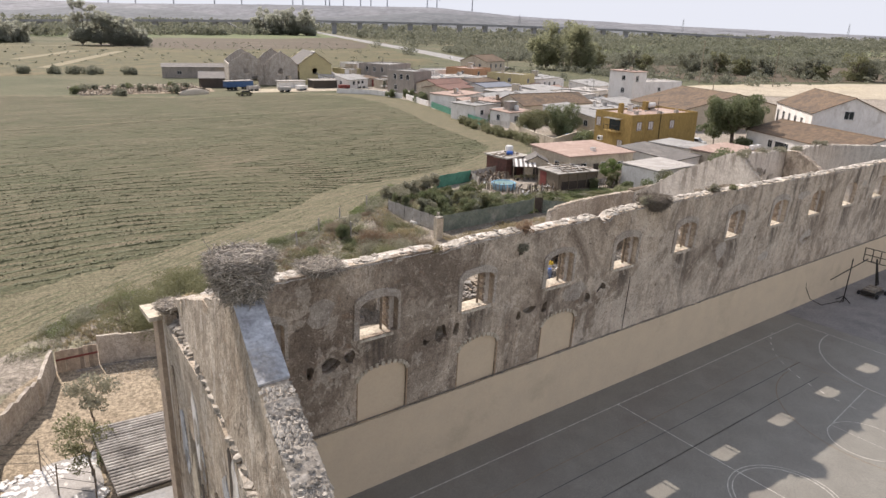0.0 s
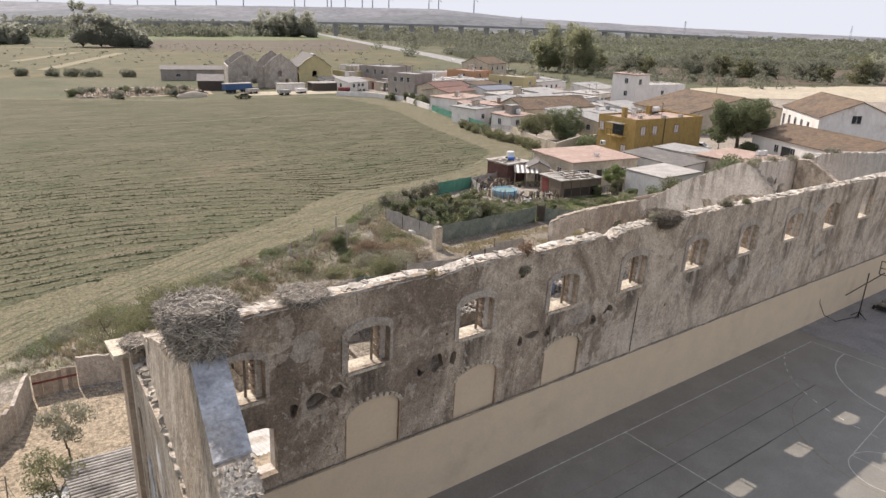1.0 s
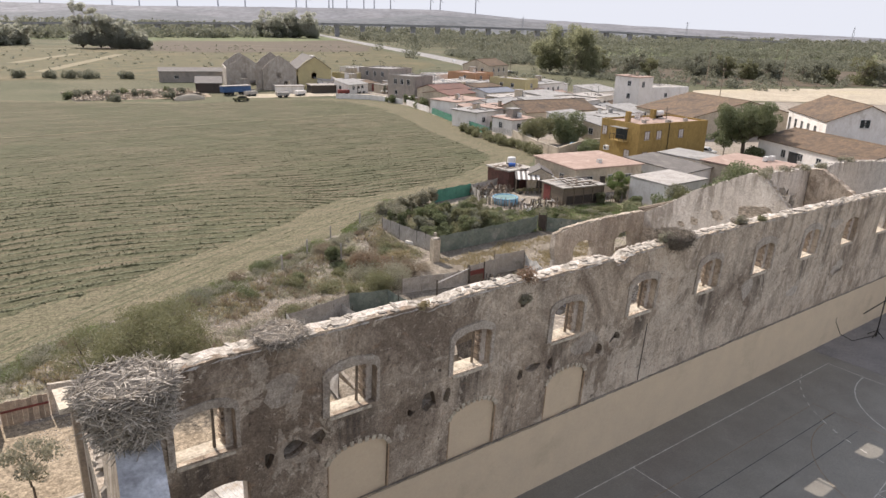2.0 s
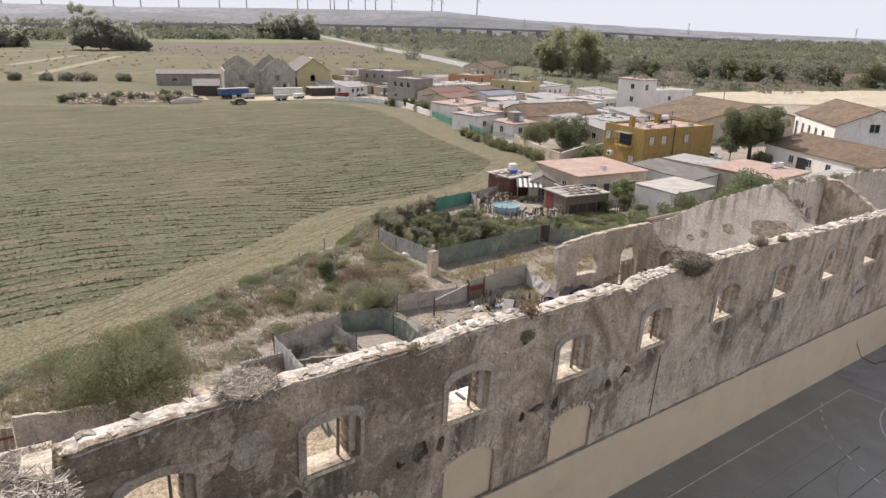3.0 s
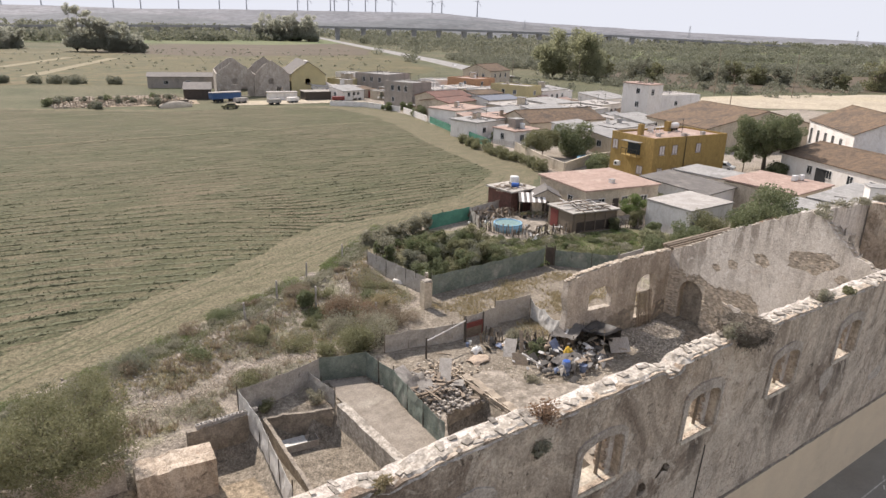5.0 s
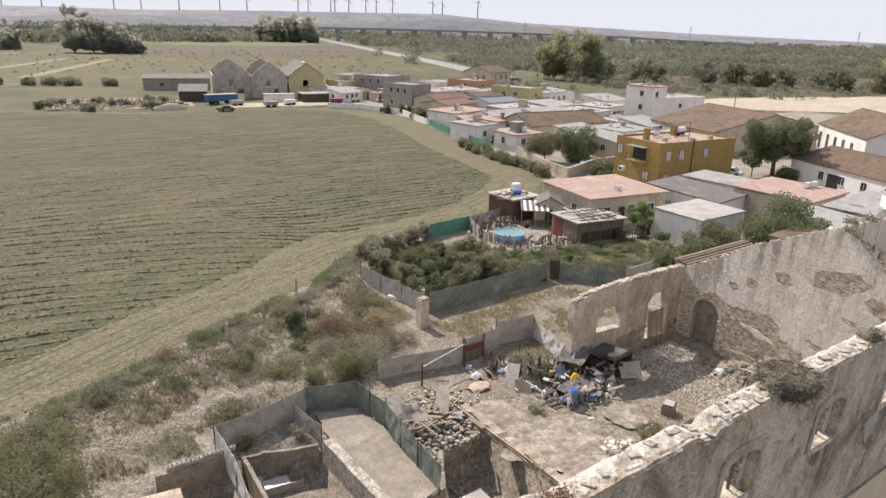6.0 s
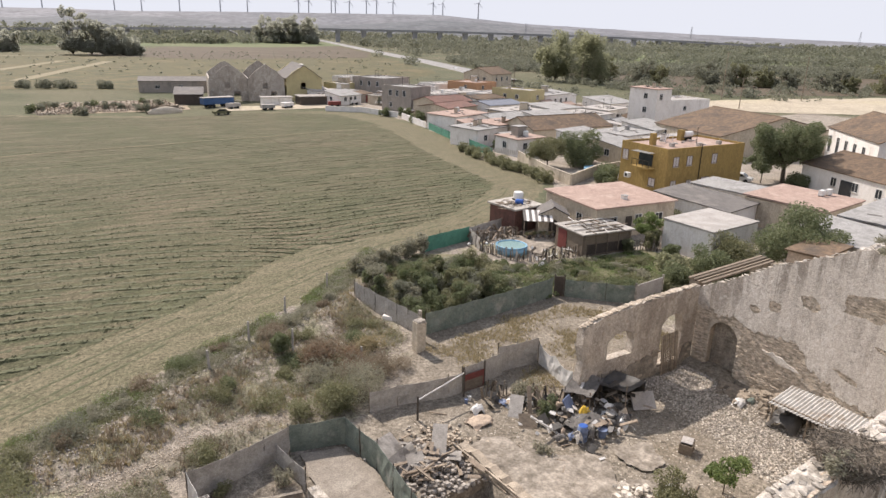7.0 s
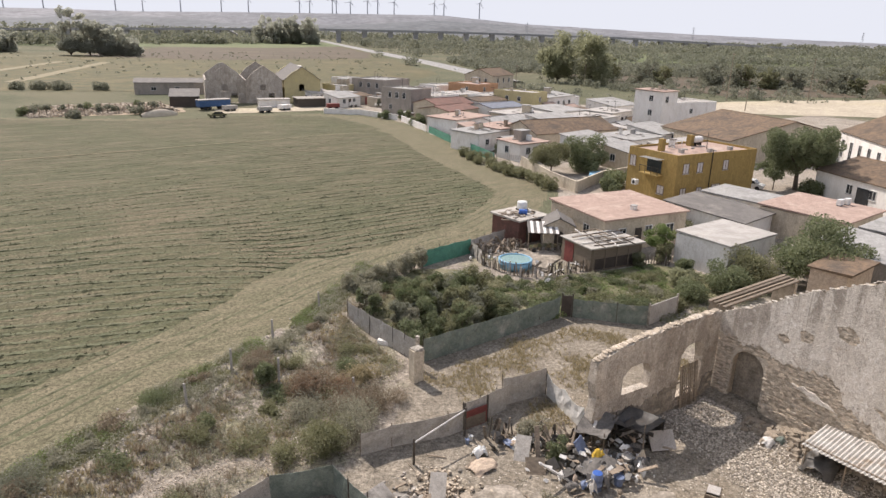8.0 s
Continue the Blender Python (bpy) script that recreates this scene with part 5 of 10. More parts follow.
def woods(name, label, count, where, size, leaf, seed, per=26, rad=(2.5, 5.5), squash=.75):
    """Far scrub and orchards: thousands of leaf clumps in one mesh."""
    rr = random.Random(seed)
    spots = []
    for _ in range(count):
        x, y = where(rr)
        r = rr.uniform(*rad)
        spots.append((x, y, r * squash - .5, r))
        if rr.random() < .5:
            spots.append((x + rr.uniform(-r, r), y + rr.uniform(-r, r), r * squash * 1.25, r * .55))
    v, f = leaf_cloud(spots, len(spots) * per, size, seed)
    zz = np.array(v)
    zz[:, 2] = np.maximum(zz[:, 2] * .9, -.3)
    return tagged(raw(name, zz.tolist(), f, leaf), label, "woods", kind="stuff")


def _belt(x0, y0, x1, y1, w, bias=.1):
    d = math.dist((x0, y0), (x1, y1))
    ux, uy = (x1 - x0) / d, (y1 - y0) / d

    def f(rr):
        while True:
            u, v = rr.uniform(0, d), rr.uniform(-w, w)
            x, y = x0 + ux * u - uy * v, y0 + uy * u + ux * v
            if abs(x - float(np.interp(y, [235, 403, 654, 878, 1240], [215, 285, 378, 462, 600]))) < 14 + y * .01:
                continue
            if noise.noise((x * .012, y * .012, 7)) > rr.uniform(-.5, .3) - bias:
                return x, y
    return f


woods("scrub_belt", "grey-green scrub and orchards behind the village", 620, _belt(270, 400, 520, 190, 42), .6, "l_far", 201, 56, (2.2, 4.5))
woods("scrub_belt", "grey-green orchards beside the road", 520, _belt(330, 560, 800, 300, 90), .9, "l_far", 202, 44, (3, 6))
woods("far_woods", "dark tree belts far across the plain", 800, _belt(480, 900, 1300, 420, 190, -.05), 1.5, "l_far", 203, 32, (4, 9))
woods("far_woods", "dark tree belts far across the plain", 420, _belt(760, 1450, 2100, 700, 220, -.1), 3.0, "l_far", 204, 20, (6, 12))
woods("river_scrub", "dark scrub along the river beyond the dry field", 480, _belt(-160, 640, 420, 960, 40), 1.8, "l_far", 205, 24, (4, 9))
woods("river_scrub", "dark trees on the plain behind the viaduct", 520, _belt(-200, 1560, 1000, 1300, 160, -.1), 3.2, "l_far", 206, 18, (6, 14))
woods("field_weeds", "low green weeds over the dry field", 500, lambda rr: next((p for p in ((rr.uniform(-60, 330), rr.uniform(238, 620)) for _ in range(60)) if inside(DRY, *p)), (120, 300)), .35, "l_far", 212, 14, (.4, 1.1), .3)
woods("lot_scrub", "dry scrub round the sand lot", 110, _belt(190, 150, 480, 120, 22), .55, "l_far", 207, 30, (1.2, 2.8))
woods("lot_scrub", "dry scrub between the village and the plain", 200, _belt(195, 225, 360, 150, 34), .45, "l_far", 208, 34, (.8, 2.6))
woods("lot_scrub", "dark orchard rows behind the scrub plain", 300, _belt(255, 330, 430, 200, 26), .6, "l_far", 209, 44, (1.6, 3.4))
woods("lot_scrub", "dry scrub behind the village houses", 140, _belt(172, 208, 300, 140, 24), .42, "l_far", 210, 34, (.7, 2.2))

# ---- roofless rooms and yards behind the hall wall ----
def cross_wall():
    far = lambda u: 40.3 + .1 * (u - 10)  # the wall runs a little askew
    t = tagged(new("wall_east"), "tall broken cross wall of peeling plaster over rubble", "wall", kind="structure")
    z = path_z([(0.8, 7.4), (3, 7.9), (4.8, 8.5), (6.2, 9.6), (7.2, 10.45), (8.0, 10.55), (9.5, 9.95), (11.7, 8.8), (13.4, 8.0), (15.7, 6.45), (18.0, 5.1), (18.4, 4.9)])
    top = ragged(0.8, 18.4, z, 0.4, 0.1, 21)
    rq = random.Random(66)
    niche = arch(15.0, 17.2, -1.2, 3.1, 1.1, 11)
    low = path_z([(0.8, .8), (3, 1.0), (5, 1.2), (6.6, 1.6), (7.8, 1.6), (8.7, 2.0), (10.1, 2.5), (10.6, 3.4), (11.6, 3.8), (13.5, 3.5), (14.5, 3.4), (15.4, 3.9), (16.6, 3.5), (17.8, 3.7), (18.4, 3.7)])
    edge = ragged(0.8, 18.4, lambda u: low(u) + .3 * noise.noise((u * 1.3, 2, 5)) + .22 * noise.noise((u * 3.7, 4, 5)), 0.12, 0.14, 22)

    def scab(y, zz, w, h, lean, seed):
        n = 26
        return [(y + w * math.cos(a) * (.8 + .45 * noise.noise((math.cos(a) * 1.6, math.sin(a) * 1.6, seed))), zz + h * math.sin(a) * (.8 + .5 * noise.noise((math.cos(a) * 1.9, math.sin(a) * 1.9, seed + 9))) + lean * math.cos(a)) for a in (i * math.tau / n for i in range(n))]

    scabs = [(7.4, 7.4, 2.2, .95, -.3, 1.3), (10.8, 6.5, .7, .5, .1, 2.7), (12.9, 5.5, .55, .42, .0, 3.1), (4.6, 6.6, 1.4, .7, .2, 4.9), (8.0, 3.0, 1.0, .22, .2, 5.2), (14.2, 4.9, .5, .32, .1, 7.4), (6.2, 5.2, .8, .2, .2, 8.4)]
    holes = [scab(*q) for q in scabs]
    for y0, y1, z0, z1, hh in ((10.6, 13.2, 2.0, 2.5, .4), (6.5, 9.0, .7, 1.3, .45)):
        lo = ragged(y0, y1, lambda u: z0 + (z1 - z0) * (u - y0) / (y1 - y0) - .5 * hh * math.sin(math.pi * (u - y0) / (y1 - y0)), .3, .1, int(y0))
        hi = ragged(y0, y1, lambda u: z0 + (z1 - z0) * (u - y0) / (y1 - y0) + .5 * hh * math.sin(math.pi * (u - y0) / (y1 - y0)) + .03, .3, .1, int(y1))
        part("plaster_remnant", slab([lo + hi[::-1]], .16, lambda u, v, w: (far(u) -0.03 + w, u, v)), "room_plaster", t)
    part("plaster_coat", slab([edge + top[::-1]] + holes, 0.07, lambda u, v, w: (far(u) +0.04 + w, u, v)), "room_plaster", t)
    part("masonry", slab([[(0.8, -1.2), (18.4, -1.2)] + [(u, v - .02) for u, v in top[::-1]], niche], 0.16, lambda u, v, w: (far(u) +0.11 + w, u, v)), "bare_wall", t)
    part("niche_back", slab([arch(14.9, 17.3, -1.2, 3.2, 1.1, 11)], 0.06, lambda u, v, w: (far(u) +0.67 + w, u, v)), "masonry", t)
    part("core", slab([[(0.8, -1.2), (18.4, -1.2)] + [(u, v - 0.06) for u, v in top[::-1]], niche], 0.4, lambda u, v, w: (far(u) +0.27 + w, u, v)), "stone", t)
    cs = stone_mesh("crest_stone", 5, "coping", (1, 1, .6))
    for i in range(60):
        u = 1.0 + i * .29
        share("crest_stone", cs, t, pose(far(u) + .34 + rq.uniform(-.15, .15), u, z(u) + .02, rq.uniform(-12, 12), rq.uniform(-12, 12), rq.uniform(0, 180)) @ Matrix.Diagonal((rq.uniform(.25, .5), rq.uniform(.2, .4), rq.uniform(.12, .26), 1)))
    # places where the plaster has come off and the rubble shows
    rr = random.Random(4)
    rub = []
    for i in range(4):
        me = bpy.data.meshes.new("wall_brick")
        bm = boxm(-1, 1, -.5, .5, -.5, .5, .06)
        bm.to_mesh(me)
        bm.free()
        me.materials.append(M["pale_brick"])
        rub.append(me)

    # courses of thin bricks and flat stones where the plaster is gone
    n, verts, faces = 0, [], []
    z = -.5
    while z < 8.2:
        y = 1.0 + rr.uniform(0, .3)
        while y < 18.2:
            ln = rr.uniform(.14, .3)
            yc = y + ln / 2
            if (z < low(yc) + .15 or any(((yc - q[0]) / q[2]) ** 2 + ((z - q[1] - q[4] * (yc - q[0]) / q[2]) / q[3]) ** 2 < 1 for q in scabs)) and not (14.9 < yc < 17.3 and z < 3.15) and rr.random() < .9:
                out = rr.uniform(.0, .03)
                if n < 290 and yc > 9:
                    n += 1
                    share("bared_brick", rr.choice(rub), t, pose(far(yc) + .10, yc, z, rr.uniform(-3, 3), 0, rr.uniform(-3, 3)) @ Matrix.Diagonal((.06 + out, ln * .92, .078, 1)))
                else:
                    b = len(verts)
                    for dx in (far(yc) + .12, far(yc) + .08 - out):
                        for dy, dz in ((-.47, -.033), (.47, -.033), (.45, .033), (-.45, .033)):
                            verts.append((dx, yc + dy * ln, z + dz + rr.uniform(-.008, .008)))
                    faces += [tuple(b + i for i in f) for f in ((7, 6, 5, 4), (0, 1, 5, 4), (1, 2, 6, 5), (2, 3, 7, 6), (3, 0, 4, 7))]
            y += ln
        z += .09
    tagged(raw("bared_courses", verts, faces, "course", t), kind="stuff")
    return t


cross_wall()


def rear_wall():
    t = tagged(new("wall_rear"), "low ruined rear wall with two broken window openings", "wall", kind="structure")
    z = path_z([(29.9, 4.55), (31.2, 4.85), (33.2, 5.0), (36.7, 5.05), (41.2, 5.0)])
    top = ragged(29.9, 41.2, z, 0.35, 0.08, 31)
    left = [(29.9, 4.2), (29.75, 3.3), (30.0, 2.3), (29.8, 1.0), (29.9, -1.2)]
    wa = [(32.1, 1.9), (34.5, 1.75), (34.65, 2.6), (34.4, 3.2), (33.7, 3.5), (32.7, 3.45), (32.1, 3.0)]
    wb = [(37.4, 0.1), (39.6, 0.0), (39.75, 2.2), (39.5, 3.2), (38.9, 3.5), (38.0, 3.4), (37.45, 2.9)]
    part("masonry", slab([[(41.2, -1.2)] + top[::-1] + left[1:], wa, wb], 0.55, lambda u, v, w: (u, 18.4 + w, v)), "surround", t)
    foot = ragged(30.0, 41.1, lambda u: .9 + .5 * noise.noise((u * .9, 2, 2)), .16, .1, 33)
    part("bared_foot", slab([[(30.0, -1.2), (37.3, -1.2), (37.4, .05), (39.6, .0), (39.7, -1.2), (41.1, -1.2)] + [(u, v if not 37.0 < u < 39.9 else min(v, -.1)) for u, v in foot[::-1]]], .05, lambda u, v, w: (u, 18.35 + w, v)), "masonry", t, "bare rubble foot of the wall")
    for i in range(26):
        rq = random.Random(100 + i)
        u, v = rq.choice([30.3, 31.5, 35.3, 36.2, 36.9, 40.3]) + rq.uniform(-.4, .4), rq.uniform(-.6, 1.2)
        part("bared_stone", boxm(u, u + rq.uniform(.2, .5), 18.33, 18.42, v, v + rq.uniform(.1, .25), .03), "stone", t)
    rr = random.Random(8)
    bm = stone_mesh("coping_stone", 3, "stone", (1, 1, .6))
    for i in range(44):
        u = 30.0 + i * 0.255
        share("coping_stone", bm, t, pose(u, 18.68 + rr.uniform(-.1, .1), z(u) + 0.04, 0, 0, rr.uniform(-20, 20)) @ Matrix.Diagonal((.34, .62, .2, 1)))
    return t


rear_wall()


def shutter():
    t = thing("slatted_shutter", pose(38.5, 18.2, 0.05, -6, 0, 0), "bleached slatted wooden shutter leaning in a window opening", "shutter")
    for i in range(9):
        part("slat", boxm(-0.9 + i * 0.2, -0.78 + i * 0.2, -0.02, 0.02, -.8, 2.1, 0.015), "wood", t)
    for z in (0.35, 1.35):
        part("rail", boxm(-0.95, 0.9, 0.02, 0.05, z, z + 0.09), "wood", t)


shutter()

# second ruined range further along
def far_range():
    t = tagged(new("wall_far_ruin"), "collapsed end wall and heaped masonry of the next range", "wall", kind="structure")
    z = path_z([(0.8, 6.4), (3, 7.4), (5, 8.5), (6.5, 9.4), (7.6, 9.95), (8.6, 9.8)])
    part("end_wall", slab([[(0.8, -0.5), (8.6, -0.5)] + ragged(0.8, 8.6, z, .25, .1, 41)[::-1]], 0.6, lambda u, v, w: (50.0 + w, u, v)), "plaster", t)
    z2 = path_z([(40.9, 10.2), (45, 10.05), (48, 9.95), (52, 9.6), (54.5, 9.85), (57, 9.85), (62, 9.4), (74, 8.3)])
    part("side_wall", slab([[(40.9, -0.5), (74, -0.5)] + ragged(40.9, 74, z2, .3, .08, 42)[::-1]], 0.5, lambda u, v, w: (u, 8.7 + w, v)), "room_plaster", t)
    cs = stone_mesh("crest_stone", 8, "coping", (1, 1, .6))
    for i in range(80):
        u = 41.1 + i * .36
        share("crest_stone", cs, t, pose(u, 8.95 + R.uniform(-.12, .12), z2(u) + .02, R.uniform(-12, 12), R.uniform(-12, 12), R.uniform(0, 180)) @ Matrix.Diagonal((R.uniform(.25, .5), R.uniform(.25, .5), R.uniform(.12, .25), 1)))
    rr = random.Random(5)
    verts, faces = [], []
    for k in range(1100):
        x, y = rr.gauss(46.0, 2.4), rr.gauss(6.6, 1.3)
        if not (41.4 < x < 49.8 and 1 < y < 8.6):
            continue
        h = 8.4 * math.exp(-((x - 46) / 3.4) ** 2 - ((y - 8.6) / 2.6) ** 2)
        s = rr.uniform(.12, .42)
        b = len(verts)
        for dx, dy, dz in ((-1, -1, -1), (1, -1, -1), (1, 1, -1), (-1, 1, -1), (-.7, -.7, .8), (.7, -.8, .7), (.8, .7, .8), (-.7, .8, .7)):
            verts.append((x + dx * s * rr.uniform(.7, 1.1), y + dy * s * rr.uniform(.7, 1.1), h * rr.uniform(.75, 1.05) + dz * s * .6))
        faces += [tuple(b + i for i in f) for f in ((0, 3, 2, 1), (4, 5, 6, 7), (0, 1, 5, 4), (1, 2, 6, 5), (2, 3, 7, 6), (3, 0, 4, 7))]
    tagged(raw("rubble_heap", verts, faces, "rubble"), "heap of fallen masonry in the next roofless room", "rubble", kind="stuff")


far_range()


def scatter_rubble(name, label, count, where, size, material="rubble", flat=.55, seed=3):
    """Loose stones on the ground, too many to count."""
    rr = random.Random(seed)
    verts, faces = [], []
    for _ in range(count):
        x, y, lift = where(rr)
        s = size * rr.uniform(.5, 1.5)
        a, c = rr.uniform(0, math.tau), zg(x, y) + lift
        ca, sa = math.cos(a), math.sin(a)
        b = len(verts)
        for dx, dy, dz in ((-1, -1, -1), (1, -1, -1), (1, 1, -1), (-1, 1, -1), (-.7, -.7, .8), (.7, -.8, .7), (.8, .7, .8), (-.7, .8, .7)):
            px, py = dx * s * rr.uniform(.7, 1.15), dy * s * rr.uniform(.5, .95)
            verts.append((x + px * ca - py * sa, y + px * sa + py * ca, c + s * flat * .6 + dz * s * flat * rr.uniform(.7, 1.1)))
        faces += [tuple(b + i for i in f) for f in ((0, 3, 2, 1), (4, 5, 6, 7), (0, 1, 5, 4), (1, 2, 6, 5), (2, 3, 7, 6), (3, 0, 4, 7))]
    return tagged(raw(name, verts, faces, material), label, "rubble", kind="stuff")


def _room(rr):
    while True:
        x, y = rr.uniform(32.5, 40.2), rr.uniform(5.5, 18.2)
        if x > 33.5 + 0.25 * (y - 9) + rr.uniform(-1, 1) or y < 9:
            return x, y, rr.uniform(-.02, .05)


scatter_rubble("room_rubble", "pale broken tile and stone covering the roofless room's floor", 14000, _room, 0.04, seed=6)
scatter_rubble("wall_foot_rubble", "larger fallen stones along the cross wall's foot", 260, lambda rr: (40.1 - abs(rr.gauss(0, .7)), rr.uniform(5, 15), rr.uniform(0, .15)), 0.2, "stone", seed=7)
scatter_rubble("yard_gravel", "small stones and plaster crumbs on the yard floor", 4200, lambda rr: (rr.uniform(15, 33.5), rr.uniform(1, 22), -.02), 0.04, seed=8)
scatter_rubble("burnt_rubble", "grey heap of broken blocks and charred rubbish", 520, lambda rr: (lambda u, v: (18.6 + u, 17.8 + v, .55 * math.exp(-(u * u + v * v) / 2.4) * rr.uniform(.3, 1)))(rr.gauss(0, 1.15), rr.gauss(0, 1.3)), 0.12, mat("ashy_rubble", (0.36, 0.325, 0.28), (0.15, 0.13, 0.11), 3.0, vary=.5, island=True), seed=9)
scatter_rubble("brick_rubble", "brown broken bricks beside the burnt heap", 260, lambda rr: (rr.gauss(20.6, .6), rr.gauss(19.4, .9), rr.uniform(0, .25)), 0.09, "stone", seed=10)
scatter_rubble("path_stones", "small pale stones on the bank and path", 7000, lambda rr: (lambda x: (x, EDGE(x) - rr.uniform(1.5, 13), 0))(rr.uniform(-8, 28)), 0.028, seed=11)

scatter_rubble("track_stones", "grey gravel on the trodden footpath", 2600, lambda rr: (lambda x: (x, float(np.interp(x, [-4, 2.2, 6.8, 9.6, 13, 16], [24.6, 25.5, 25.9, 27.6, 26.9, 25.9])) + rr.gauss(0, .55), 0))(rr.uniform(-4, 16)), 0.035, "stone", .7, seed=14)
scatter_rubble("bank_stones", "grey tumbled stones along the crest of the bank", 2200, lambda rr: (lambda x: (x, EDGE(x) - 2.4 + rr.gauss(0, 1.1) + 1.2 * noise.noise((x * .4, 5, 5)), rr.uniform(-.03, .05)))(rr.uniform(0, 26)), 0.055, mat("bank_rubble", (0.36, 0.33, 0.29), (0.26, 0.235, 0.2), 3.0, vary=.4, island=True), .7, seed=13)

# worn concrete floor slabs in the open yard
_rr = random.Random(2)
for _c, _r in (((23.2, 13.4), 2.7), ((25.6, 10.2), 1.9), ((22.2, 17.2), 1.3), ((28.4, 12.6), 1.2), ((22.0, 9.6), 1.3)):
    patch("floor_slab", [(_c[0] + _r * math.cos(a) * (1 + .55 * noise.noise((math.cos(a) * 1.7, math.sin(a) * 1.7, _r * 9))), _c[1] + _r * math.sin(a) * (1 + .55 * noise.noise((math.cos(a) * 1.7, math.sin(a) * 1.7, _r * 7 + 3)))) for a in (i * math.tau / 40 for i in range(40))],
          -0.18 - 0.008 * _r, "concrete", "cracked worn concrete floor slab in the yard", "slab", step=0.3)


def low_wall(name, pts, h, thick, material, label, base=None, seed=1, amp=0.06):
    """A low masonry wall along plan points, with a broken top."""
    t = thing(name, pose(*pts[0], 0), label, "wall")
    for k, (p, q) in enumerate(zip(pts, pts[1:])):
        d = math.dist(p, q)
        ux, uy = (q[0] - p[0]) / d, (q[1] - p[1]) / d
        hh = h if isinstance(h, (int, float)) else h[k]
        top = ragged(0, d, lambda u: hh, 0.35, amp, seed + k)
        part("run", slab([[(0, -1.9), (d, -1.9)] + top[::-1]], thick, lambda u, v, w: (p[0] - pts[0][0] + ux * u - uy * w, p[1] - pts[0][1] + uy * u + ux * w, v)), material, t)
    return t


low_wall("bunker_wall", [(1.3, 17.9), (4.9, 17.5)], 0.62, 1.6, "plaster", "thick low plastered wall stub with a sloping top", seed=3, amp=.08)
low_wall("block_wall", [(4.4, 20.6), (8.0, 20.5)], 0.55, 0.3, "masonry", "rough grey block wall below the path", seed=4)
low_wall("pen_divider", [(12.95, 8.0), (12.97, 19.4)], 0.2, 0.55, "coping", "low bleached mortar-topped wall between two pens", seed=5, amp=.03)
_stub = low_wall("room_stub", [(20.6, 1.0), (20.5, 9.2), (20.7, 18.4)], [0.15, 0.12], -0.5, "stone", "old masonry wall with an arch dropping into a sunken yard", seed=6, amp=.14)
_mb = []
for _i in range(4):
    _me = bpy.data.meshes.new("wall_stone")
    _bm = boxm(-.5, .5, -.5, .5, -.5, .5, .1)
    _bm.to_mesh(_me)
    _bm.free()
    _me.materials.append(M["stone"])
    _mb.append(_me)
_rs = random.Random(15)
for _j in range(15):
    _y = 8.6 + _rs.uniform(0, .3)
    while _y < 18.2:
        _l = _rs.uniform(.3, .75)
        if not (11.6 < _y + _l / 2 < 13.4 and _j < 9):
            share("wall_stone", _rs.choice(_mb), _stub, pose(20.56 - 20.6, _y + _l / 2 - 1.0, -2.3 + _j * .165, 0, 0, _rs.uniform(-2, 2)) @ Matrix.Diagonal((.1 + _rs.uniform(0, .08), _l * .94, .145, 1)))
        _y += _l
_ar, _ai = arch(11.5, 13.5, -2.4, -.6, .8, 9), arch(11.75, 13.25, -2.4, -.8, .7, 9)
part("arch_ring", slab([_ar[1:] + _ar[:1] + _ai[:1] + _ai[1:][::-1]], .16, lambda u, v, w: (-.2 + w, u - 1.0, v)), "brick", _stub, "brick arch")
low_wall("pen_end_wall", [(13.0, 12.7), (15.9, 13.2), (17.6, 15.8), (20.4, 15.9)], -.25, .3, "masonry", "rough stone wall under the pen's end", seed=16, amp=.1)
low_wall("sty_wall", [(7.95, 12.0), (8.6, 21.15), (12.4, 19.95)], -.22, -0.2, "masonry", "low grey wall round the small pen", seed=7)


def hollow_blocks():
    t = thing("hollow_block_row", pose(4.9, 20.66, 0.57), "row of pale hollow blocks on top of a wall", "block row")
    for i in range(8):
        bm = bmesh.new()
        for a in ((0, .4, 0, .03), (0, .4, .17, .2)):
            box(bm, a[0], a[1], a[2], a[3], 0, .19)
        for x in (0, .18, .36):
            box(bm, x, x + .04, .03, .17, 0, .19)
        part("block", bm, "roof_white", t).location = (i * .42, _rr.uniform(-.03, .03), -0.02)


hollow_blocks()


def net_fence(name, pts, h, material, label, posts="post", gap=2.0, seed=1, dip=0.07, rail=False, base=None):
    """Netting or cloth tied to stakes."""
    t = thing(name, pose(0, 0, 0), label, "fence")
    b = base if base is not None else min(zg(*p) for p in pts) - 0.05
    v, f = hang(pts, h, dip, seed=seed, base=b)
    raw("cloth", v, f, material, t)
    rr = random.Random(seed)
    for p, q in zip(pts, pts[1:]):
        n = max(1, round(math.dist(p, q) / gap))
        for i in range(n):
            x, y = p[0] + (q[0] - p[0]) * i / n, p[1] + (q[1] - p[1]) * i / n
            part("stake", rod(bmesh.new(), (x, y + .05, b), (x + rr.uniform(-.05, .05), y + .05, b + h + rr.uniform(.05, .3)), .035, .03, 6), posts, t)
    return t


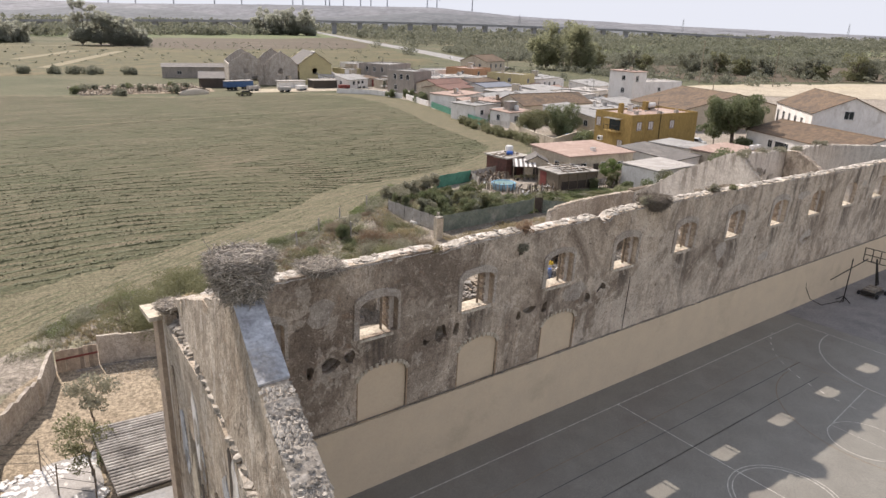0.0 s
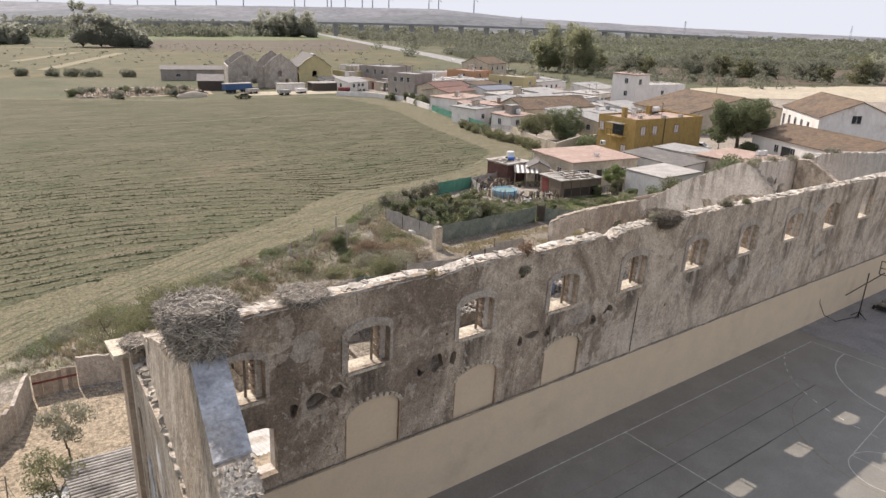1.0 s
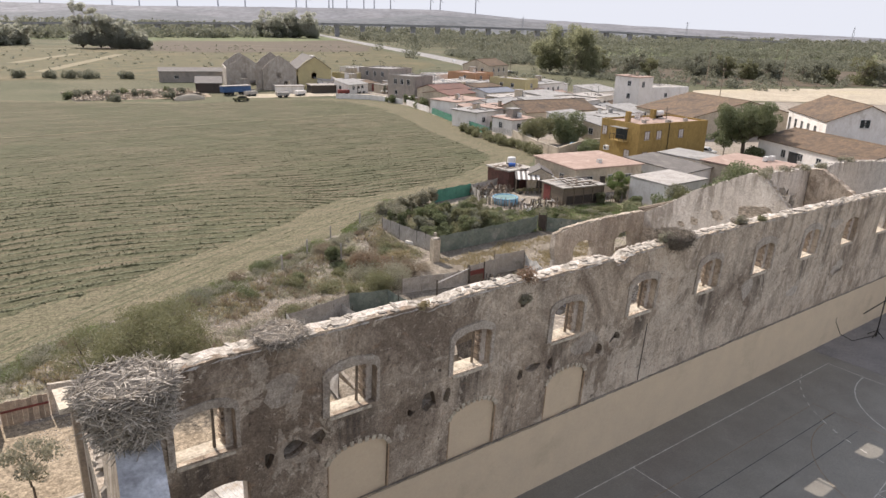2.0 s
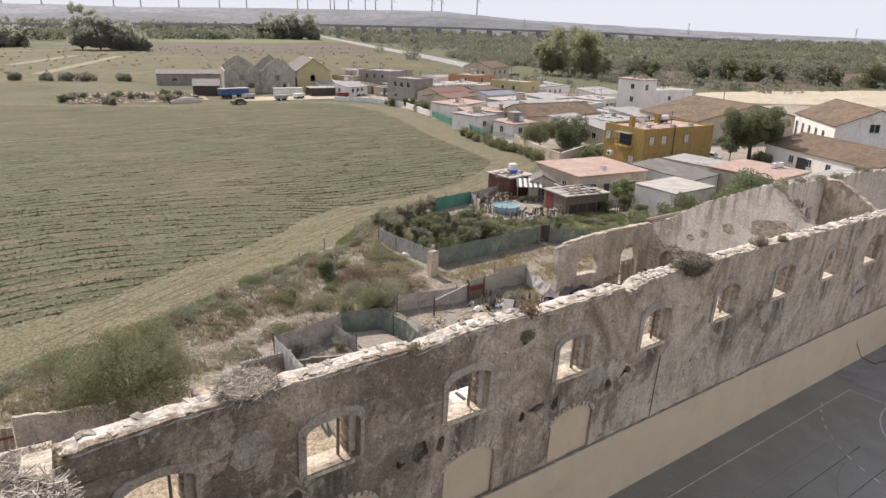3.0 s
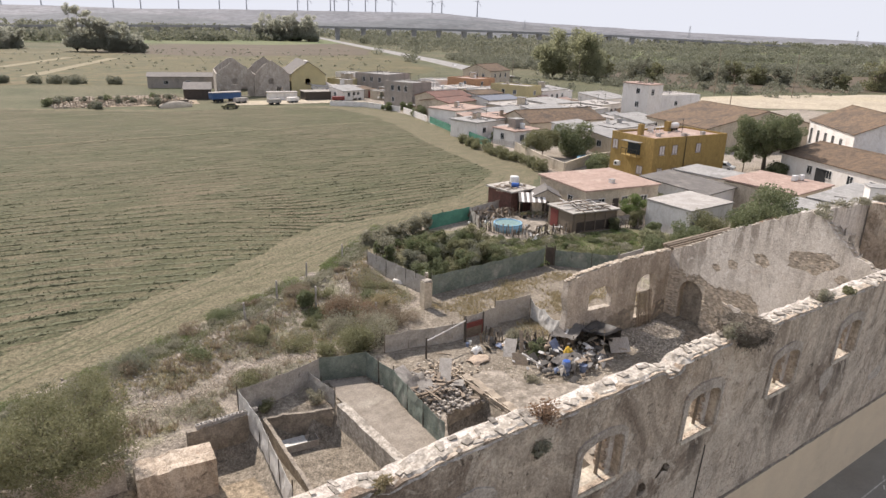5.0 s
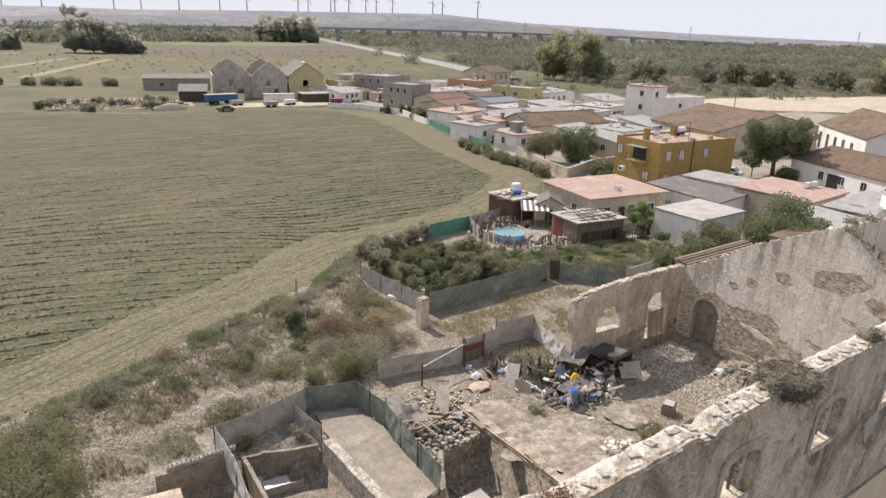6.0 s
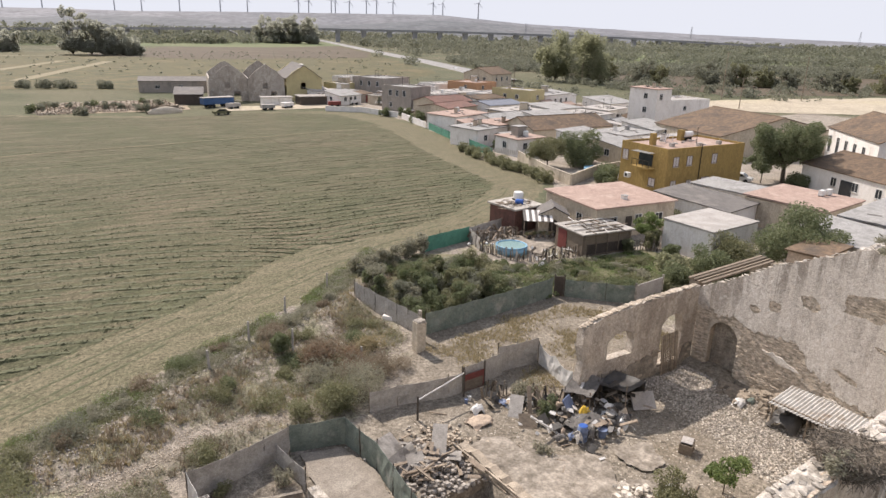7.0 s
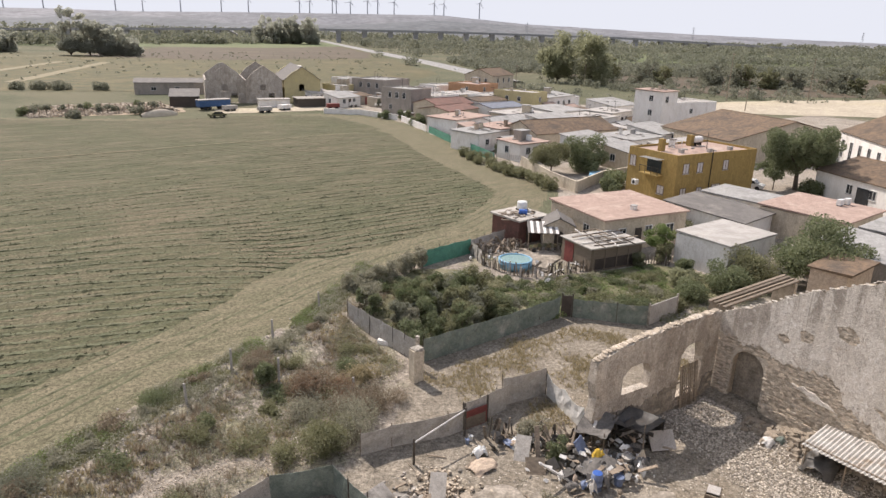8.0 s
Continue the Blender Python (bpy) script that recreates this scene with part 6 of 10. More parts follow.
net_fence("pen_fence", [(6.7, 12.6), (7.6, 18.8), (7.7, 22.2)], 1.75, "net_white", "pale tattered cloth fence at the side of a pen", seed=2, gap=2.4, base=-.4)
net_fence("pen_fence", [(7.7, 22.2), (10.2, 22.5), (13.2, 23.2)], 1.7, "net_grey", "grey shade-cloth fence of a pen on dark stakes", seed=3, base=-.4)
net_fence("pen_fence", [(13.2, 23.2), (16.0, 22.3), (16.2, 19.3), (15.6, 15.2), (15.4, 13.0)], 1.75, "net_green", "dark green net fence round the larger pen", seed=4, base=-.4)
net_fence("pen_fence", [(12.6, 19.9), (12.3, 22.9)], 1.2, "net_grey", "sagging wire and cloth divider inside a pen", seed=5, gap=1.4, base=-.4)
net_fence("screen_fence", [(18.6, 24.2), (20.4, 24.0), (23.6, 23.2), (24.6, 23.2)], 1.45, "net_grey", "dusty grey cloth screen on crooked poles", "wood", seed=6, gap=2.2)
net_fence("screen_fence", [(24.7, 23.3), (27.3, 23.5), (28.2, 23.6)], 1.7, "net_grey", "dusty grey cloth screen beside the red door", "post", seed=7, gap=1.3)
net_fence("screen_fence", [(28.2, 24.0), (31.4, 23.6)], 1.9, "net_grey", "taut grey cloth screen between two poles", "post", seed=8, gap=3)
net_fence("screen_fence", [(31.4, 23.5), (30.3, 19.4)], 1.55, "net_white", "sagging white cloth tied to a ruined wall", "post", seed=9, dip=.3, gap=4)
net_fence("garden_fence", [(26.3, 40.0), (26.6, 35.5), (27.0, 31.4)], 1.75, "net_grey", "tall grey-green net fence at the garden corner", seed=10, gap=1.5)
net_fence("garden_fence", [(27.4, 31.3), (34, 31.4), (40.9, 31.8)], 1.8, "net_green", "dusty green net fence along the vegetable garden", seed=11, gap=2.1)
net_fence("garden_fence", [(41.6, 31.5), (44, 28.6), (45.7, 27.0)], 1.7, "net_green", "dusty green net fence beside the garden gate", seed=12)
net_fence("net_screen", [(38.4, 47.6), (44.8, 48.4)], 1.7, "net_bright", "bright green net at the far end of the garden", seed=13)


def red_door():
    t = thing("red_door", pose(24.7, 23.15, -0.3, 0, 0, 0), "faded red-brown wooden door panel in a screen", "door")
    part("panel", boxm(0, 1.6, 0, 0.05, 0, 1.15, .01), "red_door", t)
    part("lower_panel", boxm(.1, 1.5, -.012, 0, .05, .75), "wood", t)
    for x in (-.06, 1.6):
        part("jamb", boxm(x, x + .08, -.02, .08, 0, 1.75), "post", t)


red_door()


def handrail():
    t = thing("leaning_pole", pose(0, 0, 0), "pale pole tied between two dark posts", "pole")
    part("pole", rod(bmesh.new(), (20.6, 22.1, 1.0), (24.3, 22.7, 1.35), .05, .04), "net_white", t)
    for x, y, h in ((20.55, 22.1, 1.25), (24.35, 22.7, 1.5)):
        part("post", rod(bmesh.new(), (x, y, -0.45), (x, y, h), .07, .06), "post", t)


handrail()


def gate_pier():
    t = thing("gate_pier", pose(25.6, 29.5, -0.4), "whitewashed masonry gate pier with a worn top", "pier")
    part("shaft", boxm(-.34, .34, -.34, .34, 0, 2.25, .05), "beige", t)
    part("cap", boxm(-.31, .33, -.33, .3, 2.25, 2.4, .07), "coping", t)
    t = thing("fence_post", pose(26.6, 30.9, -0.4), "pale concrete fence post", "post")
    part("post", boxm(-.12, .12, -.12, .12, 0, 2.4, .02), "coping", t)


gate_pier()
t = thing("white_block", pose(26.9, 35.0, zg(26.9, 35.0), 4, 0, 130), "white broken slab lying in dry grass", "slab")
part("slab", boxm(-.8, .8, -.3, .3, -.05, .3, .05), "white", t)


def garden_gate():
    t = thing("garden_gate", pose(41.15, 31.8, -0.4, 0, 0, -40), "dark narrow wooden garden gate between nets", "gate")
    part("leaf", boxm(0, .7, -.03, .03, .1, 1.9), "dark", t)
    for x in (-.1, .72):
        part("post", boxm(x, x + .1, -.06, .06, 0, 2.1), "post", t)
    t = thing("white_gate", pose(45.7, 26.9, -0.4, 0, 0, 2), "pale sheet-metal yard gate", "gate")
    part("leaf", boxm(0, 3.6, -.04, .04, .1, 1.75, .01), "roof_white", t)
    for x in (-.12, 3.62):
        part("post", boxm(x, x + .12, -.07, .07, 0, 1.95), "coping", t)


garden_gate()

# bank: fence stakes and bushes
for _x, _y, _h in ((16.0, 36.5, 1.5), (18.0, 33.6, 1.6), (20.2, 40.0, 1.4), (12.4, 33.8, 1.2), (25.5, 43.4, 1.3), (21.5, 30.3, .9)):
    t = thing("stake", pose(_x, _y, zg(_x, _y) - .1), "weathered wooden fence stake in the weeds", "stake", "stakes on the bank")
    part("shaft", rod(bmesh.new(), (0, 0, 0), (_rr.uniform(-.08, .08), 0, _h + .25), .085, .07, 6), "roof_white", t)


def canopy():
    t = thing("corrugated_canopy", pose(0, 0, 0), "corrugated sheet canopy leaning on the cross wall", "canopy")
    bm = sheet(0, 4.6, 0, 2.6, .21, .035, 3)
    m = Matrix.Translation((40.2, 6.2, 1.25)) @ Matrix.Rotation(radians(90), 4, "Z") @ Matrix.Rotation(radians(-7), 4, "X")
    bmesh.ops.transform(bm, matrix=m, verts=bm.verts)
    part("sheet", bm, "metal", t)
    for y in (6.4, 8.6, 10.6):
        part("post", rod(bmesh.new(), (37.9, y, -0.8), (37.9, y, 1.05), .04, .04), "wood", t)
    part("beam", boxm(37.85, 37.95, 6.2, 10.8, .92, 1.0), "wood", t)


canopy()


def heap_cloth(name, x, y, w, d, h, material, label, seed, rz=0, category="cloth"):
    """A draped sheet with folds over unseen things."""
    n = 16
    verts, faces = [], []
    for j in range(n + 1):
        for i in range(n + 1):
            u, v = i / n * 2 - 1, j / n * 2 - 1
            r = max(0.0, 1 - (u * u + v * v) * .75)
            e = 1 + .14 * noise.noise((u * 3, v * 3, seed))
            z = h * (r ** .45) * (1 + .4 * noise.noise((u * 1.9 + seed, v * 1.9, 1))) + .10 * noise.noise((u * 5, v * 5, seed)) * h
            verts.append((u * w / 2 * e, v * d / 2 * e, max(0.01, z)))
    faces = [(j * (n + 1) + i, j * (n + 1) + i + 1, (j + 1) * (n + 1) + i + 1, (j + 1) * (n + 1) + i) for j in range(n) for i in range(n)]
    ob = raw(name, verts, faces, material, smooth=True)
    ob.matrix_world = pose(x, y, zg(x, y) - .02, 0, 0, rz)
    return tagged(ob, label, category)


heap_cloth("black_tarpaulin", 38.6, 9.9, 2.0, 1.7, .95, "tarp", "crumpled black tarpaulin bundle under the canopy", 3)
def shelter(x, y, w, d, h, rz, material, label, seed):
    """A makeshift shelter: crooked poles, a sagging tarpaulin roof and one hanging side."""
    t = thing("tarpaulin_shelter", pose(x, y, zg(x, y), 0, 0, rz), label, "shelter")
    rr = random.Random(seed)
    tops = []
    for u, v in ((0, 0), (w, 0), (w, d), (0, d)):
        q = (u + rr.uniform(-.12, .12), v + rr.uniform(-.12, .12), h * rr.uniform(.82, 1.1))
        tops.append(q)
        part("pole", rod(bmesh.new(), (u, v, -.1), (q[0], q[1], q[2] + rr.uniform(.05, .4)), .035, .03, 5), rr.choice(["wood", "post"]), t)
    n = 12
    verts = []
    for k in (0, -.015):
        for j in range(n + 1):
            for i in range(n + 1):
                f, g = i / n, j / n
                z = (tops[0][2] * (1 - f) + tops[1][2] * f) * (1 - g) + (tops[3][2] * (1 - f) + tops[2][2] * f) * g
                z -= .35 * math.sin(math.pi * f) * math.sin(math.pi * g) - .12 * noise.noise((f * 4, g * 4, seed))
                verts.append((w * (f * 1.12 - .06), d * (g * 1.12 - .06), z + k))
    m = (n + 1) * (n + 1)
    faces = [(j * (n + 1) + i, j * (n + 1) + i + 1, (j + 1) * (n + 1) + i + 1, (j + 1) * (n + 1) + i) for j in range(n) for i in range(n)]
    raw("tarpaulin", verts, faces + [tuple(m + i for i in f[::-1]) for f in faces], material, t, smooth=True)
    hv, hf = hang([(w + .05, -.1), (w + .1, d * .5), (w, d)], h * .9, .1, seed=seed, base=-.05)
    raw("side_sheet", hv, hf, material, t)
    hv, hf = hang([(0, d), (w * .5, d + .1), (w, d)], h * .85, .1, seed=seed + 1, base=-.05)
    raw("back_sheet", hv, hf, "dark_cloth", t)
    return t


shelter(31.2, 15.9, 2.2, 1.9, 1.6, 12, "tarp", "makeshift shelter of crooked poles under a dark tarpaulin", 5)
shelter(29.2, 16.9, 2.0, 1.6, 1.45, 24, "dark_cloth", "makeshift shelter under a sagging grey sheet", 6)
heap_cloth("grey_cloth", 28.3, 16.3, 2.6, 2.0, .7, "dark_cloth", "mixed heap of household rubbish and rags", 8)
heap_cloth("white_sheet", 30.2, 16.2, 1.2, .9, .4, "net_white", "crumpled white sheet on the rubbish heap", 18)
heap_cloth("yellow_cloth", 28.55, 16.7, .85, .6, .95, "yellow_cloth", "mustard yellow cloth thrown on the rubbish heap", 9)
heap_cloth("white_sack", 23.9, 20.8, .8, .6, .55, "white_plastic", "white plastic sack in front of the screen", 10)
heap_cloth("brown_rag", 23.4, 19.9, 1.5, 1.1, .28, "brick", "brown rags and boards lying on the ground", 11)
heap_cloth("white_sack", 27.0, 9.6, 1.3, 1.0, .55, "white_plastic", "torn white sack spilling beside a shrub", 12)
heap_cloth("dropped_coat", 38.5, 12.9, .9, .7, .4, "net_white", "pale and green clothes dropped on the rubble", 13)
heap_cloth("green_rag", 39.1, 12.5, .6, .5, .3, "net_green", "green rag on the rubble", 14)
scatter_rubble("stone_pile", "small pile of pale broken blocks in the yard", 70, lambda rr: (rr.gauss(25.3, .45), rr.gauss(10.6, .4), rr.uniform(0, .3)), 0.16, seed=21)


def drum():
    t = thing("blue_drum", pose(27.0, 15.4, zg(27, 15.4)), "faded blue plastic drum beside the rubbish heap", "drum")
    bm = bmesh.new()
    lathe(bm, [(.27, 0), (.29, .04), (.29, .3), (.305, .32), (.305, .36), (.29, .38), (.29, .66), (.305, .68), (.305, .72), (.29, .74), (.28, .92), (.25, .95)], 18)
    part("barrel", bm, "blue_grey", t, smooth=True)
    part("lid", lathe(bmesh.new(), [(.24, .95), (.24, .975), (.05, .98)], 18), "blue", t, "blue drum lid")


drum()


def loose_panel(name, x, y, w, h, rz, tilt, material, label, category="panel", th=.04, z=0.0):
    ob = part(name, boxm(-w / 2, w / 2, -th, th, 0, h, .015), material)
    ob.matrix_world = pose(x, y, zg(x, y) + z - .03, tilt, 0, rz)
    return tagged(ob, label, category)


loose_panel("blue_sheet", 28.2, 17.3, .9, .9, 20, -35, "blue_grey", "blue plastic sheet on the rubbish heap", z=.5)
loose_panel("white_board", 33.0, 15.8, 1.5, 1.1, -25, -38, "roof_white", "white panel leaning against the tarpaulin", z=.1)
loose_panel("white_board", 30.2, 14.9, .9, .7, 30, -30, "white_plastic", "white broken panel leaning on the heap")
loose_panel("grey_board", 25.4, 19.2, .8, 1.4, -50, -48, "net_grey", "grey sheet leaning on stakes", "sheet")
loose_panel("grey_board", 30.6, 15.3, .9, .8, 15, -22, "beige", "bleached board leaning on the heap")
loose_panel("grey_board", 25.3, 17.9, 1.0, .9, -35, -52, "wood", "grey board propped against the junk fence")
loose_panel("grey_board", 26.1, 18.6, .25, 1.9, -30, -28, "wood", "weathered plank leaning on the junk fence", "plank")
loose_panel("white_plank", 26.4, 16.4, .14, 2.2, 60, -55, "net_white", "long pale plank propped on rubbish", "plank")
loose_panel("white_plank", 29.5, 18.0, .14, 1.6, -60, -60, "net_white", "pale plank on the shelter", "plank", z=.9)
loose_panel("iron_sheet", 17.3, 19.4, 1.7, 1.3, 15, -62, "sheet_old", "bent rusty sheet on the burnt heap", "sheet", .02, .35)
loose_panel("iron_sheet", 19.2, 18.2, .8, 1.9, -40, -58, "sheet_old", "bent dark sheet lying across the heap", "sheet", .02, .25)
loose_panel("wood_board", 19.9, 17.2, .5, 2.0, 35, -80, "wood", "charred board on the ground beside the heap", "board", z=.1)
loose_panel("wood_board", 21.6, 19.0, .12, 2.6, 70, -86, "wood", "long beam lying across the yard", "beam", z=.08)
loose_panel("wood_board", 22.6, 20.2, .2, 2.0, -60, -86, "wood", "loose plank lying on the yard floor", "plank", z=.05)
_rb = random.Random(91)
for _k in range(34):
    _f = _rb.random()
    _x, _y = (_rb.gauss(28.6, 1.2), _rb.gauss(16.2, .7)) if _k % 3 else (25.0 + 4.6 * _f + _rb.gauss(0, .3), 21.2 - 3.4 * _f + _rb.gauss(0, .3))
    _m, _n, _l = _rb.choice([("white_plastic", "plastic_bag", "crumpled white plastic bag in the junk"), ("dark_cloth", "rubbish_bag", "crumpled dark rubbish bag in the junk"), ("net_grey", "old_rag", "crumpled grey rag in the junk"), ("brick", "brown_cloth", "crumpled brown cloth in the junk"), ("tarp", "rubbish_bag", "crumpled black rubbish bag in the junk"), ("blue_grey", "blue_bag", "crumpled bluish bag in the junk"), ("net_white", "pale_cloth", "crumpled pale cloth in the junk")])
    _ob = heap_cloth(_n, _x, _y, _rb.uniform(.35, .9), _rb.uniform(.3, .7), _rb.uniform(.25, .6), _m, _l, 200 + _k, _rb.uniform(0, 180), "rubbish")
    _ob.location.z += _rb.uniform(0, .25) if _k % 3 else 0


def junk_fence():
    t = thing("junk_fence", pose(0, 0, 0), "ragged fence of dark stakes and boards", "fence")
    rr = random.Random(14)
    for i in range(22):
        f = i / 21
        x, y = 25.2 + f * 4.6, 21.9 - f * 3.4 + .6 * math.sin(f * 5)
        part("stake", boxm(-rr.uniform(.03, .11), rr.uniform(.03, .11), -.025, .025, 0, rr.uniform(.7, 1.5), .015), "post" if i % 3 else "wood", t).matrix_world = pose(x, y, zg(x, y) - .1, rr.uniform(-12, 12), rr.uniform(-14, 14), rr.uniform(0, 180))


junk_fence()


def crate():
    t = thing("slatted_crate", pose(31.3, 11.7, zg(31.3, 11.7), 0, 0, 25), "brown slatted wooden crate on its side", "crate")
    for i in range(7):
        part("slat", boxm(-.45 + i * .14, -.36 + i * .14, -.36, -.33, 0, .62, .005), "wood", t)
    part("top", boxm(-.3, .4, -.3, .3, .62, .66), "roof_white", t, "white crate top")
    part("side", boxm(.48, .52, -.36, .34, 0, .62), "wood", t)
    part("side", boxm(-.52, -.48, -.36, .34, 0, .62), "wood", t)
    part("back", boxm(-.48, .48, .3, .34, 0, .62), "wood", t)


crate()


def bucket(x, y, material, label, r=.16, h=.3):
    t = thing("bucket", pose(x, y, zg(x, y)), label, "bucket")
    part("shell", lathe(bmesh.new(), [(r * .8, 0), (r, h), (r * 1.08, h), (r * 1.08, h - .03)], 12), material, t)
    part("handle", tube(bmesh.new(), [(r * math.cos(a), 0, h + r * .9 * math.sin(a)) for a in (i * math.pi / 6 for i in range(7))], .008, 4), "iron", t)


bucket(26.45, 9.0, "red", "red plastic bucket beside a torn sack", .22, .35)
bucket(28.9, 15.2, "white_plastic", "white plastic bucket at the rubbish heap")
bucket(29.4, 15.6, "white_plastic", "white plastic bucket at the rubbish heap", .2, .36)
bucket(29.0, 16.2, "white_plastic", "pale plastic tub on the rubbish heap", .3, .5)
bucket(29.9, 15.9, "net_grey", "grey plastic tub on the rubbish heap", .28, .55)
bucket(28.2, 15.0, "blue_grey", "faded blue tub at the rubbish heap", .26, .5)
bucket(27.9, 15.6, "blue_grey", "grey-blue bucket at the rubbish heap", .18)
bucket(24.4, 22.2, "white_plastic", "white jug standing by the red door", .12, .3)
bucket(24.0, 22.0, "blue_grey", "dark jug standing by the red door", .12, .3)
rr_junk = random.Random(77)
for _k in range(26):
    _x, _y = rr_junk.gauss(28.4, 1.3), rr_junk.gauss(15.7, .8)
    _m = rr_junk.choice(["white_plastic", "wood", "net_grey", "blue_grey", "brick", "tarp", "net_white"])
    _n, _l = {"white_plastic": ("plastic_jug", "white plastic jug in the rubbish heap"), "wood": ("wood_scrap", "scrap of wood in the rubbish heap"), "net_grey": ("rag", "grey rag in the rubbish heap"),
              "blue_grey": ("plastic_box", "bluish plastic box in the rubbish heap"), "brick": ("cardboard_scrap", "brown cardboard in the rubbish heap"), "tarp": ("black_bag", "black bag in the rubbish heap"),
              "net_white": ("paper_bag", "white bag in the rubbish heap")}[_m]
    _ob = new(_n, stone_mesh(_n, _k, _m, (rr_junk.uniform(.5, 1.3), rr_junk.uniform(.5, 1), rr_junk.uniform(.5, 1))))
    _ob.matrix_world = pose(_x, _y, zg(_x, _y) + rr_junk.uniform(.1, .5), rr_junk.uniform(0, 90), rr_junk.uniform(0, 90), rr_junk.uniform(0, 360)) @ Matrix.Scale(rr_junk.uniform(.25, .5), 4)
    tagged(_ob, _l, "rubbish")


def trough():
    t = thing("metal_trough", pose(10.2, 19.6, -1.92, 0, 0, -8), "grey metal feeding trough in a pen", "trough")
    bm = bmesh.new()
    for a in ((-1, 1, -.35, -.31, 0, .45), (-1, 1, .31, .35, 0, .45), (-1, -.96, -.31, .31, 0, .45), (.96, 1, -.31, .31, 0, .45), (-.96, .96, -.31, .31, .0, .05)):
        box(bm, *a)
    part("basin", bm, "sheet_old", t)
    part("cover", boxm(-1, .3, -.37, .37, .45, .48), "metal", t, "grey metal cover")


trough()
patch("pen_floor", [(13.0, 12.8), (15.4, 13.2), (16.0, 19.3), (15.7, 21.9), (13.4, 22.6), (13.0, 19.6)], -0.16, mat("pen_earth", (0.26, 0.226, 0.185), (0.21, 0.18, 0.145), 0.9, c3=(0.31, 0.275, 0.225), big=0.5, spots=0.4, bump=0.5, fine=12.0), "pale trodden earth floor of the pen", "floor", step=.8)

# corrugated lean-to seen through the hall's windows
def lean_to(x0, x1, y0, y1, z, tilt, label):
    t = thing("lean_to_roof", pose(0, 0, 0), label, "roof")
    n = max(1, round((x1 - x0) / 1.0))
    for i in range(n):
        bm = sheet(0, (x1 - x0) / n + .06, 0, y1 - y0, .18, .03, 2)
        bmesh.ops.transform(bm, matrix=Matrix.Translation((x0 + (x1 - x0) * i / n, y0, z + .012 * (i % 2))) @ Matrix.Rotation(radians(tilt), 4, "X"), verts=bm.verts)
        part("sheet", bm, "metal" if (i * 7) % 3 else "sheet_old", t)
    for x in (x0 + .2, (x0 + x1) / 2, x1 - .2):
        part("rafter", boxm(x, x + .1, y0, y1, z - .16, z - .04), "wood", t)
        part("post", boxm(x, x + .1, y1 - .2, y1 - .1, -.6, z - .1 + (y1 - y0) * math.sin(radians(tilt))), "wood", t)


lean_to(-4.6, 2.6, 0.8, 4.2, 4.6, -14, "old corrugated lean-to roof behind the hall wall")
lean_to(13.4, 17.4, 7.6, 12.4, -.7, 3, "pale corrugated roof in the sunken yard")
lean_to(4.4, 9.4, 0.8, 4.6, 5.2, -16, "pale corrugated lean-to roof behind the hall wall")

# trees and shrubs in the yards
tree("olive_tree", -1.3, 20.2, -0.4, 4.2, 3.6, "l_olive", "spreading grey-green olive tree over low walls", 1, leaves=19000, size=.085, trunk=.15, low=.2, limbs=11, clump=.85)
tree("olive_tree", -4.6, 22.5, -0.4, 3.2, 2.4, "l_olive", "small grey-green olive tree on the bank", 2, leaves=4500, size=.07, trunk=.1, low=.2, limbs=8, clump=.85)
bush("green_shrub", 16.9, 33.6, zg(16.9, 33.6), .95, 1.5, "l_green", "dense dark green shrub beside a stake", 3, 2200, .09)
bush("dry_shrub", 19.6, 31.2, zg(19.6, 31.2), 1.9, 1.2, "l_brown", "dry reddish-brown shrub on the bank", 4, 2600, .09, stems=14)
for _k, (_x, _y, _s, _h, _l, _t) in enumerate(((19.1, 31.6, 1.5, 1.1, "l_red", "reddish-brown dry brush"), (20.6, 30.4, 1.4, .9, "l_red", "reddish-brown dry brush"), (20.4, 28.6, 1.7, 1.3, "l_brown", "tall dead grey-brown brush"), (22.4, 28.2, 1.5, 1.1, "l_brown", "tall dead grey-brown brush"), (17.6, 36.2, 1.5, .9, "l_brown", "dead grey-brown brush"),
                                                  (3.8, 30.2, 1.6, .9, "l_far", "dense green weeds"), (1.0, 28.9, 1.5, .8, "l_olive", "dense green weeds"), (11.0, 35.2, 1.3, .9, "l_green", "dense dark green weeds"), (17.2, 25.6, 1.4, 1.5, "l_olive", "full green shrub"))):
    bush("bank_brush", _x, _y, zg(_x, _y), _s, _h, _l, _t + " on the bank", 610 + _k, 2600, .06, "brush on the bank", 18)
bush("dry_shrub", 22.4, 31.4, zg(22.4, 31.4), 1.5, .9, "l_dry", "dry straw-coloured brush by the gate pier", 5, 2200, .09, stems=12)
bush("grey_shrub", 20.0, 27.8, zg(20, 27.8), 2.1, 1.4, "l_grey", "tangled grey leafless brush", 6, 2600, .08, stems=18)
bush("green_shrub", 17.2, 25.4, zg(17.2, 25.4), 1.9, 1.7, "l_olive", "twiggy green shrub at the corner of the pens", 7, 4200, .075, stems=22)
bush("green_shrub", 15.2, 26.0, zg(15.2, 26.0), 1.1, 1.1, "l_olive", "low green shrub beside the pen fence", 8, 1500, .07, stems=12)
bush("grey_shrub", 18.8, 25.6, zg(18.8, 25.6), 1.5, 1.9, "l_grey", "tall dry grey weeds beside the cloth screen", 16, 2400, .06, stems=20)
bush("grey_shrub", 17.6, 29.6, zg(17.6, 29.6), 1.6, .9, "l_grey", "dry grey brush on the bank", 17, 2000, .07, stems=16)
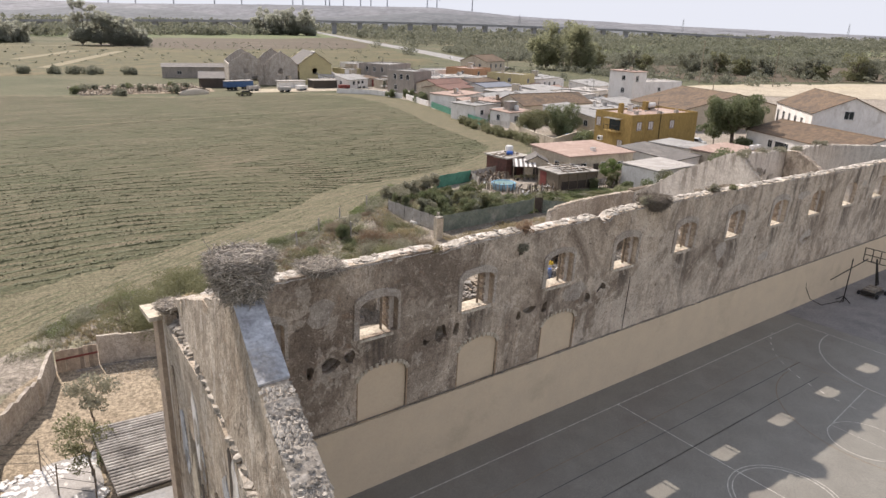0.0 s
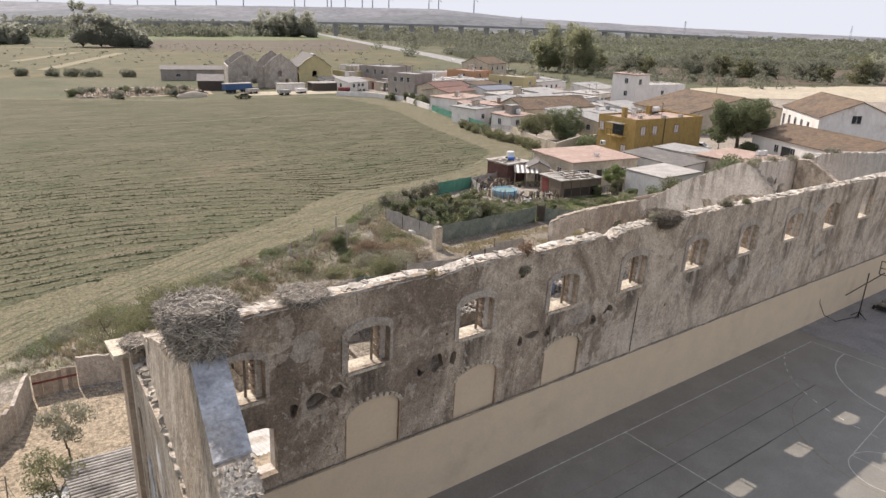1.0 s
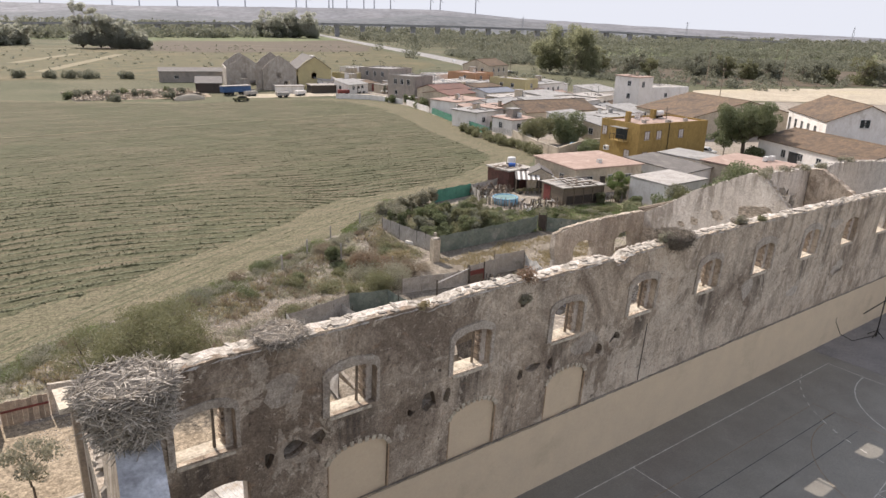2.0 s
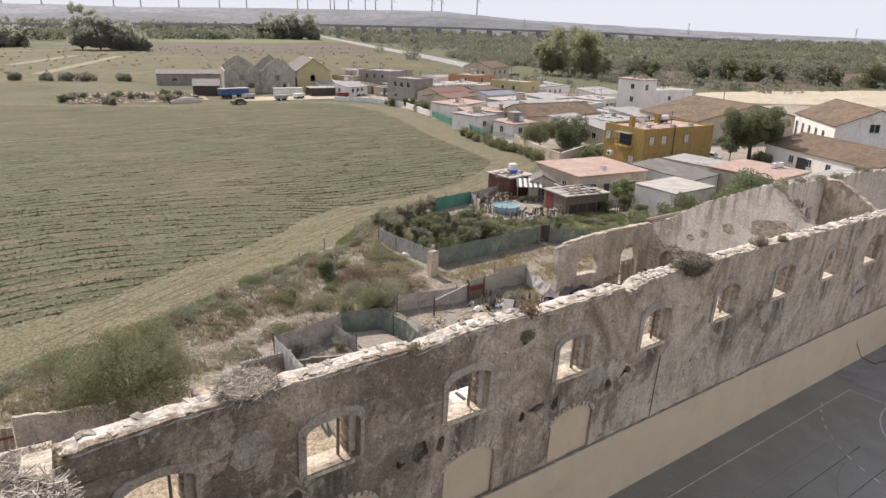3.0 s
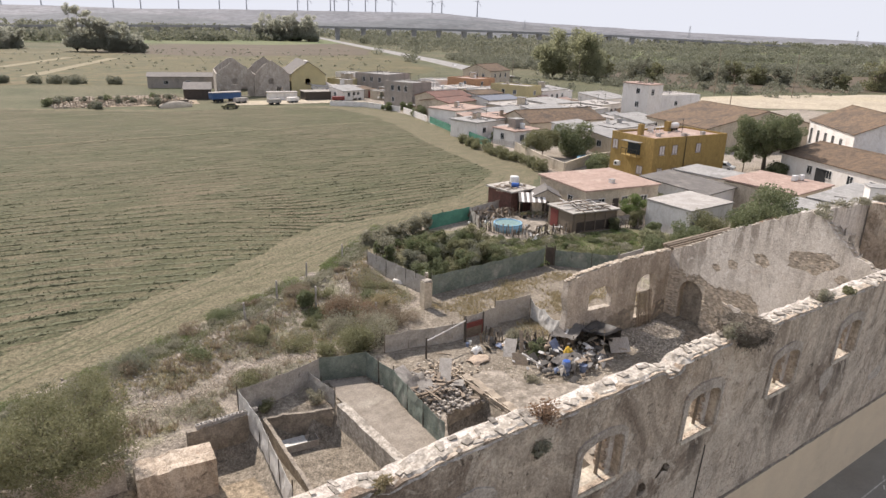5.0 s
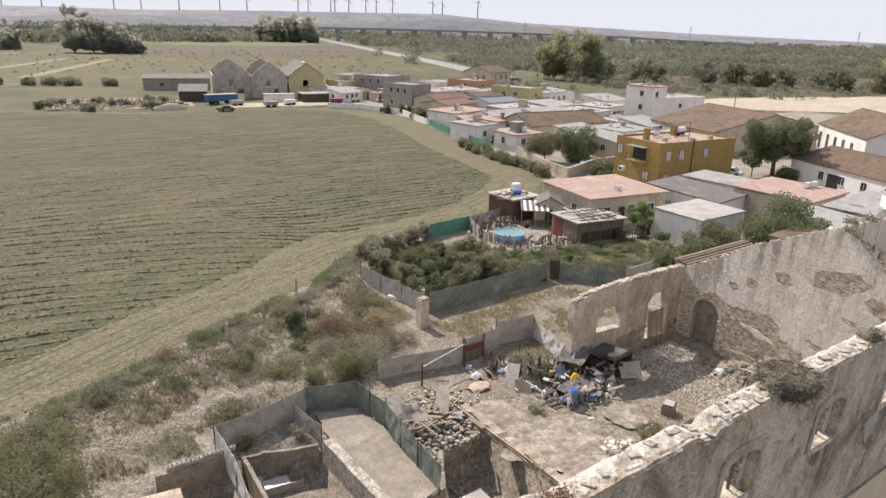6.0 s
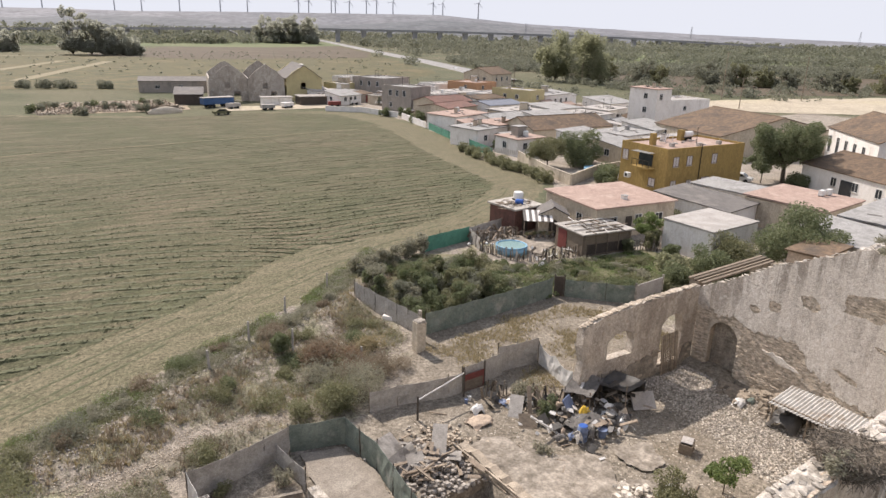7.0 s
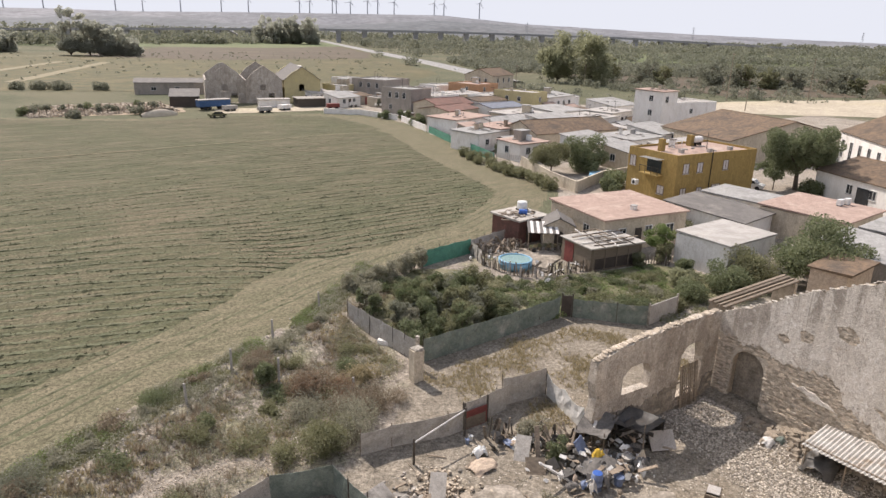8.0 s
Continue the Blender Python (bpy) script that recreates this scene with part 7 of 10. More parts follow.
bush("yard_shrub", 26.2, 9.0, zg(26.2, 9.0), 1.2, 2.2, "l_olive", "leafy grey-green shrub in the yard", 9, 2600, .08, stems=10)
tree("sapling", 29.4, 8.3, zg(29.4, 8.3), 2.0, .9, "l_bright", "young fresh green tree in the yard", 10, leaves=900, size=.13, trunk=.035, low=.4, limbs=6)
bush("yard_shrub", 27.0, 18.2, zg(27, 18.2), .8, 1.2, "l_green", "green shrub growing in the junk", 11, 1000, .09)
bush("dry_shrub", 27.3, 20.4, zg(27.3, 20.4), 1.3, 1.0, "l_grey", "dry grey weeds behind the junk fence", 12, 1500, .08, stems=12)
bush("weed_clump", 24.3, 15.8, zg(24.3, 15.8), .7, .5, "l_grey", "dusty weeds at the slab's edge", 13, 500, .07)
bush("weed_clump", 9.2, 21.6, -.3, .6, .7, "l_olive", "weeds growing in the pen", 14, 500, .07)
bush("weed_clump", 11.6, 20.8, zg(11.6, 20.8), .7, .8, "l_grey", "weeds growing in the pen corner", 15, 500, .07)


def weeds(name, label, count, where, material, h, blades, seed):
    """Tufts of blades on the ground."""
    g = random.Random(seed)
    verts, faces = [], []
    for _ in range(count):
        x, y = where(g)
        z = zg(x, y) - .03
        hh = h * g.uniform(.4, 1.3)
        for _b in range(blades):
            a = g.uniform(0, math.tau)
            r, lean = g.uniform(0, .16), g.uniform(.1, .6) * hh
            bx, by = x + r * math.cos(a), y + r * math.sin(a)
            w = g.uniform(.012, .03) + hh * .02
            b = len(verts)
            verts += [(bx - w * math.sin(a), by + w * math.cos(a), z), (bx + w * math.sin(a), by - w * math.cos(a), z), (bx + lean * math.cos(a), by + lean * math.sin(a), z + hh * g.uniform(.6, 1))]
            faces.append((b, b + 1, b + 2))
    return tagged(raw(name, verts, faces, material), label, "weeds", kind="stuff")


TRACK = [(-4, 24.6), (2.2, 25.5), (6.8, 25.9), (9.6, 27.6), (13, 26.9), (16, 25.9)]


def off_track(x, y):
    """Distance from the trodden footpath along the bank."""
    return min((Vector((x, y)) - Vector(p) - (Vector(q) - Vector(p)) * max(0, min(1, (Vector((x, y)) - Vector(p)).dot(Vector(q) - Vector(p)) / (Vector(q) - Vector(p)).length_squared))).length for p, q in zip(TRACK, TRACK[1:]))


def _bank(lo, hi):
    def f(g):
        while True:
            x = g.uniform(-12, 34)
            y = EDGE(x) - g.uniform(lo, hi)
            if y > (22.6 if x < 7 else 24.5 + max(0, (x - 15) * .15)) and noise.noise((x * .22, y * .22, lo)) + .5 * noise.noise((x * .7, y * .7, hi)) > g.uniform(-.3, .35) and not (x > 26 and y < 41) and off_track(x, y) > g.uniform(.5, 1.0):
                return x, y
    return f


weeds("dry_weeds", "dry straw-coloured grass on the bank", 2200, _bank(3, 13), "l_dry", .3, 8, 1)
weeds("grey_weeds", "grey-green weeds on the bank", 2200, _bank(0.6, 12), "l_grey", .32, 8, 2)
weeds("green_weeds", "green weeds along the meadow's edge", 5200, _bank(-0.3, 3.0), "l_olive", .36, 8, 3)
def carpet(name, label, count, where, leaf, r, h, per, size, seed):
    """Low leafy ground cover in one mesh."""
    g = random.Random(seed)
    spots = []
    for _ in range(count):
        x, y = where(g)
        q = r * g.uniform(.5, 1.4)
        spots.append((x, y, zg(x, y) + h * g.uniform(.3, 1), q))
    v, f = leaf_cloud(spots, count * per, size, seed)
    zz = np.array(v)
    base = np.repeat(np.array([s[2] for s in spots]).mean(), len(zz))
    zz[:, 2] = base + (zz[:, 2] - base) * .55
    return tagged(raw(name, zz.tolist(), f, leaf), label, "weeds", kind="stuff")


carpet("edge_weeds", "fresh green low weeds along the meadow's edge", 520, _bank(-.2, 2.4), "l_bright", .5, .16, 90, .05, 71)
carpet("edge_weeds", "dusty tall weeds along the meadow's edge", 360, _bank(-.3, 3.2), "l_grey", .5, .35, 90, .05, 74)
carpet("bank_cover", "dusty green creeping weeds on the bank", 460, _bank(1, 13), "l_olive", .45, .12, 70, .05, 72)
carpet("bank_cover", "dry grey creeping weeds on the bank", 480, _bank(2, 13), "l_grey", .45, .1, 65, .05, 73)
weeds("red_weeds", "reddish dry weeds on the bank", 900, _bank(4, 11), "l_brown", .5, 9, 4)
weeds("yard_weeds", "sparse dry weeds in the trodden yard", 2600, lambda g: next((p for p in ((g.uniform(26, 43), g.uniform(20, 31)) for _ in range(60)) if noise.noise((p[0] * .3, p[1] * .3, 9)) > g.uniform(-.1, .35)), (33, 22)), "l_dry", .26, 7, 5)
weeds("slab_weeds", "sparse dusty weeds at the hall wall's foot", 700, lambda g: (g.uniform(15, 33), g.uniform(.9, 20)), "l_grey", .2, 5, 6)
for _k in range(44):
    _x = -8 + _k * .8 + R.uniform(-.5, .5)
    _y = EDGE(_x) - (R.uniform(1.0, 3.4) if _k % 2 else R.uniform(4, 11))
    if _y < 24.5 + max(0, (_x - 15) * .15) or _x > 25 or off_track(_x, _y) < 1.2:
        continue
    bush("bank_weed", _x, _y, zg(_x, _y), R.uniform(.7, 1.6), R.uniform(.3, .7), ["l_olive", "l_grey", "l_green", "l_brown", "l_olive", "l_grey"][_k % 6], "leafy weed clump on the bank", 40 + _k, 900, .08, "weeds on the bank")

# ---- loose boards, sheets and rags in the junk corner, too many to count ----
def clutter(name, label, count, where, material, size, seed, flat=.04, steep=60):
    rr = random.Random(seed)
    verts, faces = [], []
    for _ in range(count):
        x, y, lift = where(rr)
        w, h = size[0] * rr.uniform(.4, 1.3), size[1] * rr.uniform(.4, 1.3)
        m = pose(x, y, zg(x, y) + lift, rr.uniform(-steep, steep), rr.uniform(-steep, steep) * .6, rr.uniform(0, 360))
        b = len(verts)
        for dz in (0, flat):
            for dx, dy in ((-1, -1), (1, -1), (1, 1), (-1, 1)):
                verts.append(tuple(m @ Vector((dx * w / 2 * rr.uniform(.85, 1.1), dy * h / 2 * rr.uniform(.85, 1.1), dz + rr.uniform(0, .03)))))
        faces += [tuple(b + i for i in f) for f in ((0, 3, 2, 1), (4, 5, 6, 7), (0, 1, 5, 4), (1, 2, 6, 5), (2, 3, 7, 6), (3, 0, 4, 7))]
    return tagged(raw(name, verts, faces, material), label, "junk", kind="stuff")


_heap = lambda rr: (rr.gauss(28.6, 1.7), rr.gauss(16.6, 1.0), rr.uniform(.05, .7))
_shelter = lambda rr: (rr.gauss(31.0, 1.0), rr.gauss(17.3, .6), rr.uniform(.3, 1.4))
_strip = lambda rr: (lambda f: (24.8 + f * 5 + rr.gauss(0, .3), 21.4 - f * 3.6 + rr.gauss(0, .4), rr.uniform(.05, .8)))(rr.random())
clutter("junk_boards", "broken weathered boards heaped in the junk corner", 24, _heap, "wood", (.22, 1.0), 1, steep=28)
clutter("junk_boards", "broken boards and slats along the ragged fence", 34, _strip, "wood", (.16, 1.1), 2, steep=60)
clutter("dark_rags", "dark plastic and rags in the junk corner", 24, _heap, "tarp", (.5, .6), 3, .03, 70)
clutter("dark_rags", "dark plastic sheets over the makeshift shelter", 6, _shelter, "tarp", (.9, 1.0), 4, .03, 35)
clutter("pale_rags", "pale plastic scraps and cloths in the junk corner", 46, _heap, "net_white", (.3, .35), 5, .03, 70)
clutter("grey_sheets", "grey sheets and cardboard on the makeshift shelter", 7, _shelter, "net_grey", (.5, .7), 6, .03, 40)
clutter("dark_rags", "dark scraps in the shade along the ragged fence", 22, _strip, "tarp", (.5, .5), 7, .03, 70)
clutter("burnt_boards", "charred boards on the rubble heap", 40, lambda rr: (rr.gauss(18.5, 1.0), rr.gauss(17.9, 1.1), rr.uniform(.2, .6)), "wood", (.2, 1.3), 8, .05, 25)
clutter("burnt_sheets", "rusty bent sheets on the rubble heap", 12, lambda rr: (rr.gauss(17.8, .8), rr.gauss(18.6, .9), rr.uniform(.3, .6)), "sheet_old", (.9, .9), 9, .02, 40)
clutter("yard_sticks", "loose sticks and slats on the yard floor", 40, lambda rr: (rr.uniform(19, 30), rr.uniform(9, 22), .03), "wood", (.06, .9), 10, .04, 6)
clutter("roof_junk", "boards and scrap on the garden huts", 26, lambda rr: (rr.gauss(52.6, 1.0), rr.gauss(49.9, .9), 2.82), "wood", (.25, 1.1), 11, .05, 15)
clutter("garden_scrap", "scrap wood stacked beside the garden huts", 70, lambda rr: (rr.uniform(44.4, 51), rr.gauss(48.2, .6), rr.uniform(.1, .9)), "wood", (.25, 1.0), 12, .05, 60)
clutter("garden_scrap", "dark scrap beside the garden huts", 50, lambda rr: (rr.uniform(46, 59), rr.gauss(39, 1.2), rr.uniform(.1, .6)), "post", (.3, .7), 13, .05, 60)
clutter("garden_scrap", "pale scrap beside the garden huts", 40, lambda rr: (rr.uniform(44, 58), rr.gauss(39.2, 1.0), rr.uniform(.1, .7)), "net_white", (.3, .5), 14, .05, 60)

# ---- village ----
def window(t, face, u, z, w, h, W, D, frame="frame_white", pane="glass", sill=True):
    """A window with its own frame and recessed pane on the front (f) or left (l) face of a house."""
    m = pose(u, 0, z) if face == "f" else pose(0, abs(u) + w, z, 0, 0, -90)
    win = new("window")
    win.parent = t
    win.matrix_local = m
    bm = bmesh.new()
    k = .07
    for a in ((-k, w + k, -.05, .02, -k, 0), (-k, w + k, -.05, .02, h, h + k), (-k, 0, -.05, .02, 0, h), (w, w + k, -.05, .02, 0, h), (w / 2 - .025, w / 2 + .025, -.03, .02, 0, h)):
        box(bm, *a)
    part("frame", bm, frame, win)
    part("pane", boxm(0, w, -.012, .02, 0, h), pane, win)
    if sill:
        part("sill", boxm(-.1, w + .1, -.12, .02, -k - .06, -k), "roof_white", win)
    return win


M["brown_frame"] = mat("brown_window_frame", (0.13, 0.08, 0.055), None, 2.0, rough=0.5, bump=0.0)
M["blind"] = mat("white_roller_blind", (0.52, 0.47, 0.44), (0.46, 0.42, 0.39), 1.5, rough=0.6, bump=0.1, stretch=(1, 1, 6))
M["roof_red"] = mat("red_brown_tile", (0.21, 0.115, 0.09), (0.155, 0.09, 0.072), 1.2, c3=(0.13, 0.085, 0.07), big=0.3, spots=0.5, bump=0.5, fine=8.0)
M["roof_blue"] = mat("bluish_sheet_roof", (0.19, 0.205, 0.235), (0.155, 0.165, 0.19), 1.0, bump=0.2)
PLOTS = []


def house(x, y, w, d, h, yaw, wall, roof, kind, label, name="house", rise=1.6, wins=(), doors=(), over=.25, base=-.4, frame="frame_white", pane="glass"):
    """A house on a rectangle: kinds are flat (parapet), slab (plate roof), gable_u and gable_v (ridge along the front or back), shed."""
    t = thing(name, pose(x, y, 0, 0, 0, yaw), label, "house")
    c, s = math.cos(radians(yaw)), math.sin(radians(yaw))
    PLOTS.append((x + w / 2 * c - d / 2 * s, y + w / 2 * s + d / 2 * c, math.hypot(w, d) / 2, h, kind))
    if kind == "flat":
        bm = boxm(0, w, 0, d, base, h - .35)
        part("wall", bm, wall, t)
        ring = bmesh.new()
        for a in ((0, w, 0, .2), (0, w, d - .2, d), (0, .2, .2, d - .2), (w - .2, w, .2, d - .2)):
            box(ring, *a, h - .35, h)
        part("parapet", ring, wall, t)
        part("roof", boxm(.2, w - .2, .2, d - .2, h - .35, h - .28), roof, t)
    elif kind == "slab":
        part("wall", boxm(0, w, 0, d, base, h - .16), wall, t)
        part("roof", slab([[(-over, h - .16), (w + over, h - .16), (w + over, h + .02), (-over, h + .02)]], d + 2 * over, lambda u, v, q: (u, q - over, v + .02 * q)), roof, t)
    elif kind == "shed":
        part("wall", slab([[(0, base), (d, base), (d, h + rise - .1), (0, h - .1)]], w, lambda u, v, q: (q, u, v)), wall, t)
        part("roof", slab([[(-over, h - .1 - over * rise / d), (d + over, h + rise - .1 + over * rise / d), (d + over, h + rise + .04), (-over, h + .04 - over * rise / d)]], w + 2 * over, lambda u, v, q: (q - over, u, v)), roof, t)
    else:
        a, b = (w, d) if kind == "gable_u" else (d, w)
        put = (lambda u, v, q: (q, u, v)) if kind == "gable_u" else (lambda u, v, q: (u, q, v))
        part("wall", slab([[(0, base), (b, base), (b, h), (b / 2, h + rise), (0, h)]], a, put), wall, t)
        s = rise / (b / 2)
        for side in (0, 1):
            e = [(-over, h - over * s), (b / 2, h + rise), (b / 2, h + rise + .14), (-over, h - over * s + .14)]
            if side:
                e = [(b - u, v) for u, v in e]
            part("roof", slab([[(u, v + .01) for u, v in e]], a + 2 * over, lambda u, v, q: put(u, v, q - over)), roof, t)
        part("ridge", rod(bmesh.new(), put(b / 2, h + rise + .12, -over), put(b / 2, h + rise + .12, a + over), .13, .13, 6), roof, t)
    for f, u, z, ww, hh in wins:
        window(t, f, u, z, ww, hh, w, d, frame, pane)
    for f, u, ww, hh, material in doors:
        m = pose(u, 0, base) if f == "f" else pose(0, abs(u) + ww, base, 0, 0, -90)
        o = part("door", boxm(0, ww, -.05, .03, 0, hh - base), material, t)
        o.matrix_local = m
    return t


_pink = house(56.6, 41.3, 11.4, 9.3, 3.3, -9, "beige", "roof_pink", "slab", "low beige house with a flat terracotta roof", wins=(("f", 2.0, 1.1, .9, 1.0), ("f", 5.6, 1.0, .9, 1.1), ("f", 8.6, 1.1, 1.0, .9), ("l", -2.4, 1.0, .9, 1.1)), doors=(("f", 4.2, .9, 2.0, "dark"),))
t = thing("roof_vent", pose(62.6, 42.6, 3.35), "small white vent box on a terracotta roof", "vent")
part("box", boxm(-.3, .3, -.25, .25, 0, .45, .01), "white", t)
part("cap", boxm(-.36, .36, -.3, .3, .45, .5), "roof_grey", t)

YH = house(80.8, 50.5, 16.1, 8.8, 6.5, -6, "ochre", "roof_pink", "flat", "two-storey ochre house with a terracotta roof terrace",
           wins=(("f", 1.3, 4.0, 1.0, 1.25), ("f", 4.0, 4.0, 1.0, 1.25), ("f", 9.2, 4.0, 1.0, 1.25), ("f", 1.2, .9, 1.0, 1.0), ("f", 4.4, .9, .9, .9), ("f", 7.4, .8, 1.6, 1.2), ("l", -7.4, 4.0, 1.0, 1.3), ("l", -1.8, .9, 1.1, 1.1)), frame="brown_frame", pane="blind")
part("balcony", boxm(-1.1, 0, 2.2, 5.6, 3.3, 3.45), "ochre", YH)
for _v in (2.25, 3.4, 4.5, 5.5):
    part("balcony_post", boxm(-1.06, -1.0, _v, _v + .06, 3.45, 4.4), "iron", YH)
part("balcony_rail", boxm(-1.08, -1.0, 2.2, 5.6, 4.4, 4.48), "iron", YH)
part("balcony_glazing", boxm(-.04, 0.0, 2.6, 5.2, 3.6, 5.3), "glass", YH, "dark balcony window")
for _k in range(7):
    part("awning_slat", boxm(-1.3, 0, 2.3 + _k * .5, 2.6 + _k * .5, 5.55, 5.6), "roof_grey", YH)
part("drainpipe", rod(bmesh.new(), (6.7, -.08, -.3), (6.7, -.08, 6.9), .06), "iron", YH)
part("chimney", boxm(1.8, 2.5, 4.6, 5.3, 6.1, 7.9, .02), "ochre", YH)
part("chimney", boxm(9.6, 10.4, 6.4, 7.2, 6.1, 7.8, .02), "ochre", YH)
for _u, _v in ((3.2, 2.4), (7.6, 1.3), (12.2, 1.6)):
    part("roof_box", boxm(_u, _u + .7, _v, _v + .5, 6.2, 6.75), "roof_white", YH)
_tank = thing("water_tank", pose(92.6, 55.9, 6.22), "pale roof water tank on a low stand", "tank")
part("tank", rod(bmesh.new(), (-.9, 0, .9), (.9, 0, .9), .45, .45, 12), "white", _tank)
for _s in (-.6, .6):
    part("stand", boxm(_s - .05, _s + .05, -.4, .4, 0, .5), "iron", _tank)
t = thing("roof_rails", pose(86.5, 56.2, 6.22), "white pipe frame on a roof terrace", "frame")
for _a, _b in (((0, 0, 0), (0, 0, .9)), ((3, 0, 0), (3, 0, .9)), ((0, 0, .9), (3, 0, .9)), ((0, .8, 0), (0, .8, .9)), ((3, .8, 0), (3, .8, .9)), ((0, .8, .9), (3, .8, .9))):
    part("pipe", rod(bmesh.new(), _a, _b, .04), "frame_white", t)
t = thing("air_conditioner", pose(80.1, 56.6, 1.6, 0, 0, -6), "white air conditioner on an ochre wall", "air conditioner")
part("case", boxm(-.1, .5, -.4, .4, 0, .7, .01), "white_plastic", t)
part("fan_grille", lathe(bmesh.new(), [(.26, 0), (.26, .02)], 14, Matrix.Translation((-.1, 0, .35)) @ Matrix.Rotation(radians(-90), 4, "Y")), "iron", t)

house(60.7, 29.8, 8.0, 5.8, 2.95, 0, "white", "roof_white", "slab", "low white flat-roofed shed behind the ruin", over=.1, wins=(("f", 3.0, 1.2, .8, .7),))
house(71.2, 34.7, 7.2, 9.4, 2.5, 6, "white", "roof_dark", "shed", "low white house with a dark grey pitched roof", rise=.7)
house(80.6, 37.4, 6.2, 8.2, 2.8, 6, "white", "roof_grey", "slab", "low house with a pale grey flat roof")
house(79.0, 27.7, 9.9, 9.5, 3.1, 3, "beige", "roof_pink", "slab", "low house with a walled terracotta terrace", wins=(("f", 3, 1, 1, 1),))
for _x, _y in ((87.3, 31.6), (86.0, 31.8)):
    t = thing("roof_unit", pose(_x, _y, 3.2), "white cooling unit on a terracotta terrace", "air conditioner", "units on the terrace")
    part("case", boxm(-.4, .4, -.25, .25, .1, .75, .02), "white_plastic", t)
    part("feet", boxm(-.35, .35, -.2, .2, 0, .1), "iron", t)
house(68.5, 17.0, 9, 9.0, 2.7, 3, "grey", "roof_grey", "shed", "low grey shed with a fibre-cement roof behind the ruin", rise=.5)
house(79.0, 15.0, 14, 11.0, 3.0, 4, "white", "roof_grey", "slab", "low flat-roofed house beside the ruin")
_wh = house(97.6, 23.4, 14, 23, 3.3, -23, "white", "roof_tile", "gable_v", "long white house with a worn brown tile roof", rise=1.7, wins=[("l", -4 - 4 * k, 1.2, 1.0, 1.2) for k in range(4)], doors=(("l", -13, 2.2, 2.4, "glass"),))
house(120.1, 39.8, 14, 21, 6.0, -45, "white", "roof_tile", "gable_v", "tall white warehouse with a brown tile roof", name="warehouse", rise=3.0, wins=[("l", 4.5 + 3.6 * k, 1.6, 1.2, 3.0) for k in range(5)] + [("f", 5.6, 5.2, 1.6, 1.4)])
house(115.5, 64.5, 28, 20, 4.0, -18, "beige", "roof_tile", "gable_v", "wide warehouse with a long brown tile roof", name="warehouse", rise=3.2, wins=[("l", 5 + 5.5 * k, 2.0, 1.2, 1.2) for k in range(3)])
house(146, 24, 16, 22, 5, -40, "white", "roof_tile", "gable_v", "white warehouse with a tile roof at the village edge", name="warehouse", rise=2.4, wins=[("l", 4 + 4.6 * k, 1.2, 1.3, 2.8) for k in range(4)])
house(143.5, 97.5, 15, 10, 6.6, -8, "white", "roof_white", "flat", "white two-storey block with small windows", wins=[("l", -2.2 - 2.4 * k, 4.2, 1.0, 1.3) for k in range(3)] + [("f", 6, 4, 1.0, 1.0), ("l", -5, 1.2, 1.0, 1.2)])
house(137.0, 95.5, 6.2, 7.5, 9.5, 5, "white", "roof_pink", "slab", "white stair tower with a terracotta roof", wins=(("f", 1.2, 7.0, 1.2, 1.3), ("l", -2.5, 7.2, 1.0, 1.2), ("l", -2.5, 4.0, 1.0, 1.2)))
house(131.6, 132.6, 7, 13, 6.3, 14, "yellow", "roof_white", "flat", "bright yellow two-storey house", wins=(("f", 3, 3.8, 1, 1.1), ("l", -4, 3.8, 1, 1.1), ("l", -8, 3.8, 1, 1.1)))
house(139.2, 134.6, 15, 9, 4.6, 14, "white", "roof_grey", "slab", "long white house joined to a yellow house", wins=[("f", 2 + 3 * k, 2.2, 1.0, 1.2) for k in range(4)])
house(92.7, 89.8, 20.5, 10.5, 3.3, -5, "beige", "roof_tile", "gable_u", "long beige house with a brown tile roof", rise=1.9, wins=(("f", 9.5, .9, 1.1, 1.2),), doors=(("f", 13.6, 1.0, 2.1, "dark"),))
house(114, 180, 13, 13, 6.6, 22, "grey", "roof_grey", "flat", "tall grey-brown two-storey house at the field's edge", wins=[("l", -2.5 - 3.2 * k, z, 1.0, 1.5) for k in range(3) for z in (.9, 4.0)])
house(103.8, 149.7, 8, 11, 6.5, 14, "grey", "roof_grey", "flat", "grey two-storey house with white window frames", wins=[("l", -2.0 - 2.6 * k, z, 1.1, 1.5) for k in range(3) for z in (3.9,)] + [("l", -7, .8, 1, 1.3)])
house(163, 187, 15, 12, 6.6, 20, "beige", "roof_tile", "gable_u", "two-storey beige house with a tiled roof", rise=2.2, wins=[("l", -2.5 - 2.8 * k, z, 1.0, 1.4) for k in range(3) for z in (1.0, 4.2)] + [("f", 3 + 4 * k, 4.2, 1.0, 1.4) for k in range(3)])
house(92.7, 115.0, 13.2, 8, 3.1, 16, "white", "roof_pink", "slab", "low white house with a pink roof", wins=(("f", 3, 1, 1, 1), ("f", 8, 1, 1, 1)))
house(83.6, 95.6, 9.5, 7, 3.2, 12, "white", "roof_grey", "slab", "low white house with a grey flat roof", wins=(("f", 2, 1, 1, 1),), doors=(("f", 5.5, 1, 2.1, "dark"),))
house(90.5, 97.6, 8.5, 7, 3.5, 10, "white", "roof_pink", "slab", "small white house with a dull pink roof", wins=(("f", 2, 1.1, 1.2, 1.2), ("l", -3, 1.1, 1, 1.2)))
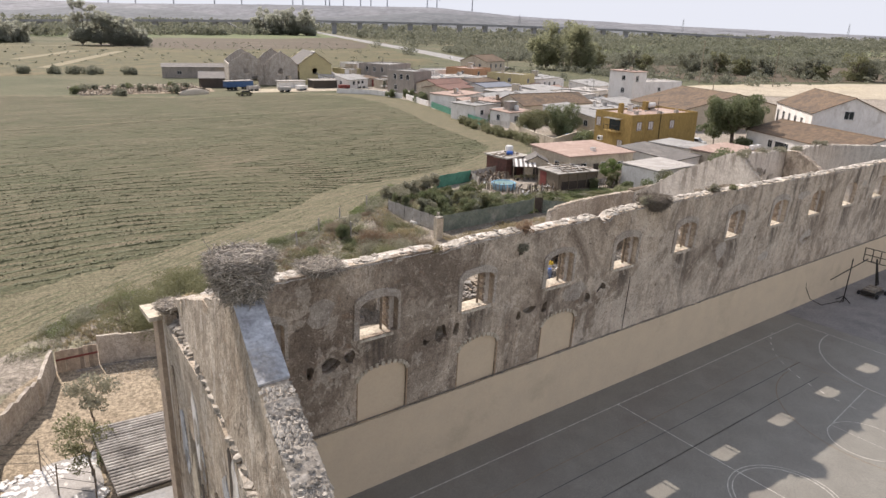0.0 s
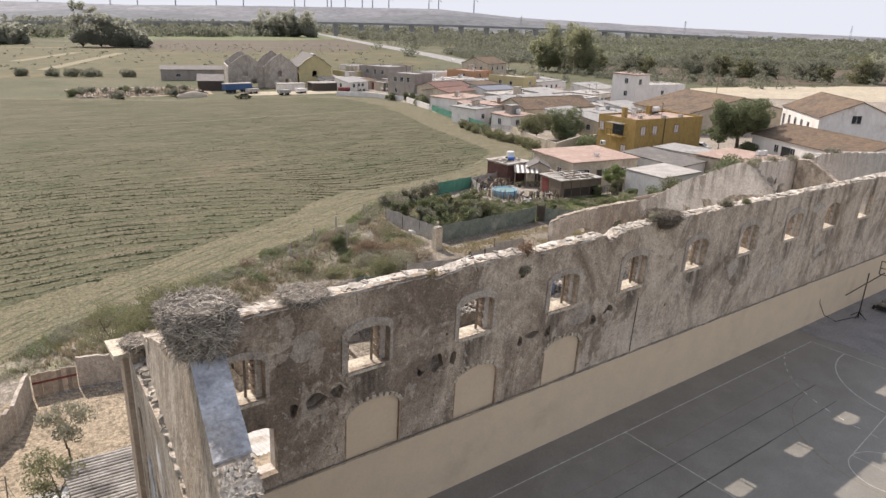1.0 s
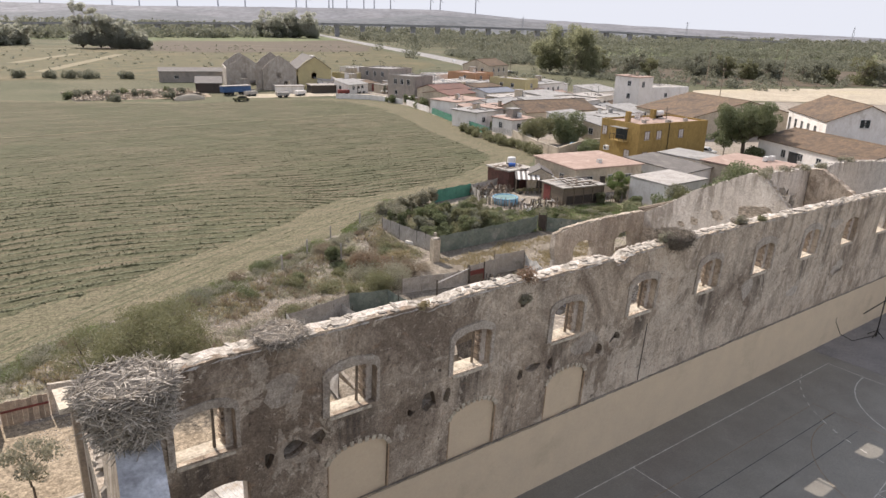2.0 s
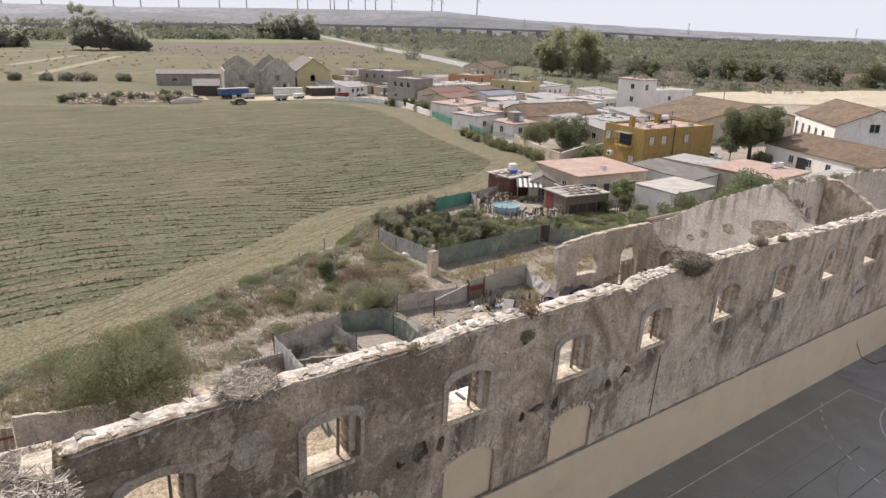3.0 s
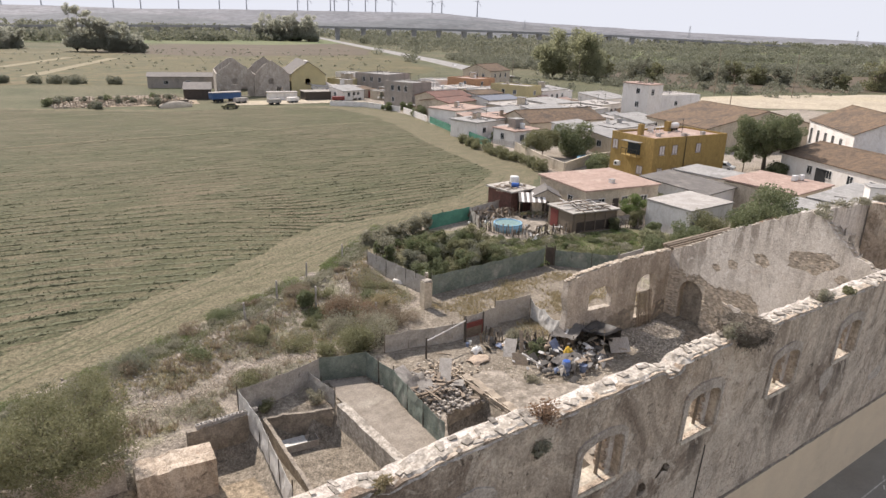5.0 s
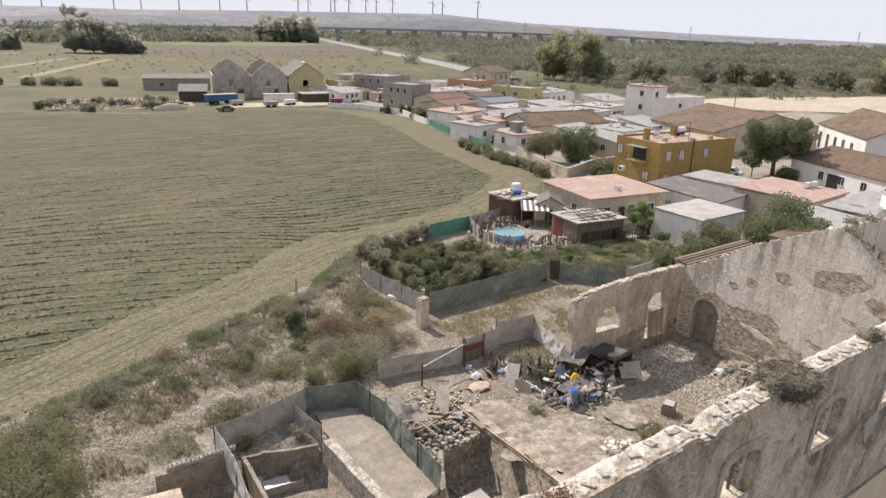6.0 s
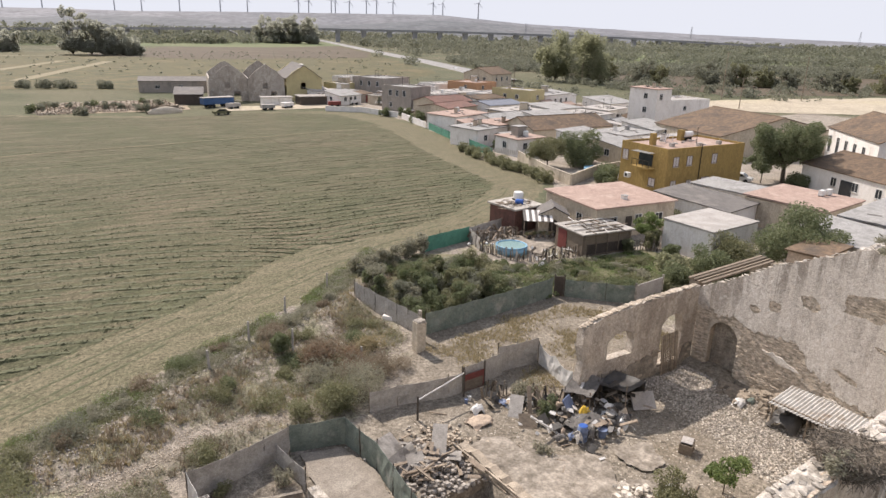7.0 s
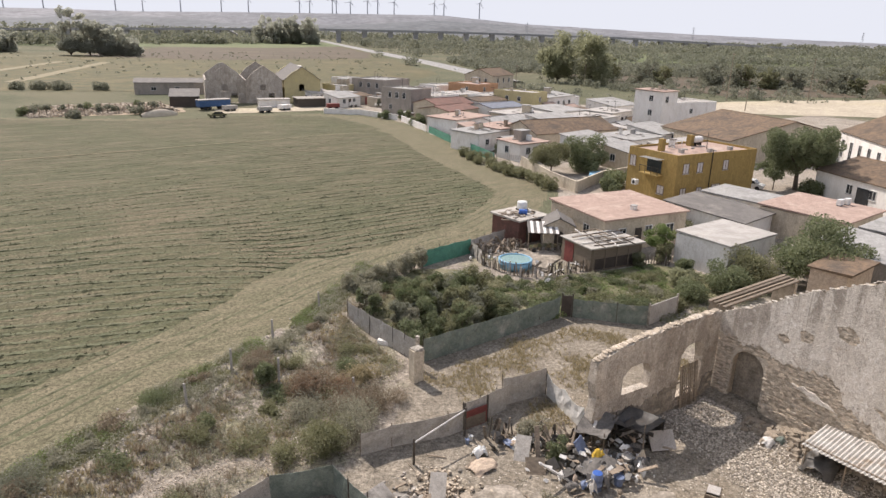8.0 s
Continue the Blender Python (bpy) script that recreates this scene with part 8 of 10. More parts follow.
house(141, 168, 11, 12, 5.6, 15, "orange", "roof_pink", "flat", "orange-brown two-storey village house with a flat roof", wins=(("f", 3, 3.4, 1, 1.2), ("l", -4, 3.4, 1, 1.2)))
_rv = random.Random(31)
for _k, (_x, _y, _w, _d, _h, _wall, _roof, _kind) in enumerate((
        (84, 84.5, 7, 6, 2.9, "white", "roof_pink", "slab"), (95, 78, 9, 7, 3.0, "white", "roof_grey", "shed"), (106, 78, 10, 8, 3.0, "white", "roof_grey", "slab"),
        (117, 80, 9, 8, 3.1, "white", "roof_grey", "shed"), (108, 100, 12, 9, 3.2, "white", "roof_grey", "shed"), (121, 101, 11, 9, 3.4, "white", "roof_white", "slab"),
        (96, 105, 12, 8, 3.2, "white", "roof_grey", "gable_u"), (109, 113, 12, 9, 3.4, "beige", "roof_white", "slab"), (122, 114, 11, 10, 3.6, "white", "roof_grey", "shed"),
        (99, 126, 12, 9, 3.4, "beige", "roof_red", "gable_u"), (112, 126, 12, 9, 3.6, "white", "roof_blue", "gable_u"), (104, 138, 13, 9, 3.4, "beige", "roof_red", "gable_u"),
        (118, 139, 11, 9, 3.8, "white", "roof_tile", "gable_u"), (131, 148, 12, 10, 4.0, "white", "roof_white", "flat"), (115, 155, 12, 9, 4.0, "white", "roof_white", "flat"),
        (128, 160, 11, 9, 3.6, "beige", "roof_white", "slab"), (122, 173, 10, 9, 4.2, "white", "roof_pink", "flat"), (136, 184, 12, 9, 4.2, "white", "roof_white", "flat"),
        (150, 140, 11, 9, 3.6, "white", "roof_grey", "shed"), (147, 118, 12, 9, 3.6, "white", "roof_grey", "shed"), (135, 108, 11, 8, 3.4, "white", "roof_white", "slab"),
        (150, 104, 11, 9, 3.3, "white", "roof_grey", "slab"), (103, 66, 12, 6, 3.0, "white", "roof_white", "shed"), (95, 70, 7, 5, 2.8, "beige", "roof_grey", "shed"),
        (103.5, 190, 9, 8, 4.6, "yellow", "roof_white", "flat"), (111, 199, 7, 7, 6.0, "white", "roof_white", "flat"), 
        (94, 172, 9, 6, 2.6, "white", "roof_grey", "shed"), (98, 182, 8, 7, 3.0, "white", "roof_white", "slab"), (92.5, 186, 7, 5, 2.8, "white", "roof_white", "shed"))):
    house(_x, _y, _w, _d, _h, _rv.uniform(2, 18), _wall, _roof, _kind, {"white": "low white-walled", "beige": "low beige", "orange": "low orange-brown", "yellow": "pale yellow painted"}[_wall] + " village house with a " +
          {"roof_pink": "dull pink", "roof_grey": "grey sheet", "roof_white": "whitish flat", "roof_dark": "dark grey", "roof_tile": "brown tiled", "roof_red": "red-brown tiled", "roof_blue": "bluish sheet"}[_roof] + " roof", rise=_rv.uniform(.5, 1.3),
          wins=[("f", _w * .2, 1.0, 1.0, 1.1), ("f", _w * .65, 1.0, 1.0, 1.1), ("l", -_d * .5, 1.0, .9, 1.1)], doors=(("f", _w * .45, 1.0, 2.1, "dark"),))


def roof_clutter(x, y, z, kind, seed):
    """Aerials, chimneys, tanks and vents that stand on the flat roofs."""
    rr = random.Random(seed)
    if kind == 0:
        t = thing("roof_aerial", pose(x, y, z, 0, 0, rr.uniform(0, 180)), "thin metal television aerial on a roof", "aerial", "aerials on the roofs")
        part("mast", rod(bmesh.new(), (0, 0, -.1), (0, 0, 2.4), .05, .04, 5), "iron", t)
        for k in range(4):
            part("rod", rod(bmesh.new(), (-.5 + k * .05, k * .2, 2.3), (.5 - k * .05, k * .2, 2.3), .025, .025, 4), "iron", t)
    elif kind == 1:
        t = thing("chimney", pose(x, y, z, 0, 0, rr.uniform(0, 30)), "short rendered chimney on a flat roof", "chimney", "chimneys on the roofs")
        part("shaft", boxm(-.3, .3, -.3, .3, -.2, 1.1, .02), rr.choice(["white", "brick", "beige"]), t)
        part("cap", boxm(-.38, .38, -.38, .38, 1.12, 1.22, .01), "roof_dark", t)
    elif kind == 2:
        t = thing("roof_tank", pose(x, y, z), "small grey water tank on a flat roof", "tank", "tanks on the roofs")
        part("tank", lathe(bmesh.new(), [(.5, 0), (.52, .1), (.52, .9), (.4, 1.0), (.1, 1.05)], 12), rr.choice(["roof_grey", "white_plastic", "blue_grey"]), t)
    else:
        t = thing("roof_hatch", pose(x, y, z, 0, 0, rr.uniform(0, 40)), "low stair hatch on a flat roof", "hatch", "hatches on the roofs")
        part("wall", boxm(-1.1, 1.1, -.9, .9, -.2, 1.7, .02), rr.choice(["white", "beige", "grey"]), t)
        part("lid", boxm(-1.25, 1.25, -1.05, 1.05, 1.7, 1.82, .01), "roof_grey", t)


_rc = random.Random(77)
for _k, (_x, _y, _r, _h, _kd) in enumerate(list(PLOTS)):
    if _x > 85 and _kd in ("flat", "slab") and _r < 12:
        for _j in range(2):
            roof_clutter(_x + _rc.uniform(-.3, .3) * _r, _y + _rc.uniform(-.3, .3) * _r, _h + (-.28 if _kd == "flat" else .05), _rc.choice([0, 0, 1, 1, 2, 3]) if _h < 6 else _rc.choice([0, 1]), _k * 3 + _j)
# outhouses, yards and lean-tos packed between the houses
_VILL = [(85, 88), (96, 76), (128, 72), (133, 90), (150, 112), (158, 150), (150, 185), (118, 205), (106, 190), (101, 150), (96, 125), (89, 104)]
_done = 0
for _k in range(1500):
    if _done >= 60:
        break
    _x, _y, _w, _d = _rc.uniform(82, 160), _rc.uniform(70, 205), _rc.uniform(3, 7), _rc.uniform(3, 6)
    if not inside(_VILL, _x, _y) or not inside(_VILL, _x + _w, _y + _d):
        continue
    if any(math.hypot(_x + _w / 2 - p[0], _y + _d / 2 - p[1]) < p[2] * .78 + math.hypot(_w, _d) / 2 * .8 for p in PLOTS):
        continue
    _done += 1
    _wall, _roof = _rc.choice(["white", "white", "beige", "grey", "brick"]), _rc.choice(["roof_tile", "roof_pink", "roof_grey", "roof_white", "roof_dark", "sheet_old"])
    house(_x, _y, _w, _d, _rc.uniform(2.0, 2.9), _rc.uniform(0, 20), _wall, _roof, _rc.choice(["shed", "slab", "shed", "gable_u"]),
          "small " + {"white": "whitewashed", "beige": "beige", "grey": "grey rendered", "brick": "bare brick"}[_wall] + " outhouse with a " + {"roof_tile": "brown tiled", "roof_pink": "dull pink", "roof_grey": "grey sheet", "roof_white": "pale flat", "roof_dark": "dark grey", "sheet_old": "rusty sheet"}[_roof] + " roof",
          name="outhouse", rise=_rc.uniform(.3, .8), doors=(("f", _w * .3, .9, 1.9, _rc.choice(["dark", "red_door", "wood"])),), wins=(("f", _w * .65, 1.0, .7, .7),) if _w > 4.5 else (), over=.15)
_done = 0
for _k in range(900):
    if _done >= 46:
        break
    _x, _y = _rc.uniform(82, 165), _rc.uniform(66, 205)
    if inside(_VILL, _x, _y) and all(math.hypot(_x - p[0], _y - p[1]) > p[2] * .7 + .8 for p in PLOTS):
        _done += 1
        bush("courtyard_shrub", _x, _y, -.3, _rc.uniform(.8, 1.9), _rc.uniform(1.0, 3.2), _rc.choice(["l_green", "l_far", "l_olive"]), "dusty green shrub between village walls", 800 + _k, 420, .2, "shrubs in the village", 5)


def yard_wall(pts, h, material, label, th=.2, base=-.4):
    t = thing("yard_wall", pose(0, 0, 0), label, "wall")
    for p, q in zip(pts, pts[1:]):
        d = math.dist(p, q)
        ux, uy = (q[0] - p[0]) / d, (q[1] - p[1]) / d
        part("run", slab([[(0, base), (d, base), (d, h), (0, h)]], th, lambda u, v, w: (p[0] + ux * u - uy * w, p[1] + uy * u + ux * w, v)), material, t)
        part("coping", slab([[(0, h), (d, h), (d, h + .06), (0, h + .06)]], th + .08, lambda u, v, w: (p[0] + ux * u - uy * (w - .04), p[1] + uy * u + ux * (w - .04), v)), material, t)


yard_wall([(82.2, 82.4), (77, 70), (75.0, 62.5)], 1.3, "beige", "cream yard wall along the meadow")
yard_wall([(75.0, 62.5), (84.5, 66), (96, 66.5)], 1.3, "beige", "cream yard wall round a courtyard")
yard_wall([(90.8, 123.5), (95.5, 141)], 1.0, "white", "low whitewashed wall along the field track")
yard_wall([(95.5, 143), (92.5, 156.5), (85, 163)], 1.0, "white", "low whitewashed wall of the farmyard")
net_fence("meadow_net", [(80.6, 87.5), (84.8, 104), (90.2, 121.5)], 1.6, "net_bright", "faded green net along the meadow's edge", seed=31, gap=5)
t = thing("railing", pose(0, 0, 0), "pale picket railing on a yard wall", "railing")
for _k in range(24):
    part("picket", boxm(-.05, .05, -.03, .03, 0, .8), "roof_white", t).location = (78.6 + _k * .14, 83 - _k * .33 + 6, -.3 + 1.0)

# courtyard pool and parked cars
def pool(x, y, r, h, label, water="pool_water"):
    t = thing("paddling_pool", pose(x, y, -.32), label, "pool")
    part("wall", lathe(bmesh.new(), [(r, 0), (r * 1.02, h * .5), (r, h - .12)], 28), "sky_blue", t, smooth=True)
    bm = bmesh.new()
    for i in range(28):
        a, b = i * math.tau / 28, (i + 1) * math.tau / 28
        rod(bm, (r * .97 * math.cos(a), r * .97 * math.sin(a), h - .08), (r * .97 * math.cos(b), r * .97 * math.sin(b), h - .08), .10, .10, 8)
    part("rim", bm, "sky_blue", t, "puffed light blue rim")
    part("water", lathe(bmesh.new(), [(r * .94, h - .2), (r * .94, h - .09), (.02, h - .09)], 28), water, t)


pool(46.1, 43.0, 1.6, .85, "round light-blue inflatable pool with greenish water")
pool(86.5, 67.6, 2.2, .8, "round light-blue pool in a walled courtyard", "sky_blue")


def car(x, y, yaw, paint, label):
    t = thing("car", pose(x, y, -.28, 0, 0, yaw), label, "car")
    prof = [(-2.1, .35), (2.1, .35), (2.15, .75), (1.35, .92), (.75, 1.42), (-1.15, 1.45), (-1.95, .98), (-2.15, .9)]
    part("body", slab([prof], 1.7, lambda u, v, w: (u, w - .85, v)), paint, t)
    part("side_glass", slab([[(-1.6, .98), (1.15, .95), (.7, 1.36), (-1.1, 1.38)]], 1.72, lambda u, v, w: (u, w - .86, v)), "glass", t)
    part("windscreen", slab([[(1.33, .95), (1.37, .95), (.79, 1.4), (.75, 1.4)]], 1.4, lambda u, v, w: (u + .02, w - .7, v)), "glass", t)
    for u in (-1.3, 1.3):
        for v in (-.85, .85):
            part("wheel", rod(bmesh.new(), (u, v - .1, .32), (u, v + .1, .32), .32, .32, 14), "rubber", t)


car(104.5, 55.5, 20, "car_paint", "pale parked car under the large tree")
car(101.0, 51.5, -70, "car_paint", "white parked car beside the large tree")
car(57.5, 165.5, 12, "soil", "small dark olive car at the meadow's far edge")
car(118, 128, 10, "roof_dark", "dark car parked in the village lane")
car(248, 322, 65, "car_paint", "white van on the country road")
tree("ficus_tree", 106.8, 47.4, -.3, 9.2, 5.2, "l_green", "large grey-green tree above parked cars", 301, 19000, .22, .4, .3, 15, clump=.8)
tree("young_tree", 103.1, 48.9, -.3, 4.6, 2.1, "l_green", "small round green street tree", 302, 1600, .22, .1, .4, 6)
bush("dark_hedge", 105, 44, -.3, 2.6, 2.0, "l_green", "dark hedge beside a white house", 303, 1800, .2)
tree("fig_tree", 66.5, 24.6, -.3, 5.6, 4.0, "l_green", "large green fig tree behind the ruin", 304, 7500, .2, .16, .15, 10)
bush("laurel_bush", 61.5, 28.0, -.3, 3.0, 3.0, "l_olive", "broad grey-green bush behind the ruin", 305, 5000, .14, stems=12)
bush("laurel_bush", 57.6, 27.6, -.3, 2.4, 2.6, "l_green", "broad green bush behind the ruin", 306, 3600, .14, stems=10)
tree("lemon_tree", 60.4, 37.3, -.3, 3.6, 1.5, "l_bright", "small bushy fruit tree by the shed", 307, 2200, .14, .09, .25, 7)
bush("leafy_bush", 70.0, 39.5, -.3, 2.2, 1.9, "l_olive", "round bush beside a terracotta-roofed house", 308, 1800, .15)
for _k, (_x, _y, _s, _h) in enumerate(((86.8, 72.5, 3.4, 3.6), (91, 75, 3.0, 3.8), (84, 63, 2.8, 2.4), (89, 63.5, 2.6, 2.0), (79.6, 60.2, 2.6, 2.2), (100, 101, 2.0, 2.6), (95, 133, 2.2, 2.6), (97.5, 143, 1.8, 2.4), (94, 146.5, 2, 2.4))):
    bush("courtyard_bush", _x, _y, -.3, _s, _h, "l_green", "dark green bush in a village courtyard", 310 + _k, 1700, .22, "bushes in the courtyards", 8)
for _k in range(9):
    _x, _y = 74.6 + .7 * _k + .2 * math.sin(_k * 3), 66.5 + _k * 3.4
    bush("bramble", _x - 1.2, _y, -.3, 1.9, 1.6, "l_olive", "bramble thicket at the meadow's edge", 330 + _k, 1100, .16, "brambles at the meadow's edge")

tree("fig_tree", 88.0, 73.5, -.3, 5.4, 3.4, "l_green", "leafy fig tree in a walled courtyard", 361, 5200, .2, .15, .2, 9)
tree("fig_tree", 82.2, 75.0, -.3, 4.6, 3.0, "l_olive", "leafy tree in a walled courtyard", 362, 4200, .2, .14, .2, 9)


def _lanes(rr):
    while True:
        x, y = rr.uniform(82, 160), rr.uniform(70, 205)
        if inside(_VILL, x, y) and all(math.hypot(x - p[0], y - p[1]) > p[2] * .72 for p in PLOTS):
            return x, y, rr.uniform(.05, .9)


def _roofs(rr):
    p = rr.choice([q for q in PLOTS if q[0] > 85 and q[4] in ("flat", "slab") and q[2] < 12])
    return p[0] + rr.uniform(-.45, .45) * p[2], p[1] + rr.uniform(-.45, .45) * p[2], p[3] + .42


clutter("yard_clutter", "pale boxes and boards in the village yards", 150, _lanes, "white", (.9, 1.3), 31, .5, 8)
clutter("yard_clutter", "dark boxes and boards in the village yards", 150, _lanes, "post", (.9, 1.4), 32, .6, 8)
clutter("yard_clutter", "weathered wood stacked in the village yards", 120, _lanes, "wood", (.7, 1.8), 33, .3, 12)
clutter("roof_scrap", "boards and scrap left on the flat roofs", 150, _roofs, "roof_dark", (.5, 1.2), 34, .1, 3)
clutter("roof_scrap", "pale scrap left on the flat roofs", 110, _roofs, "roof_white", (.5, .8), 35, .15, 3)

# ---- farm sheds at the far side of the meadow ----
def barn(x, y, w, d, h, rise, yaw, wall, label, roofed):
    t = thing("barn", pose(x, y, 0, 0, 0, yaw), label, "barn")
    gable = ragged(0, w, path_z([(0, h), (w * .18, h + rise * .5), (w * .5, h + rise), (w * .82, h + rise * .5), (w, h)]), 1.2, .05 if roofed else .18, int(x))
    door = [(w * .62, -.1), (w * .8, -.1), (w * .8, 2.6), (w * .62, 2.6)]
    loop = [(0, -.4), (w, -.4)] + gable[::-1]
    part("front_wall", slab([loop, arch(w * .4, w * .55, 3.2, 5.2, .5), door], .5, lambda u, v, q: (u, q, v)), wall, t)
    part("back_wall", slab([loop], .5, lambda u, v, q: (u, d + q, v)), wall, t)
    for s in (0, w - .5):
        part("side_wall", boxm(s, s + .5, .5, d, -.4, h, .02), wall, t)
    if roofed:
        for side in (0, 1):
            e = [(-.3, h - .1), (w / 2, h + rise), (w / 2, h + rise + .15), (-.3, h + .05)]
            e = [(w - u, v) for u, v in e] if side else e
            part("roof", slab([e], d + .9, lambda u, v, q: (u, q - .2, v)), "roof_dark", t)
        part("skylight", boxm(w / 2 - .5, w / 2 + .1, -.1, 6, h + rise + .1, h + rise + .3), "white", t)
    return t


barn(64.8, 197.5, 11.2, 24, 6.2, 4.0, -16, "barn_stone", "roofless old stone barn with a gabled front", False)
barn(75.2, 193.8, 10.6, 24, 6.2, 4.2, -16, "barn_stone", "roofless old stone barn with a gabled front", False)
barn(86.0, 190.8, 10.6, 24, 6.3, 3.8, -16, "yellow", "yellow barn with a grey gabled roof", True)
house(52.9, 231, 21, 9, 3.4, -15, "grey", "roof_dark", "shed", "long low grey farm shed", name="shed", rise=.8, wins=(("f", 5, 1, 1.4, 1), ("f", 12, 1, 1.4, 1)))
# closed box: its dark walls and panel paint the shade of an open front
house(53.2, 191.5, 7.5, 9, 2.6, -18, "dark", "roof_dark", "shed", "open-fronted lean-to shed with a dull grey roof", name="shed", rise=1.3, doors=(("f", 1, 5.5, 2.2, "dark"),))
house(84.5, 178, 9, 5, 2.2, -8, "post", "sheet_old", "slab", "low dark brown farm store with a sheet roof", name="shed")
house(74.5, 181.5, 8.5, 2.5, 2.0, -10, "white", "roof_white", "slab", "low whitewashed store in front of the barns", name="shed")


def trailer(x, y, yaw):
    t = thing("farm_trailer", pose(x, y, -.3, 0, 0, yaw), "blue farm trailer with a white covered top", "trailer")
    part("box", boxm(0, 8.6, 0, 2.4, .9, 2.6, .02), "trailer_blue", t)
    part("cover", boxm(-.1, 8.7, -.1, 2.5, 2.6, 2.75, .05), "roof_white", t)
    for u in (1.6, 2.8, 6.2):
        for v in (-.02, 2.2):
            part("wheel", rod(bmesh.new(), (u, v, .5), (u, v + .25, .5), .5, .5, 12), "rubber", t)


trailer(57.8, 180.5, 6)
t = thing("upturned_boat", pose(41.5, 172.5, -.3, 0, 0, 12), "pale upturned boat hull on the grass", "boat")
bm = bmesh.new()
_rings = []
for _i in range(9):
    _u = _i / 8
    _wd, _ht = 1.3 * math.sin(math.pi * (.08 + _u * .86)) ** .7, 1.7 * math.sin(math.pi * (.1 + _u * .8)) ** .8
    _rings.append([bm.verts.new((_u * 9, _wd * math.cos(a), _ht * math.sin(a))) for a in (j * math.pi / 8 for j in range(9))])
for _a, _b in zip(_rings, _rings[1:]):
    for _j in range(8):
        bm.faces.new((_a[_j], _b[_j], _b[_j + 1], _a[_j + 1]))
part("hull", bm, "beige", t, smooth=True)
part("keel", boxm(.8, 8.2, -.05, .05, 1.2, 1.72), "wood", t)
for _x0, _y0, _x1, _y1 in ((21.5, 188, 31, 185), (31, 185, 42, 184), (33, 189, 47, 187), (42, 184, 50, 183.5)):
    low_wall("ruined_wall", [(_x0, _y0), ((_x0 + _x1) / 2, (_y0 + _y1) / 2), (_x1, _y1)], [.5, .7], .6, "stone", "low tumbled stone wall at the meadow's far side", seed=int(_x0), amp=.3)
for _k in range(9):
    _x = 20 + _k * 3.6
    bush("meadow_bush", _x, 187 + 3 * math.sin(_k), -.3, R.uniform(1.2, 2.4), R.uniform(1.2, 2.6), "l_far", "grey-green bush among tumbled walls", 360 + _k, 450, .28, "bushes by the tumbled walls")
scatter_rubble("pen_rubble", "tumbled stones of old animal pens", 1500, lambda rr: (rr.uniform(19, 53), rr.uniform(180, 203), 0), .4, "stone", .7, 91)
for _k in range(46):
    _x, _y = 19 + (_k % 23) * 1.45 + R.uniform(-.5, .5), (182.5 if _k < 23 else 190) + R.uniform(-1, 1) + .02 * (_k % 23)
    t = thing("pen_stake", pose(_x, _y, -.4), "weathered grey stake of an old pen", "stake", "stakes of the old pens")
    part("stake", rod(bmesh.new(), (0, 0, 0), (R.uniform(-.15, .15), 0, R.uniform(1.3, 2.2)), .12, .09, 5), "wood", t)
for _k in range(7):
    _x, _y = 18.5 + _k * 4.6, 186 + 9 * math.sin(_k * 2.3)
    bush("pen_bush", _x, _y, -.3, R.uniform(1.4, 3.0), R.uniform(1.4, 2.8), "l_far" if _k % 3 else "l_green", "thorny dark bush among old pens", 700 + _k, 700, .25, "bushes by the tumbled walls")
patch("pen_floor", [(18, 184), (24, 180), (40, 178), (54, 179), (56, 190), (52, 204), (36, 206), (20, 200)], -.22, "dirt", "bare dusty earth round the old pens", "ground", step=2.0)
patch("farm_apron", [(60, 172), (82, 169), (100, 168), (100, 178), (80, 180), (62, 182)], -.21, "sand", "pale dusty apron before the barns", "ground", step=2.0)
for _k, (_x, _y, _m) in enumerate(((70, 170, "roof_white"), (77, 172, "white"), (90, 171, "red_door"), (98, 173, "white"), (63, 176, "roof_white"), (95, 176, "white"))):
    t = thing("parked_trailer", pose(_x, _y, -.3, 0, 0, R.uniform(-20, 20)), "small parked trailer in the farmyard", "trailer", "vehicles in the farmyard")
    part("box", boxm(0, 3.6, 0, 1.7, .5, 1.5, .05), _m, t)
    for _u in (.9, 2.7):
        part("wheel", rod(bmesh.new(), (_u, -.02, .35), (_u, 1.72, .35), .35, .35, 12), "rubber", t)

# ---- garden between the ruin and the houses ----
def garden_shed():
    t = thing("garden_shed", pose(51.0, 37.9, -.3, 0, 0, -9), "ramshackle timber shed with planks on its roof", "shed")
    part("wall", boxm(0, 6.3, 0, 4.5, 0, 2.3, .03), "wood", t)
    part("roof", boxm(-.2, 6.5, -.3, 4.7, 2.3, 2.42, .03), "net_grey", t)
    for k in range(22):
        long = k % 2
        p = part("roof_plank", boxm(-1.9, 1.9, -.05, .05, 0, .08, .01) if long else boxm(-1.0, 1.0, -.05, .05, 0, .08, .01), ["wood", "post", "net_white"][k % 3], t)
        p.matrix_local = pose(1.6 + (k % 5) * .8 + R.uniform(-.3, .3), .4 + (k // 5) * .95 + R.uniform(-.2, .2), 2.44 + .012 * k, 0, 0, R.uniform(-8, 8) + (0 if long else 80))
    part("door", boxm(-.06, 0, 2.6, 4.0, .05, 2.1), "red_door", t, "faded red door")
    for k in range(5):
        part("post", rod(bmesh.new(), (.2 + k * 1.45, -.12, 0), (.2 + k * 1.45, -.12, 2.3), .05, .05, 5), "wood", t)
    # no hole is cut, a dark plate paints the shaded inside
    part("opening", boxm(.6, 5.4, -.04, 0, .2, 1.25), "dark", t)


